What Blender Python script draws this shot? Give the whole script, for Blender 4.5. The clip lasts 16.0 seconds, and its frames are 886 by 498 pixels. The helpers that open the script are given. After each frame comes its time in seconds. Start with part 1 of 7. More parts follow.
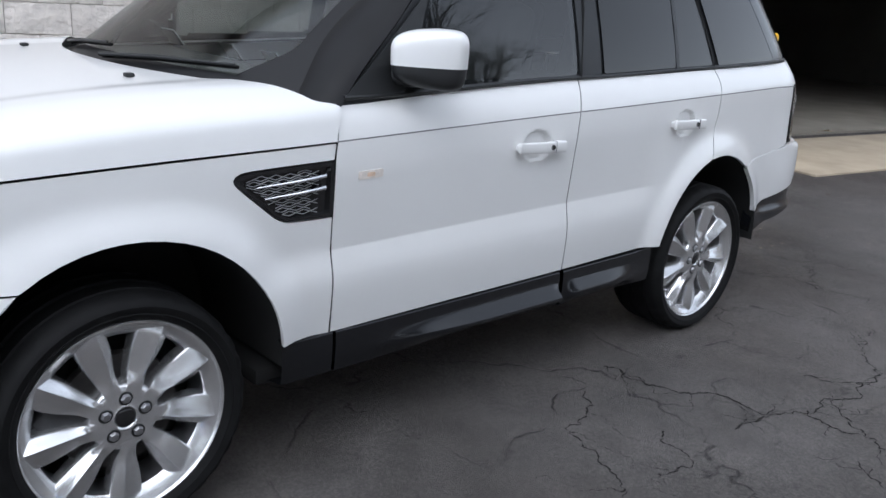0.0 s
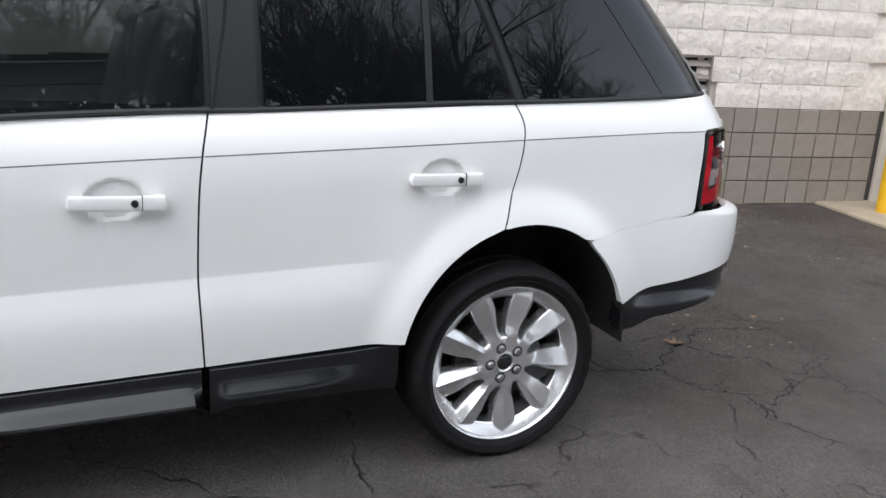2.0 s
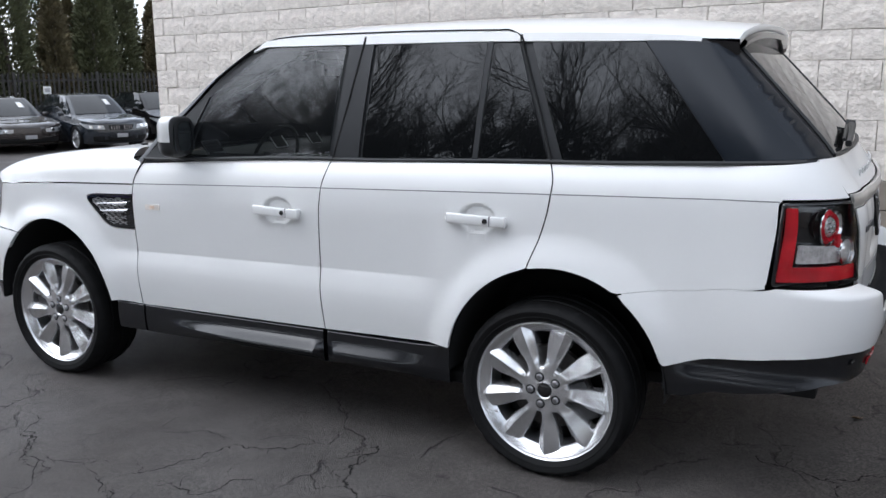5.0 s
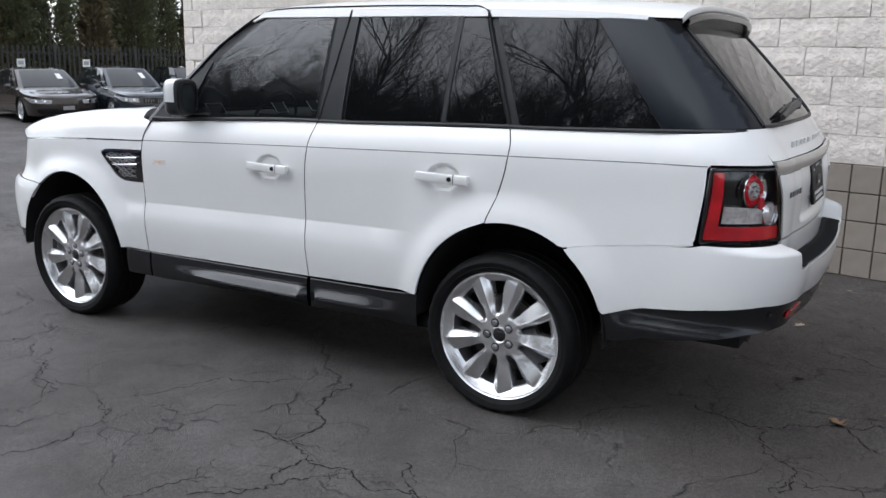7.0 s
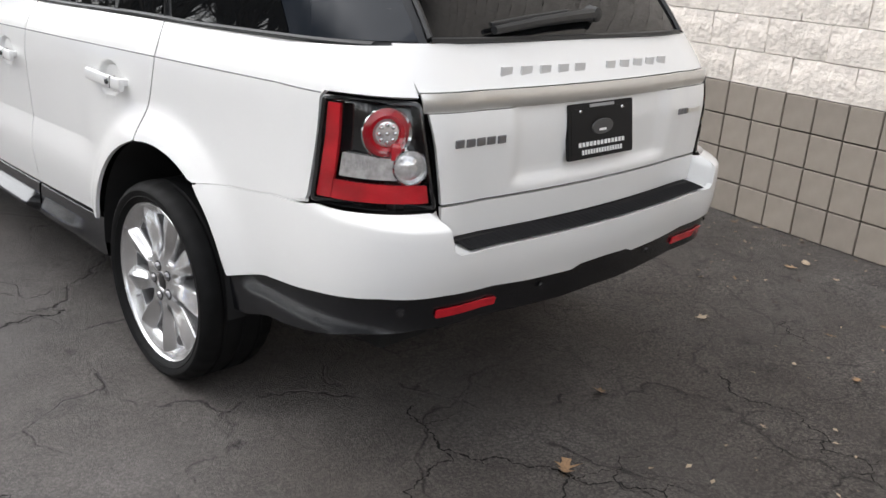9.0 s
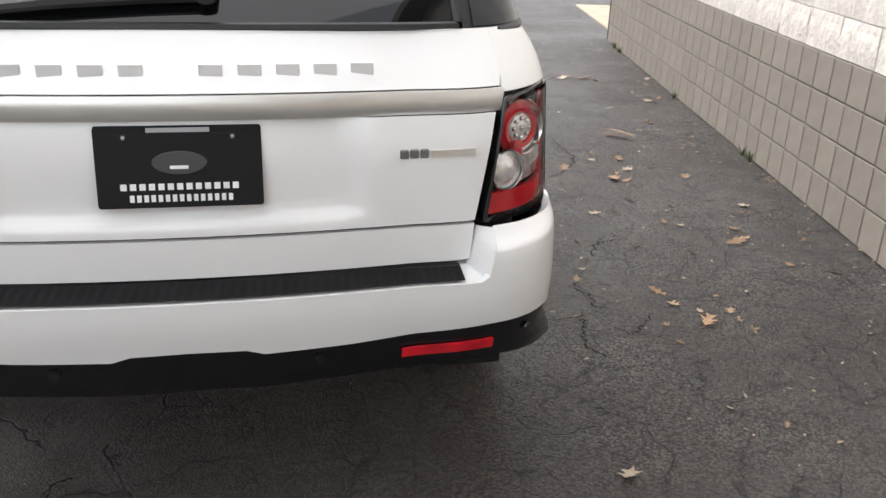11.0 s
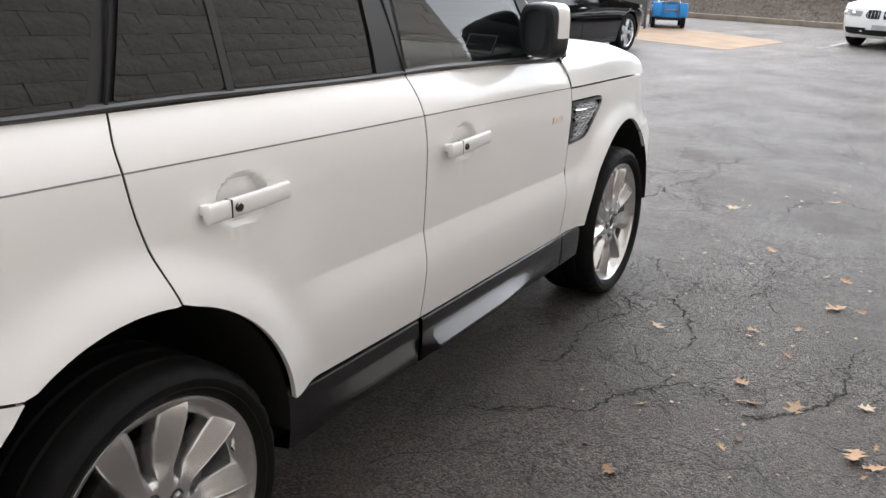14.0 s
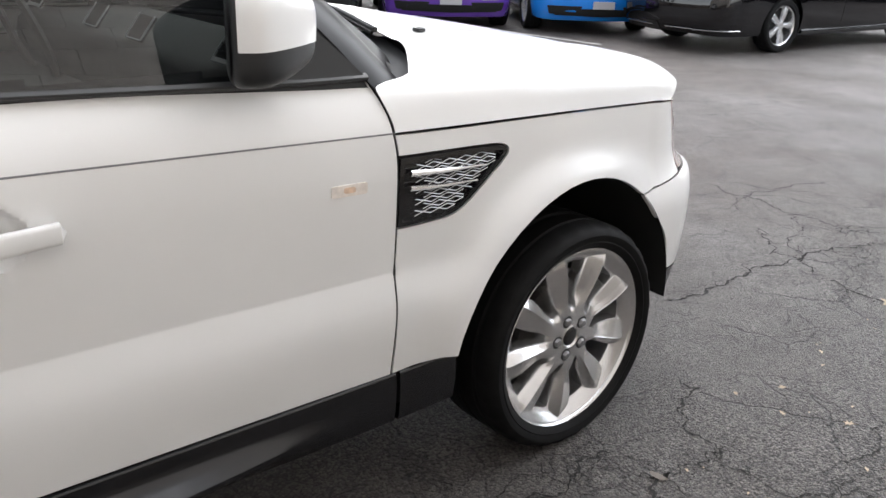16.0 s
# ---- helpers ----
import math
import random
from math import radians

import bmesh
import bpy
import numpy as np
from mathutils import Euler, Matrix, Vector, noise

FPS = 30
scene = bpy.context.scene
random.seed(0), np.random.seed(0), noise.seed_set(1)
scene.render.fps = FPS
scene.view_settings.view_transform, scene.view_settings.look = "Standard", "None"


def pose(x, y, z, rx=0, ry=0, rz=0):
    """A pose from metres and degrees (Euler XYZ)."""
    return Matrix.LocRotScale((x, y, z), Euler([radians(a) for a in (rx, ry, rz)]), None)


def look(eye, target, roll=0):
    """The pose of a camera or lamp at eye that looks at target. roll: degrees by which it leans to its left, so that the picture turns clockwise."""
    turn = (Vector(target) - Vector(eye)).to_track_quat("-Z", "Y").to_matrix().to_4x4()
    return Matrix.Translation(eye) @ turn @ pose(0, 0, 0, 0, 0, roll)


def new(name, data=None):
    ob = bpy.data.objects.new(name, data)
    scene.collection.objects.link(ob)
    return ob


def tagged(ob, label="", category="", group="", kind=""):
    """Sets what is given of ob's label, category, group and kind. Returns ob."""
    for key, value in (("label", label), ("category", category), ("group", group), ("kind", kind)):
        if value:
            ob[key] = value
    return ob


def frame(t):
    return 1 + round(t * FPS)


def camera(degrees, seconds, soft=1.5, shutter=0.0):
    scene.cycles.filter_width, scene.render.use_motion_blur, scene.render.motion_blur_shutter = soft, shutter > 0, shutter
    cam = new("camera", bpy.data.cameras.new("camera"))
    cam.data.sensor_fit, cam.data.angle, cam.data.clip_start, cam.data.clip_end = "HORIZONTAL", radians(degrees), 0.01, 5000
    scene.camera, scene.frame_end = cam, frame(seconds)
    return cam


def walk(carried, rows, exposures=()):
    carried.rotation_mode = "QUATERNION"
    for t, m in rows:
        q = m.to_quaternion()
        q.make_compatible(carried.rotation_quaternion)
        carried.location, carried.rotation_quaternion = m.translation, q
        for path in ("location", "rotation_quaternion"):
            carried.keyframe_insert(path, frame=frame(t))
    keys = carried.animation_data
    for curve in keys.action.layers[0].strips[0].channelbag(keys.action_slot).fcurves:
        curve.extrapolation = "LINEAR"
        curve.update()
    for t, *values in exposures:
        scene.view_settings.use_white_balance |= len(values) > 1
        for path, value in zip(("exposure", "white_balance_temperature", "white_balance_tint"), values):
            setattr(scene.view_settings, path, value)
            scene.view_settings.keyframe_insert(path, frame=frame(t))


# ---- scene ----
cam = camera(54.0, 16.0)
PATH = [
    (0, (-2.167, -3.039, 1.514), (-0.876, -1.627, 0.929), 3.9),
    (0.5, (-1.594, -3.173, 1.483), (-0.44, -1.652, 0.885), 3.2),
    (1, (-1.07, -3.269, 1.521), (-0.015, -1.676, 0.93), 3.7),
    (1.5, (-0.554, -3.358, 1.528), (0.383, -1.688, 0.951), 3.5),
    (2, (0.004, -3.352, 1.531), (0.811, -1.606, 0.982), 3.2),
    (2.5, (0.623, -3.379, 1.501), (1.13, -1.52, 0.967), 2.9),
    (3, (1.181, -3.282, 1.462), (1.329, -1.369, 0.898), 3.7),
    (3.5, (1.646, -3.206, 1.494), (1.387, -1.306, 0.927), 2.5),
    (4, (1.996, -3.368, 1.548), (1.412, -1.52, 1.057), -0.3),
    (4.5, (2.314, -3.697, 1.54), (1.477, -1.925, 1.141), -1.4),
    (4.7, (2.428, -3.805, 1.558), (1.522, -2.066, 1.165), -1.0),
    (6.8, (2.876, -4.234, 1.507), (1.909, -2.53, 1.105), 0.5),
    (7, (2.966, -4.127, 1.5), (1.98, -2.441, 1.072), 1.0),
    (7.5, (3.285, -3.712, 1.485), (2.241, -2.086, 0.965), 3.5),
    (8, (3.551, -3.22, 1.509), (2.427, -1.67, 0.932), 5.0),
    (8.5, (3.855, -2.742, 1.518), (2.628, -1.29, 0.897), 4.5),
    (9, (4.034, -2.201, 1.508), (2.692, -0.874, 0.846), 3.8),
    (9.2, (4.093, -1.955, 1.535), (2.699, -0.684, 0.869), 4.1),
    (11.3, (4.235, 0.475, 1.535), (2.404, 0.698, 0.763), 2.5),
    (11.5, (4.141, 0.633, 1.52), (2.305, 0.775, 0.741), 3.1),
    (12, (3.953, 1.161, 1.521), (2.112, 0.978, 0.76), 2.5),
    (12.5, (3.681, 1.591, 1.534), (1.871, 1.152, 0.806), 2.8),
    (13, (3.282, 1.877, 1.537), (1.51, 1.251, 0.851), 3.4),
    (13.5, (2.874, 2.117, 1.522), (1.183, 1.269, 0.872), 2.5),
    (14, (2.428, 2.242, 1.513), (0.799, 1.271, 0.878), 1.5),
    (14.5, (1.95, 2.279, 1.515), (0.364, 1.237, 0.882), 0.7),
    (15, (1.445, 2.341, 1.51), (-0.064, 1.205, 0.852), 1.7),
    (15.5, (0.918, 2.366, 1.501), (-0.468, 1.105, 0.802), 1.8),
    (16, (0.403, 2.422, 1.499), (-0.798, 0.993, 0.783), 1.9),
]
EXPOSURES = [(0, 1.02, 5850, 10), (0.5, 1.28, 6100, 10), (1, 1.36, 6250, 10), (2, 1.38, 6250, 10), (3, 1.34, 6200, 10), (4, 1.24, 6050, 10), (4.5, 1.16, 5950, 10), (7, 1.10, 6050, 10), (9, 1.62, 6550, 10), (11.5, 1.88, 6600, 10), (14, 1.92, 6450, 10), (16, 1.94, 6400, 10)]
walk(cam, [(t, look(eye, target, roll)) for t, eye, target, roll in PATH], EXPOSURES)

# ---- world and light ----
world = bpy.data.worlds.new("overcast_sky")
scene.world = world
world.use_nodes = True
wn = world.node_tree
sky = wn.nodes.new("ShaderNodeTexSky")
sky.sky_type, sky.sun_disc = "NISHITA", False
sky.sun_elevation, sky.sun_rotation = radians(54), radians(231)
sky.air_density, sky.dust_density, sky.ozone_density = 1.0, 1.3, 0.6
pale = wn.nodes.new("ShaderNodeHueSaturation")
pale.inputs["Saturation"].default_value = 0.22
wn.links.new(sky.outputs[0], pale.inputs["Color"])
wn.links.new(pale.outputs[0], wn.nodes["Background"].inputs["Color"])
wn.nodes["Background"].inputs["Strength"].default_value = 0.165

sun = new("sun", bpy.data.lights.new("sun", "SUN"))
sun.data.energy, sun.data.angle, sun.data.color = 0.65, radians(110), (1.0, 0.97, 0.93)
sun.matrix_world = look((0, 0, 0), (0.42, 0.34, -0.85))

# ---- materials ----


def mat(name, color=(0.5, 0.5, 0.5), rough=0.5, metal=0.0, spec=0.5, coat=0.0, noise_amt=0.0, noise_scale=8.0, bump=0.0, bump_scale=80.0, rough_var=0.0, island=0.0):
    m = bpy.data.materials.new(name)
    m.use_nodes = True
    nt = m.node_tree
    b = nt.nodes["Principled BSDF"]
    b.inputs["Base Color"].default_value = (*color, 1)
    b.inputs["Roughness"].default_value = rough
    b.inputs["Metallic"].default_value = metal
    b.inputs["Specular IOR Level"].default_value = spec
    b.inputs["Coat Weight"].default_value = coat
    b.inputs["Coat Roughness"].default_value = 0.03
    co = nt.nodes.new("ShaderNodeTexCoord")
    if noise_amt > 0 or island > 0:
        mix = nt.nodes.new("ShaderNodeMixRGB")
        mix.blend_type = "MULTIPLY"
        mix.inputs[0].default_value = 1.0
        mix.inputs[1].default_value = (*color, 1)
        n1 = nt.nodes.new("ShaderNodeTexNoise")
        n1.inputs["Scale"].default_value, n1.inputs["Detail"].default_value = noise_scale, 8
        nt.links.new(co.outputs["Object"], n1.inputs["Vector"])
        r = nt.nodes.new("ShaderNodeMapRange")
        r.inputs["From Min"].default_value, r.inputs["From Max"].default_value = 0.3, 0.7
        r.inputs["To Min"].default_value, r.inputs["To Max"].default_value = 1 - noise_amt, 1 + noise_amt
        nt.links.new(n1.outputs["Fac"], r.inputs["Value"])
        out = r.outputs[0]
        if island > 0:
            oi = nt.nodes.new("ShaderNodeObjectInfo")
            r2 = nt.nodes.new("ShaderNodeMapRange")
            r2.inputs["To Min"].default_value, r2.inputs["To Max"].default_value = 1 - island, 1 + island
            nt.links.new(oi.outputs["Random"], r2.inputs["Value"])
            mm = nt.nodes.new("ShaderNodeMath")
            mm.operation = "MULTIPLY"
            nt.links.new(out, mm.inputs[0])
            nt.links.new(r2.outputs[0], mm.inputs[1])
            out = mm.outputs[0]
        nt.links.new(out, mix.inputs[2])
        nt.links.new(mix.outputs[0], b.inputs["Base Color"])
        if rough_var:
            r3 = nt.nodes.new("ShaderNodeMapRange")
            r3.inputs["To Min"].default_value, r3.inputs["To Max"].default_value = rough - rough_var, rough + rough_var
            nt.links.new(n1.outputs["Fac"], r3.inputs["Value"])
            nt.links.new(r3.outputs[0], b.inputs["Roughness"])
    if bump:
        n2 = nt.nodes.new("ShaderNodeTexNoise")
        n2.inputs["Scale"].default_value, n2.inputs["Detail"].default_value = bump_scale, 6
        nt.links.new(co.outputs["Object"], n2.inputs["Vector"])
        bp = nt.nodes.new("ShaderNodeBump")
        bp.inputs["Strength"].default_value, bp.inputs["Distance"].default_value = 1.0, bump
        nt.links.new(n2.outputs["Fac"], bp.inputs["Height"])
        nt.links.new(bp.outputs[0], b.inputs["Normal"])
    return m


def glass_mat(name, tint, ior=1.45):
    """A thin tinted pane: what shows through is tinted, and the gloss follows Fresnel."""
    m = bpy.data.materials.new(name)
    m.use_nodes = True
    nt = m.node_tree
    nt.nodes.clear()
    o = nt.nodes.new("ShaderNodeOutputMaterial")
    tr, gl, fr, mx = (nt.nodes.new("ShaderNode" + k) for k in ("BsdfTransparent", "BsdfGlossy", "Fresnel", "MixShader"))
    tr.inputs["Color"].default_value = (*tint, 1)
    gl.inputs["Roughness"].default_value = 0.01
    fr.inputs["IOR"].default_value = ior
    nt.links.new(fr.outputs[0], mx.inputs[0])
    nt.links.new(tr.outputs[0], mx.inputs[1])
    nt.links.new(gl.outputs[0], mx.inputs[2])
    nt.links.new(mx.outputs[0], o.inputs[0])
    return m


def tinted_mat(name, tint, clear):
    """Tinted door glass: a glossy dark film that lets a share of what stands behind it show."""
    m = mat(name, (0.006, 0.007, 0.008), 0.012)
    nt = m.node_tree
    nt.nodes["Principled BSDF"].inputs["IOR"].default_value = 1.76
    tr, mx = nt.nodes.new("ShaderNodeBsdfTransparent"), nt.nodes.new("ShaderNodeMixShader")
    tr.inputs["Color"].default_value = (*tint, 1)
    mx.inputs[0].default_value = clear
    nt.links.new(nt.nodes["Principled BSDF"].outputs[0], mx.inputs[1])
    nt.links.new(tr.outputs[0], mx.inputs[2])
    nt.links.new(mx.outputs[0], nt.nodes["Material Output"].inputs[0])
    return m


PAINT = mat("white_paint", (0.77, 0.77, 0.76), 0.34, coat=0.7, noise_amt=0.012, noise_scale=3)
BLACK_PLASTIC = mat("black_plastic", (0.014, 0.015, 0.016), 0.45, noise_amt=0.12, noise_scale=5, bump=0.0003, bump_scale=900)
CLADDING = mat("satin_cladding", (0.006, 0.0065, 0.008), 0.21, spec=0.5, coat=0.12, noise_amt=0.12, noise_scale=4, bump=0.0002, bump_scale=900)
GLOSS_BLACK = mat("gloss_black", (0.010, 0.010, 0.011), 0.12, coat=0.5)
PILLAR = mat("pillar_black", (0.018, 0.019, 0.021), 0.38, spec=0.36, noise_amt=0.1)
PILLAR_SATIN = mat("pillar_satin", (0.012, 0.012, 0.013), 0.34, spec=0.15, noise_amt=0.1)
SCREEN_BAND = mat("printed_screen_band", (0.010, 0.010, 0.011), 0.42, spec=0.25)
# near-black for seals and underbody; also paints the dark inside gaps and hollows
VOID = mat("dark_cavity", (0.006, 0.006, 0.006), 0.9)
RUBBER = mat("tyre_rubber", (0.0075, 0.0075, 0.0078), 0.65, spec=0.14, noise_amt=0.25, noise_scale=14, bump=0.0006, bump_scale=200)
ALLOY = mat("silver_alloy", (0.68, 0.68, 0.685), 0.23, metal=0.85, noise_amt=0.05, noise_scale=20)
ALLOY_DARK = mat("dark_alloy", (0.22, 0.22, 0.23), 0.45, metal=0.8, noise_amt=0.15, noise_scale=20)
CHROME = mat("chrome", (0.75, 0.75, 0.76), 0.12, metal=1.0)
SATIN_SILVER = mat("satin_silver_trim", (0.68, 0.67, 0.64), 0.30, metal=0.65, noise_amt=0.05, noise_scale=6)
STEEL = mat("brake_steel", (0.05, 0.047, 0.045), 0.62, metal=0.8, noise_amt=0.2, noise_scale=30)
PRIVACY = mat("privacy_glass", (0.004, 0.0045, 0.005), 0.015, spec=0.46)
CORNER_GLASS = mat("corner_glass", (0.010, 0.013, 0.018), 0.16, spec=0.4)
FRONT_GLASS = tinted_mat("front_glass", (0.82, 0.88, 0.87), 0.24)
SCREEN_GLASS = glass_mat("screen_glass", (0.72, 0.78, 0.76), 1.6)
RED_LENS = mat("red_lens", (0.58, 0.010, 0.022), 0.07, coat=0.8, noise_amt=0.3, noise_scale=14)
CLEAR_LENS = mat("clear_lens", (0.80, 0.80, 0.80), 0.12, metal=0.6, coat=0.8, noise_amt=0.25, noise_scale=60)
LAMP_COVER = glass_mat("lamp_cover", (0.96, 0.96, 0.96), 1.28)
AMBER = mat("pale_amber_lens", (0.80, 0.74, 0.68), 0.1, coat=0.6, noise_amt=0.12, noise_scale=60)
BULB = mat("orange_bulb", (0.74, 0.56, 0.42), 0.25, noise_amt=0.2, noise_scale=80)
INTERIOR = mat("interior_trim", (0.06, 0.058, 0.055), 0.7, noise_amt=0.15)
SEAT = mat("seat_leather", (0.10, 0.095, 0.09), 0.5, noise_amt=0.15)
PAPER = mat("paper", (0.75, 0.75, 0.73), 0.8, noise_amt=0.05)
WHITE_INK = mat("white_print", (0.78, 0.78, 0.78), 0.5)
GREY_INK = mat("grey_print", (0.35, 0.35, 0.36), 0.5)

# ---- building blocks ----


def tag_mesh(name, bm, material, smooth=35):
    me = bpy.data.meshes.new(name)
    bm.to_mesh(me)
    bm.free()
    me.materials.append(material)
    me.polygons.foreach_set("use_smooth", [True] * len(me.polygons))
    me.set_sharp_from_angle(angle=radians(smooth))
    return me


def part(name, bm, material, parent, label="", smooth=35):
    ob = new(name, tag_mesh(name, bm, material, smooth))
    ob.parent = parent
    if label:
        ob["label"] = label
    return ob


def thing(name, label, category, m=None, group="", kind=""):
    ob = new(name)
    ob.empty_display_size = 0.2
    if m is not None:
        ob.matrix_world = m
    return tagged(ob, label, category, group, kind)


def curve_at(table):
    """A smooth curve through (x, y) pairs."""
    xs, ys = [a for a, _ in table], [b for _, b in table]
    n = len(xs)
    d = [(ys[i + 1] - ys[i]) / (xs[i + 1] - xs[i]) for i in range(n - 1)]
    m = [d[0]] + [0 if d[i - 1] * d[i] <= 0 else 2 * d[i - 1] * d[i] / (d[i - 1] + d[i]) for i in range(1, n - 1)] + [d[-1]]

    def f(x):
        if x <= xs[0]:
            return ys[0]
        if x >= xs[-1]:
            return ys[-1]
        i = max(k for k in range(n - 1) if xs[k] <= x)
        h = xs[i + 1] - xs[i]
        t = (x - xs[i]) / h
        return (2 * t**3 - 3 * t**2 + 1) * ys[i] + (t**3 - 2 * t**2 + t) * h * m[i] + (3 * t**2 - 2 * t**3) * ys[i + 1] + (t**3 - t**2) * h * m[i + 1]
    return f


def sstep(a, b, x):
    t = min(1, max(0, (x - a) / (b - a)))
    return t * t * (3 - 2 * t)


def spline(pts, per=6):
    """An open line through the points, rounded."""
    out = []
    for i in range(len(pts) - 1):
        p0, p1, p2, p3 = (Vector(pts[min(max(k, 0), len(pts) - 1)]) for k in (i - 1, i, i + 1, i + 2))
        for j in range(per):
            t = j / per
            out.append(tuple(0.5 * (2 * p1 + (p2 - p0) * t + (2 * p0 - 5 * p1 + 4 * p2 - p3) * t * t + (3 * p1 - p0 - 3 * p2 + p3) * t**3)))
    return out + [tuple(pts[-1])]


def rounded(pts, r, seg=4):
    """The closed outline with its corners rounded by about r."""
    out, n = [], len(pts)
    for i in range(n):
        a, b, c = (Vector(pts[k % n][:2]) for k in (i - 1, i, i + 1))
        d = min(r, (a - b).length * 0.45, (c - b).length * 0.45)
        p, q = b + (a - b).normalized() * d, b + (c - b).normalized() * d
        for j in range(seg + 1):
            t = j / seg
            out.append(tuple((1 - t) ** 2 * p + 2 * t * (1 - t) * b + t * t * q))
    return out


def inset2d(pts, d):
    """The closed outline drawn in by d."""
    n = len(pts)
    area = sum(pts[i][0] * pts[(i + 1) % n][1] - pts[(i + 1) % n][0] * pts[i][1] for i in range(n))
    sg = 1 if area > 0 else -1
    out = []
    for i in range(n):
        a, b, c = (Vector(pts[k % n][:2]) for k in (i - 1, i, i + 1))
        e, f = (b - a), (c - b)
        if e.length < 1e-7 or f.length < 1e-7:
            out.append(tuple(b))
            continue
        n1, n2 = Vector((-e.y, e.x)).normalized(), Vector((-f.y, f.x)).normalized()
        k = n1 + n2
        k = k / max(0.35, k.dot(n1)) if k.length > 1e-6 else n1
        out.append(tuple(b + sg * d * k))
    return out


def panel(outline, mapf, step=0.035, gap=0.0029, depth=0.014, lines_u=(), lines_z=(), out=None):
    """A skin: the outline in two coordinates, cut into a net, laid on the surface mapf, with its edges folded in."""
    bm = bmesh.new()
    pts = inset2d(outline, gap) if gap else outline
    vs = []
    for p in pts:
        if not vs or (Vector((p[0], 0, p[1])) - vs[-1].co).length > 1e-5:
            vs.append(bm.verts.new((p[0], 0, p[1])))
    if (vs[0].co - vs[-1].co).length < 1e-5:
        bm.verts.remove(vs.pop())
    bm.faces.new(vs)
    us, zs = [v.co.x for v in vs], [v.co.z for v in vs]
    cuts = [(u, 0) for u in np.arange(math.ceil(min(us) / step) * step, max(us), step)] + [(u, 0) for u in lines_u]
    cuts += [(z, 2) for z in np.arange(math.ceil(min(zs) / step) * step, max(zs), step)] + [(z, 2) for z in lines_z]
    for c, ax in cuts:
        co, no = ((c, 0, 0), (1, 0, 0)) if ax == 0 else ((0, 0, c), (0, 0, 1))
        bmesh.ops.bisect_plane(bm, geom=bm.verts[:] + bm.edges[:] + bm.faces[:], dist=1e-5, plane_co=co, plane_no=no)
    bmesh.ops.triangulate(bm, faces=[f for f in bm.faces if len(f.verts) > 4])
    rim = [e for e in bm.edges if e.is_boundary]
    e = 0.004
    norms = {}
    for v in bm.verts:
        u, z = v.co.x, v.co.z
        p = Vector(mapf(u, z))
        a, b = Vector(mapf(u + e, z)) - Vector(mapf(u - e, z)), Vector(mapf(u, z + e)) - Vector(mapf(u, z - e))
        norms[v] = a.cross(b).normalized() if a.cross(b).length > 1e-12 else Vector((0, 1, 0))
        v.co = p
    cen = sum((v.co for v in bm.verts), Vector()) / len(bm.verts)
    way = (cen - Vector((cen.x * 0.8, 0, 0.7))) if out is None else Vector(out)
    tot = sum((n for n in norms.values()), Vector())
    sg = 1 if tot.dot(way) > 0 else -1
    for f in bm.faces:
        f.normal_update()
    if sum((f.normal for f in bm.faces), Vector()).dot(way) < 0:
        bmesh.ops.reverse_faces(bm, faces=bm.faces[:])
    if depth:
        r = bmesh.ops.extrude_edge_only(bm, edges=[ed for ed in rim if out is not None or max(abs(v.co.y) for v in ed.verts) > 1e-4])
        new_v = {}
        for el in r["geom"]:
            if isinstance(el, bmesh.types.BMEdge):
                continue
            if isinstance(el, bmesh.types.BMVert):
                old = next((ed.other_vert(el) for ed in el.link_edges if ed.other_vert(el) in norms), None)
                if old is not None:
                    new_v[el] = old
        for nv, ov in new_v.items():
            nv.co = ov.co - sg * norms[ov] * depth
    return bm


def net(fn, nu, nv, flip=False, wrap=False):
    """A sheet fn(i / nu, j / nv)."""
    bm = bmesh.new()
    g = [[bm.verts.new(fn(i / nu, j / nv)) for j in range(nv + 1)] for i in range(nu + (0 if wrap else 1))]
    for i in range(nu):
        for j in range(nv):
            q = [g[i][j], g[(i + 1) % len(g)][j], g[(i + 1) % len(g)][j + 1], g[i][j + 1]]
            bm.faces.new(q[::-1] if flip else q)
    return bm


def lathe(profile, n=48, phase=0.0):
    """The profile of (radius, place along +y) turned round the y axis."""
    bm = bmesh.new()
    rings = []
    for r, a in profile:
        rings.append([bm.verts.new((r * math.cos(phase + 2 * math.pi * k / n), a, r * math.sin(phase + 2 * math.pi * k / n))) for k in range(n)] if r > 1e-6 else [bm.verts.new((0, a, 0))])
    for p, q in zip(rings, rings[1:]):
        for k in range(n):
            k2 = (k + 1) % n
            if len(p) == 1 and len(q) == 1:
                continue
            f = [p[0], q[k2], q[k]] if len(p) == 1 else [p[k], p[k2], q[0]] if len(q) == 1 else [p[k], p[k2], q[k2], q[k]]
            bm.faces.new(f)
    bmesh.ops.recalc_face_normals(bm, faces=bm.faces[:])
    return bm


def box(size, at=(0, 0, 0), bevel=0.0, seg=2, m=None):
    bm = bmesh.new()
    bmesh.ops.create_cube(bm, size=1)
    for v in bm.verts:
        v.co = Vector((v.co.x * size[0], v.co.y * size[1], v.co.z * size[2]))
    if bevel:
        bmesh.ops.bevel(bm, geom=bm.edges[:], offset=bevel, segments=seg, affect="EDGES", profile=0.5)
    for v in bm.verts:
        v.co = (m @ v.co if m else v.co) + Vector(at)
    return bm


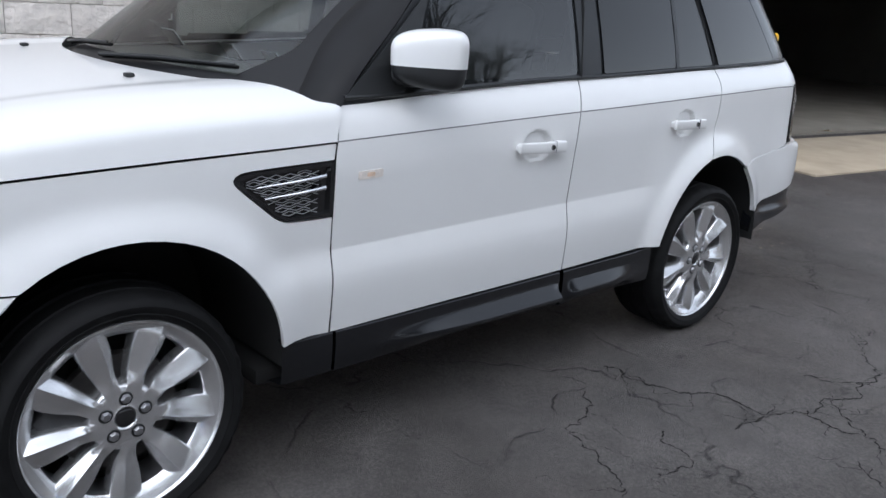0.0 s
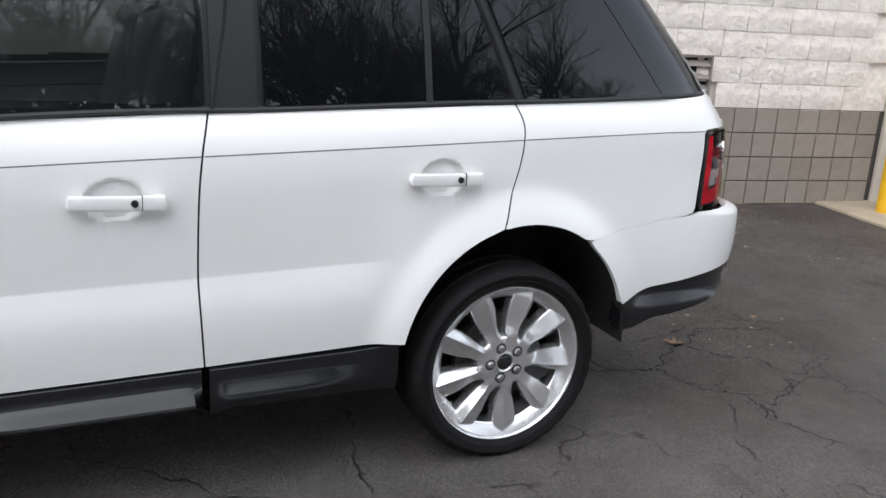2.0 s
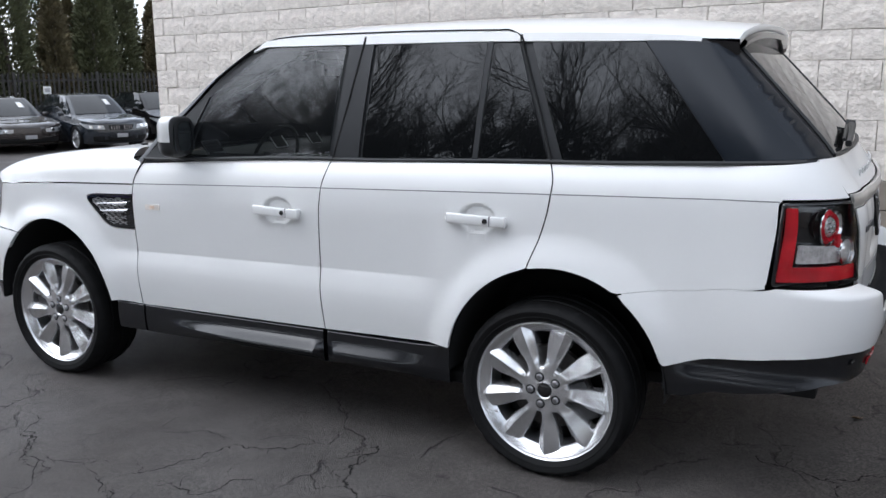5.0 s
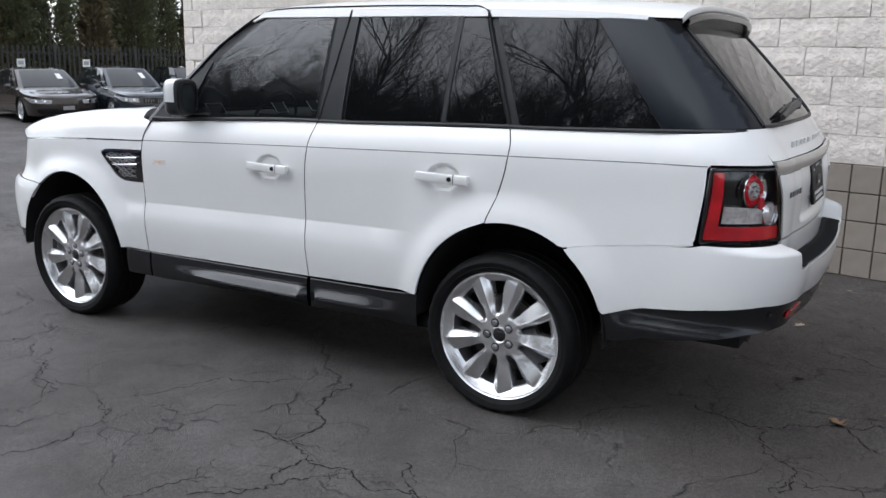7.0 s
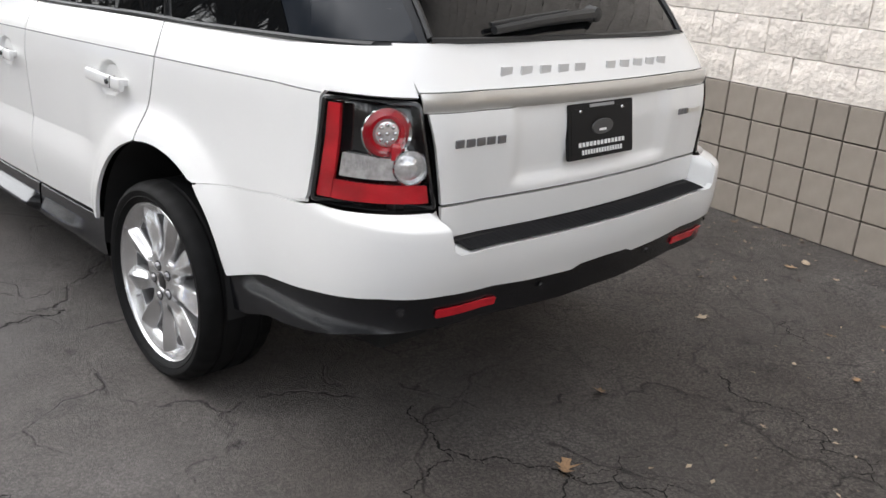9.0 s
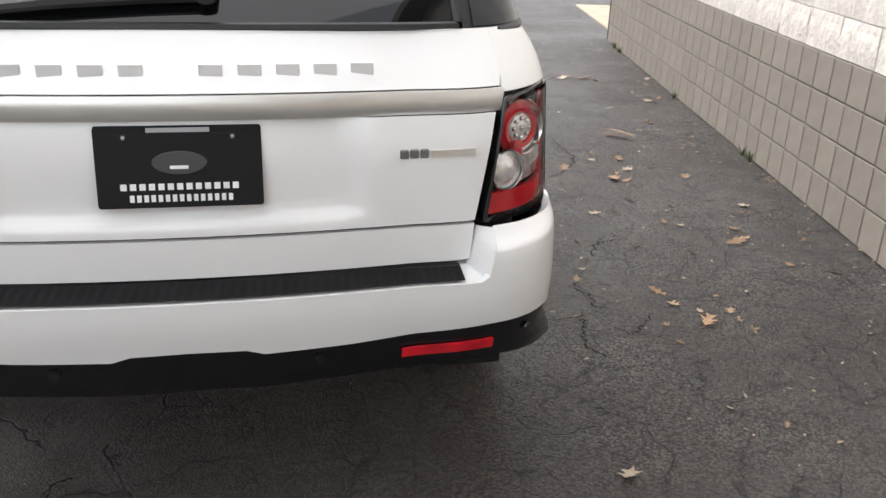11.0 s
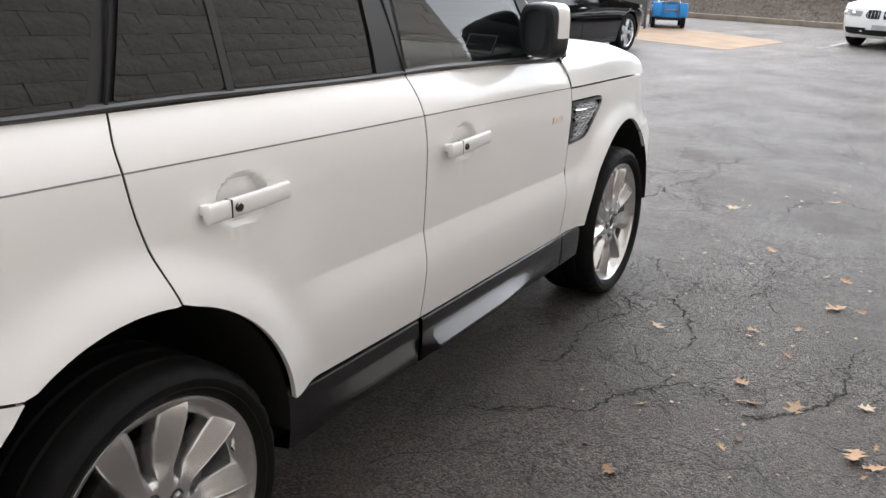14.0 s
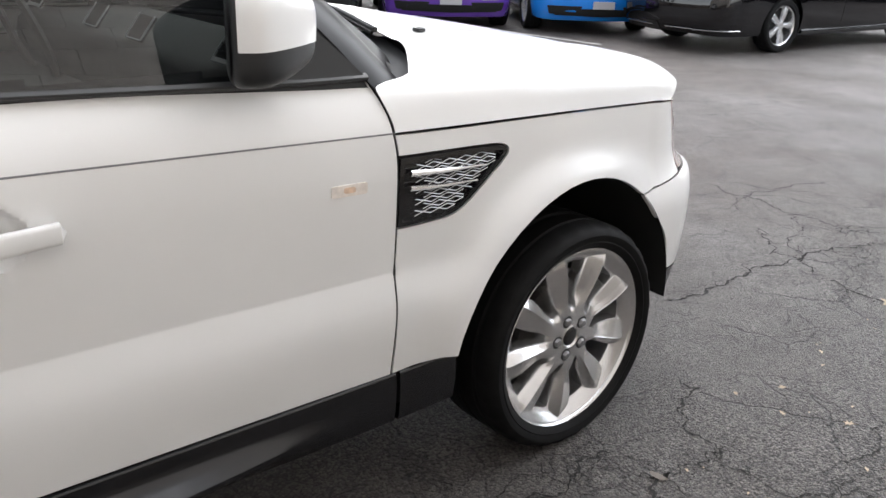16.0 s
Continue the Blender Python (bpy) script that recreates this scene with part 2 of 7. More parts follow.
def tube(pts, r, n=8, taper=None):
    """A round bar along the points."""
    bm = bmesh.new()
    rings = []
    for i, p in enumerate(pts):
        p = Vector(p)
        d = (Vector(pts[min(i + 1, len(pts) - 1)]) - Vector(pts[max(i - 1, 0)])).normalized()
        a = d.cross(Vector((0.31, 0.2, 0.93))).normalized()
        b = d.cross(a)
        rr = r if taper is None else r * (1 + (taper - 1) * i / (len(pts) - 1))
        rings.append([bm.verts.new(p + rr * (math.cos(2 * math.pi * k / n) * a + math.sin(2 * math.pi * k / n) * b)) for k in range(n)])
    for p, q in zip(rings, rings[1:]):
        for k in range(n):
            bm.faces.new((p[k], p[(k + 1) % n], q[(k + 1) % n], q[k]))
    bm.faces.new(rings[0][::-1])
    bm.faces.new(rings[-1])
    bmesh.ops.recalc_face_normals(bm, faces=bm.faces[:])
    return bm


def join(*bms):
    """One bmesh out of several."""
    out = bmesh.new()
    for b in bms:
        me = bpy.data.meshes.new("join")
        b.to_mesh(me)
        b.free()
        out.from_mesh(me)
        bpy.data.meshes.remove(me)
    return out


def moved(bm, m):
    bm.transform(m)
    if m.determinant() < 0:
        bmesh.ops.reverse_faces(bm, faces=bm.faces[:])
    return bm

# ---- ground, building and yard ----


def asphalt():
    m = bpy.data.materials.new("asphalt")
    m.use_nodes = True
    nt = m.node_tree
    N = lambda k: nt.nodes.new("ShaderNode" + k)
    L = nt.links.new
    b = nt.nodes["Principled BSDF"]
    geo = N("NewGeometry")
    pos = geo.outputs["Position"]

    def noise_tex(scale, detail=8, rough=0.6):
        n = N("TexNoise")
        n.inputs["Scale"].default_value, n.inputs["Detail"].default_value, n.inputs["Roughness"].default_value = scale, detail, rough
        L(pos, n.inputs["Vector"])
        return n.outputs["Fac"]

    def remap(v, a, c, lo, hi):
        r = N("MapRange")
        r.inputs["From Min"].default_value, r.inputs["From Max"].default_value = a, c
        r.inputs["To Min"].default_value, r.inputs["To Max"].default_value = lo, hi
        L(v, r.inputs["Value"])
        return r.outputs[0]

    def mul(a, c, op="MULTIPLY"):
        n = N("Math")
        n.operation = op
        for i, v in enumerate((a, c)):
            if isinstance(v, (int, float)):
                n.inputs[i].default_value = v
            else:
                L(v, n.inputs[i])
        return n.outputs[0]
    speck = N("TexVoronoi")
    speck.inputs["Scale"].default_value = 120
    L(pos, speck.inputs["Vector"])
    spk = N("RGBToBW")
    L(speck.outputs["Color"], spk.inputs[0])
    stones = remap(speck.outputs["Distance"], 0.25, 0.75, 1.0, 0.0)
    sep = N("SeparateXYZ")
    L(pos, sep.inputs[0])
    patch = mul(remap(noise_tex(1.1, 4, 0.6), 0.38, 0.62, 0.45, 1.0), mul(remap(sep.outputs[1], -0.9, 1.2, 0.35, 1.0), remap(sep.outputs[0], -4.5, -1.4, 0.55, 1.0)))
    pebble = mul(remap(spk.outputs[0], 0.15, 0.9, 0.5, 2.1), remap(stones, 0, 0.45, 0.3, 1.2))
    coarse = N("Mix")
    coarse.inputs[2].default_value = 1.0
    L(patch, coarse.inputs[0])
    L(pebble, coarse.inputs[3])
    grain = mul(remap(noise_tex(260, 3, 0.7), 0.32, 0.68, 0.72, 1.28), coarse.outputs[0])
    blot = mul(remap(noise_tex(0.7, 7, 0.65), 0.3, 0.7, 0.64, 1.36), remap(noise_tex(6, 5, 0.6), 0.3, 0.7, 0.85, 1.15))
    stain = remap(noise_tex(2.7, 5, 0.6), 0.60, 0.72, 1.0, 0.72)
    # light painted into the tone: paler on the open side, darker by the wall
    side_light = remap(mul(sep.outputs[1], remap(noise_tex(0.45, 4, 0.6), 0.3, 0.7, -0.9, 0.9), "ADD"), -1.6, 0.9, 1.56, 1.06)
    tone = mul(mul(mul(grain, blot), stain), side_light)
    # fine branching cracks
    warp = N("TexNoise")
    warp.inputs["Scale"].default_value, warp.inputs["Detail"].default_value = 2.2, 6
    L(pos, warp.inputs["Vector"])
    add = N("MixRGB")
    add.blend_type, add.inputs[0].default_value = "ADD", 0.55
    L(pos, add.inputs[1])
    L(warp.outputs["Color"], add.inputs[2])
    vor = N("TexVoronoi")
    vor.feature = "DISTANCE_TO_EDGE"
    vor.inputs["Scale"].default_value = 1.35
    L(add.outputs[0], vor.inputs["Vector"])
    vor2 = N("TexVoronoi")
    vor2.feature = "DISTANCE_TO_EDGE"
    vor2.inputs["Scale"].default_value = 4.1
    L(add.outputs[0], vor2.inputs["Vector"])
    hair = mul(remap(vor2.outputs["Distance"], 0.0, 0.028, 1.0, 0.0), mul(remap(noise_tex(1.9, 4), 0.44, 0.54, 0.0, 0.75), remap(sep.outputs[1], -0.9, 1.2, 0.25, 1.0)))
    thin = mul(remap(vor.outputs["Distance"], 0.0, 0.012, 1.0, 0.0), remap(noise_tex(4.0, 4), 0.42, 0.52, 0.0, 1.0))
    where = remap(noise_tex(0.55, 4), 0.40, 0.55, 0.0, 1.0)
    crack = mul(mul(thin, where), hair, "MAXIMUM")
    tone = mul(tone, remap(crack, 0, 1, 1.0, 0.14))
    mix = N("MixRGB")
    mix.blend_type, mix.inputs[0].default_value = "MULTIPLY", 1.0
    hue = N("MixRGB")
    hue.inputs[1].default_value, hue.inputs[2].default_value = (0.066, 0.056, 0.050, 1), (0.071, 0.065, 0.061, 1)
    L(remap(noise_tex(0.35, 3), 0.4, 0.6, 0, 1), hue.inputs[0])
    L(hue.outputs[0], mix.inputs[1])
    L(tone, mix.inputs[2])
    L(mix.outputs[0], b.inputs["Base Color"])
    L(remap(noise_tex(1.3, 5), 0.3, 0.7, 0.46, 0.64), b.inputs["Roughness"])
    b.inputs["Specular IOR Level"].default_value = 0.40
    h = mul(mul(remap(noise_tex(170, 3, 0.8), 0.3, 0.7, 0, 0.6), mul(stones, mul(patch, 0.9)), "ADD"), mul(crack, -1.4), "ADD")
    bp = N("Bump")
    bp.inputs["Distance"].default_value = 0.008
    bp.inputs["Strength"].default_value = 1.0
    L(h, bp.inputs["Height"])
    L(bp.outputs[0], b.inputs["Normal"])
    return m


ASPHALT = asphalt()
CRACK = mat("crack_shadow", (0.012, 0.011, 0.010), 0.95, noise_amt=0.3, noise_scale=30)
CONCRETE = mat("tan_concrete", (0.36, 0.30, 0.22), 0.85, noise_amt=0.14, noise_scale=3, bump=0.002, bump_scale=60)
SAND_PAD = mat("yellow_tan_concrete", (0.28, 0.20, 0.137), 0.85, noise_amt=0.16, noise_scale=2, bump=0.002, bump_scale=60)
KERB = mat("kerb_concrete", (0.20, 0.165, 0.125), 0.85, noise_amt=0.22, noise_scale=5, bump=0.002)
SPLIT = mat("split_face_cream", (0.74, 0.685, 0.625), 0.9, noise_amt=0.12, noise_scale=16, bump=0.016, bump_scale=24, island=0.04)
TILE = mat("taupe_block", (0.25, 0.217, 0.184), 0.78, noise_amt=0.10, noise_scale=9, bump=0.0012, bump_scale=160, island=0.07)
MORTAR = mat("mortar", (0.74, 0.69, 0.63), 0.95, noise_amt=0.15, noise_scale=20, bump=0.002)
DARK_MORTAR = mat("dark_mortar", (0.055, 0.050, 0.045), 0.95, noise_amt=0.2, noise_scale=20)
JAMB = mat("painted_jamb", (0.60, 0.56, 0.50), 0.6, noise_amt=0.06, noise_scale=5)
YELLOW = mat("yellow_sleeve", (0.82, 0.47, 0.015), 0.42, noise_amt=0.06, noise_scale=8)
TAPE = mat("pale_band", (0.72, 0.66, 0.52), 0.5)
LOUVRE = mat("taupe_metal", (0.22, 0.19, 0.17), 0.55, metal=0.2, noise_amt=0.12)
GRAVEL = mat("leafy_rock", (0.060, 0.044, 0.033), 0.95, noise_amt=0.5, noise_scale=2.2, bump=0.03, bump_scale=10)
WORKSHOP = mat("workshop_wall", (0.10, 0.095, 0.085), 0.85, noise_amt=0.2, noise_scale=1)
ROCK = mat("pale_rock", (0.098, 0.080, 0.064), 0.9, noise_amt=0.45, noise_scale=7, bump=0.01, bump_scale=30)
SHOP_FLOOR = mat("workshop_floor", (0.20, 0.18, 0.15), 0.7, noise_amt=0.2, noise_scale=2)
STRIPE = mat("worn_white_line", (0.34, 0.33, 0.31), 0.8, noise_amt=0.3, noise_scale=12)

g = bmesh.new()
def yard_fall(x, y):
    """The far corner of the yard lies lower, towards its drain."""
    return -0.40 * sstep(3.0, 10.0, y) * sstep(8.0, 15.0, -x)


gx = [-300, -120, -60, -36, -30, -25, -20, -17, -15, -14, -13, -12, -11, -10, -9, -8, -6, 0, 6, 15, 30, 60, 120, 300]
gy = [-300, -120, -60, -30, -15, -6, 0, 3, 4, 5, 6, 7, 8, 9, 10, 15, 30, 60, 120, 300]
gv = [[g.verts.new((x, y, yard_fall(x, y))) for y in gy] for x in gx]
for i in range(len(gx) - 1):
    for j in range(len(gy) - 1):
        g.faces.new((gv[i][j], gv[i + 1][j], gv[i + 1][j + 1], gv[i][j + 1]))
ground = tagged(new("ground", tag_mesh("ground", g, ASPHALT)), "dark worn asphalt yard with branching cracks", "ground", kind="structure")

CRACKS_LEFT = (
    (0.011, ((0.66, -1.01), (0.68, -1.2), (0.78, -1.39), (0.84, -1.46), (0.84, -1.55), (0.83, -1.65), (0.98, -1.73), (1.12, -1.75), (1.19, -1.72), (1.34, -1.81), (1.48, -1.75))),
    (0.009, ((0.63, -1.65), (0.83, -1.66))),
    (0.010, ((1.02, -1.74), (0.97, -1.83), (0.96, -1.9), (1.0, -1.97), (0.92, -2.08), (0.81, -2.18))),
    (0.008, ((1.0, -1.97), (1.09, -1.85), (1.16, -1.77))),
    (0.008, ((0.64, -2.31), (0.68, -2.24), (0.7, -2.15), (0.79, -2.04))),
    (0.008, ((1.32, -1.57), (1.37, -1.67), (1.45, -1.74), (1.58, -1.86))),
    (0.008, ((1.45, -1.74), (1.58, -1.76), (1.70, -1.71), (1.80, -1.6), (1.92, -1.54), (2.2, -1.47))),
    (0.006, ((-0.52, -1.73), (-0.25, -1.65))),
)
CRACKS_LEFT_FRONT = (
    (0.008, ((0.40, -1.12), (0.34, -1.2), (0.1, -1.28), (0.05, -1.4), (0.0, -1.56), (-0.07, -1.66))),
    (0.008, ((0.39, -1.5), (0.32, -1.6), (0.12, -1.67))),
    (0.009, ((-0.01, -2.34), (0.06, -2.22), (0.03, -2.03), (-0.01, -1.83), (-0.15, -1.75))),
    (0.008, ((-0.83, -1.62), (-0.64, -1.73), (-0.51, -1.78), (-0.39, -1.88))),
    (0.009, ((-1.32, -1.6), (-1.17, -1.46), (-1.2, -1.32), (-1.24, -1.2))),
    (0.010, ((-1.67, -1.3), (-1.73, -1.08), (-1.95, -0.92), (-2.2, -0.8))),
    (0.007, ((-0.26, -2.18), (-0.21, -2.06))),
    (0.0065, ((-0.95, -1.45), (-0.84, -1.6), (-0.45, -1.8), (-0.28, -2.07))),
)
CRACKS_REAR = (
    (0.009, ((2.11, -0.39), (2.29, -0.46), (2.38, -0.48), (2.49, -0.44), (2.67, -0.29), (2.9, -0.16), (3.09, -0.18), (3.32, -0.22))),
    (0.009, ((2.64, 0.72), (2.74, 0.62), (2.85, 0.63), (2.95, 0.68), (3.1, 0.62), (3.26, 0.56), (3.45, 0.40))),
    (0.008, ((2.67, -0.29), (2.76, -0.37), (2.86, -0.5), (2.99, -0.71), (3.34, -0.58))),
    (0.008, ((2.39, -0.5), (2.46, -0.74), (2.58, -0.95), (2.59, -1.1), (2.67, -1.31))),
    (0.008, ((2.57, -1.05), (2.73, -0.89), (2.95, -0.8))),
    (0.007, ((2.54, 1.44), (2.68, 1.34), (2.85, 1.33))),
    (0.006, ((3.09, -0.78), (3.12, -1.11))),
)
CRACKS_RIGHT = (
    (0.0135, ((0.01, 0.91), (-0.12, 1.13), (-0.2, 1.28), (-0.42, 1.37), (-0.56, 1.48), (-0.63, 1.6), (-0.58, 1.68), (-0.56, 1.76))),
    (0.0135, ((-0.48, 1.76), (-0.59, 1.91), (-0.67, 1.97), (-0.79, 2.02), (-1.0, 2.04), (-1.34, 2.06))),
    (0.012, ((0.72, 1.61), (0.61, 1.66), (0.56, 1.74), (0.48, 1.82))),
    (0.009, ((0.53, 1.16), (0.62, 1.22), (0.6, 1.35))),
    (0.0105, ((1.0, 1.42), (1.15, 1.45), (1.25, 1.47))),
    (0.0105, ((1.64, 1.34), (1.5, 1.30), (1.39, 1.34), (1.27, 1.39))),
    (0.012, ((1.5, 1.47), (1.46, 1.54), (1.4, 1.59), (1.32, 1.65))),
    (0.012, ((-0.48, 0.97), (-0.57, 1.03), (-0.88, 1.0), (-1.02, 1.03), (-1.13, 1.08), (-1.25, 1.06), (-1.45, 1.05))),
    (0.012, ((-1.5, 1.22), (-1.32, 1.31), (-1.12, 1.39), (-0.96, 1.43), (-0.86, 1.37))),
)
CRACKS_NOSE = (
    (0.0115, ((-1.99, 0.89), (-1.99, 0.98), (-1.8, 1.06), (-1.73, 1.2), (-1.69, 1.36), (-1.69, 1.52), (-1.88, 1.59))),
    (0.0104, ((-1.41, 1.18), (-1.49, 1.22), (-1.71, 1.26))),
    (0.00923, ((-1.97, 1.5), (-2.13, 1.54), (-2.46, 1.49))),
    (0.0138, ((-2.5, 0.44), (-2.79, 0.48), (-3.25, 0.48), (-3.6, 0.52), (-4.13, 0.69), (-4.69, 0.74), (-5.06, 0.77))),
    (0.0104, ((-3.68, 0.15), (-3.53, 0.31), (-3.44, 0.48), (-3.54, 0.77))),
    (0.0127, ((-4.17, -0.51), (-4.14, -0.1), (-4.06, 0.13), (-4.1, 0.27), (-4.0, 0.48), (-4.18, 0.6))),
    (0.0115, ((-3.31, 0.75), (-3.27, 1.01), (-3.35, 1.28), (-3.62, 1.39), (-3.79, 1.52))),
)
CRACKS = CRACKS_LEFT + CRACKS_LEFT_FRONT + CRACKS_REAR + CRACKS_RIGHT + CRACKS_NOSE


def crack_mesh(width, pts, seed):
    """A wandering thin fissure with a few side branches."""
    rng = random.Random(seed)
    bm = bmesh.new()

    def jag(a, b, amp, out):
        if (b - a).length < 0.014:
            out.append(b)
            return
        side = Vector((-(b - a).y, (b - a).x, 0)).normalized()
        m = (a + b) / 2 + side * rng.gauss(0, 1) * min(0.03, amp * (b - a).length)
        jag(a, m, amp, out)
        jag(m, b, amp, out)

    def run(line, w0, w1):
        fine = [Vector((*line[0][:2], 0))]
        for a, b in zip(line, line[1:]):
            jag(Vector((*a[:2], 0)), Vector((*b[:2], 0)), 0.17, fine)
        last = None
        for i, p in enumerate(fine):
            d = (fine[min(i + 1, len(fine) - 1)] - fine[max(i - 1, 0)]).normalized()
            sd = Vector((-d.y, d.x, 0))
            t = i / (len(fine) - 1)
            w = (w0 + (w1 - w0) * t) * (0.25 + 1.1 * rng.random() ** 1.5) / 2
            q = [bm.verts.new(p + sd * w + Vector((0, 0, 0.0025))), bm.verts.new(p - sd * w + Vector((0, 0, 0.0025)))]
            if last:
                bm.faces.new((last[0], last[1], q[1], q[0]))
            last = q
        return fine
    main = run(pts, width, width * 0.6)
    for k in range(max(2, len(main) // 22)):
        i = rng.randrange(2, len(main) - 1)
        d = (main[i] - main[i - 1]).normalized()
        a = rng.choice((-1, 1)) * rng.uniform(0.5, 1.2)
        v = Vector((d.x * math.cos(a) - d.y * math.sin(a), d.x * math.sin(a) + d.y * math.cos(a), 0))
        ln = rng.uniform(0.06, 0.32)
        run([main[i][:], (main[i] + v * ln * 0.5 + Vector((rng.gauss(0, 0.03), rng.gauss(0, 0.03), 0)))[:], (main[i] + v * ln)[:]], width * 0.5, width * 0.15)
    for f in bm.faces:
        f.normal_update()
    bmesh.ops.reverse_faces(bm, faces=[f for f in bm.faces if f.normal.z < 0])
    return bm


rc = random.Random(31)
YARD_CRACKS = []
for k in range(16):
    p, way = Vector((rc.uniform(-9.0, -3.2), rc.uniform(-1.0, 2.4))), rc.uniform(0, 6.28)
    line = [tuple(p)]
    for j in range(rc.randrange(4, 9)):
        way += rc.gauss(0, 0.55)
        p = p + Vector((math.cos(way), 0.75 * math.sin(way))) * rc.uniform(0.14, 0.34)
        line.append(tuple(p))
    YARD_CRACKS.append((rc.uniform(0.006, 0.012), tuple(line)))
for k, (w, pts) in enumerate(CRACKS + tuple(YARD_CRACKS)):
    part("crack", crack_mesh(w, pts, k + 3), CRACK, ground)

# building wall: W0 is its far corner, s runs along it
W0, W_DIR = Vector((-5.651, 4.032, 0)), Vector((1, -0.165, 0)).normalized()
W_OUT = Vector((W_DIR.y, -W_DIR.x, 0))
W_LEN, W_TOP = 12.446, 6.096
WALL = Matrix.Translation(W0) @ Matrix((( W_DIR.x, -W_OUT.x, 0, 0), (W_DIR.y, -W_OUT.y, 0, 0), (0, 0, 1, 0), (0, 0, 0, 1)))
# in wall coordinates x runs along, -y faces the yard
CO, ROW = 0.4064, 0.2032
wall_core = join(box((W_LEN - 0.02, 0.30, W_TOP), (W_LEN / 2, 0.16, W_TOP / 2)), box((5.6, 0.30, W_TOP - 3.05), (W_LEN + 2.8, 0.16, (W_TOP + 3.05) / 2)), box((6.0, 0.30, W_TOP), (W_LEN + 8.6, 0.16, W_TOP / 2)))
wall_ob = new("wall_south", tag_mesh("wall_south", wall_core, MORTAR))
wall_ob.matrix_world = WALL
tagged(wall_ob, "block wall, cream split face over taupe square blocks", "wall", kind="structure")
side_wall = join(box((0.3, 14.0, W_TOP), (0.16, 7.32, W_TOP / 2)), box((0.3, 14.0, W_TOP), (25.9, 7.32, W_TOP / 2)), box((26.1, 0.3, W_TOP), (13.0, 14.5, W_TOP / 2)))
sw = new("wall_side", tag_mesh("wall_side", side_wall, SPLIT))
sw.matrix_world = WALL
tagged(sw, "cream block side wall of the building", "wall", kind="structure")
rf_ob = new("roof_deck", tag_mesh("roof_deck", box((26.6, 15.2, 0.25), (13.0, 7.2, W_TOP + 0.127)), LOUVRE))
rf_ob.matrix_world = WALL
tagged(rf_ob, "flat roof of the building", "roof", kind="structure")
back_strip = new("dark_joint_backing", tag_mesh("dark_joint_backing", box((W_LEN - 0.01, 0.006, 0.812), (W_LEN / 2, 0.004, 0.406)), DARK_MORTAR))
back_strip.parent = wall_ob


def tile_mesh(w, h):
    bm = box((w, 0.03, h), (0, 0, 0))
    for f in bm.faces[:]:
        if f.normal.y < -0.9:
            bmesh.ops.inset_region(bm, faces=[f], thickness=0.005, depth=0.004)
    return bm


def split_mesh(seed, w=CO - 0.005, h=ROW - 0.005):
    """A split-face block: rough front, 50 triangles or so."""
    rng = random.Random(seed)
    bm = bmesh.new()
    nx, nz = 5, 3
    v = [[bm.verts.new((-w / 2 + w * i / nx, -(rng.uniform(0.015, 0.026) if i in (0, nx) or j in (0, nz) else rng.uniform(0.014, 0.038)), -h / 2 + h * j / nz)) for j in range(nz + 1)] for i in range(nx + 1)]
    for i in range(nx):
        for j in range(nz):
            q = (v[i][j], v[i + 1][j], v[i + 1][j + 1], v[i][j + 1])
            if (i + j + seed) % 2:
                bm.faces.new(q[:3])
                bm.faces.new((q[0], q[2], q[3]))
            else:
                bm.faces.new((q[0], q[1], q[3]))
                bm.faces.new(q[1:])
    rim = [v[i][0] for i in range(nx)] + [v[nx][j] for j in range(nz)] + [v[i][nz] for i in range(nx, 0, -1)] + [v[0][j] for j in range(nz, 0, -1)]
    back = [bm.verts.new((p.co.x, 0.008, p.co.z)) for p in rim]
    for k in range(len(rim)):
        bm.faces.new((rim[k], back[k], back[(k + 1) % len(rim)], rim[(k + 1) % len(rim)]))
    bmesh.ops.recalc_face_normals(bm, faces=bm.faces[:])
    return bm


def facing_out(bm):
    for f in bm.faces:
        f.normal_update()
    if sum((f.normal.y for f in bm.faces)) > 0:
        bmesh.ops.reverse_faces(bm, faces=bm.faces[:])
    return bm


def bollard():
    b = thing("bollard", "yellow plastic bollard sleeve with two pale bands", "bollard", Matrix.Translation((6.38, 1.60, 0)))
    part("sleeve", moved(lathe([(0.092, 0), (0.092, 1.20), (0.088, 1.225), (0.072, 1.242), (0.0, 1.246)], 32), pose(0, 0, 0, 90, 0, 0)), YELLOW, b)
    for z in (0.86, 1.12):
        part("band", moved(lathe([(0.0925, 0), (0.0935, 0.004), (0.0935, 0.026), (0.0925, 0.03)], 32), Matrix.Translation((0, 0, z)) @ pose(0, 0, 0, 90, 0, 0)), TAPE, b)


bollard()


def wall_place(x, y, z):
    return WALL @ Matrix.Translation((x, y, z))


lv = thing("louvre_vent", "taupe metal louvre vent set in the block wall", "vent", wall_place(10.456, -0.03, 0.813 + 0.203))
part("backing", box((0.42, 0.006, 0.40), (0, 0.012, 0)), VOID, lv)
for sx in (-1, 1):
    part("frame_side", box((0.022, 0.05, 0.42), (sx * 0.211, 0, 0), 0.003, 1), LOUVRE, lv)
for sz in (-1, 1):
    part("frame_rail", box((0.40, 0.05, 0.022), (0, 0, sz * 0.199), 0.003, 1), LOUVRE, lv)
for k in range(4):
    part("slat", moved(box((0.40, 0.006, 0.075), (0, 0, 0), 0.002, 1), Matrix.Translation((0, -0.004, -0.145 + 0.098 * k)) @ pose(0, 0, 0, -38, 0, 0)), LOUVRE, lv)

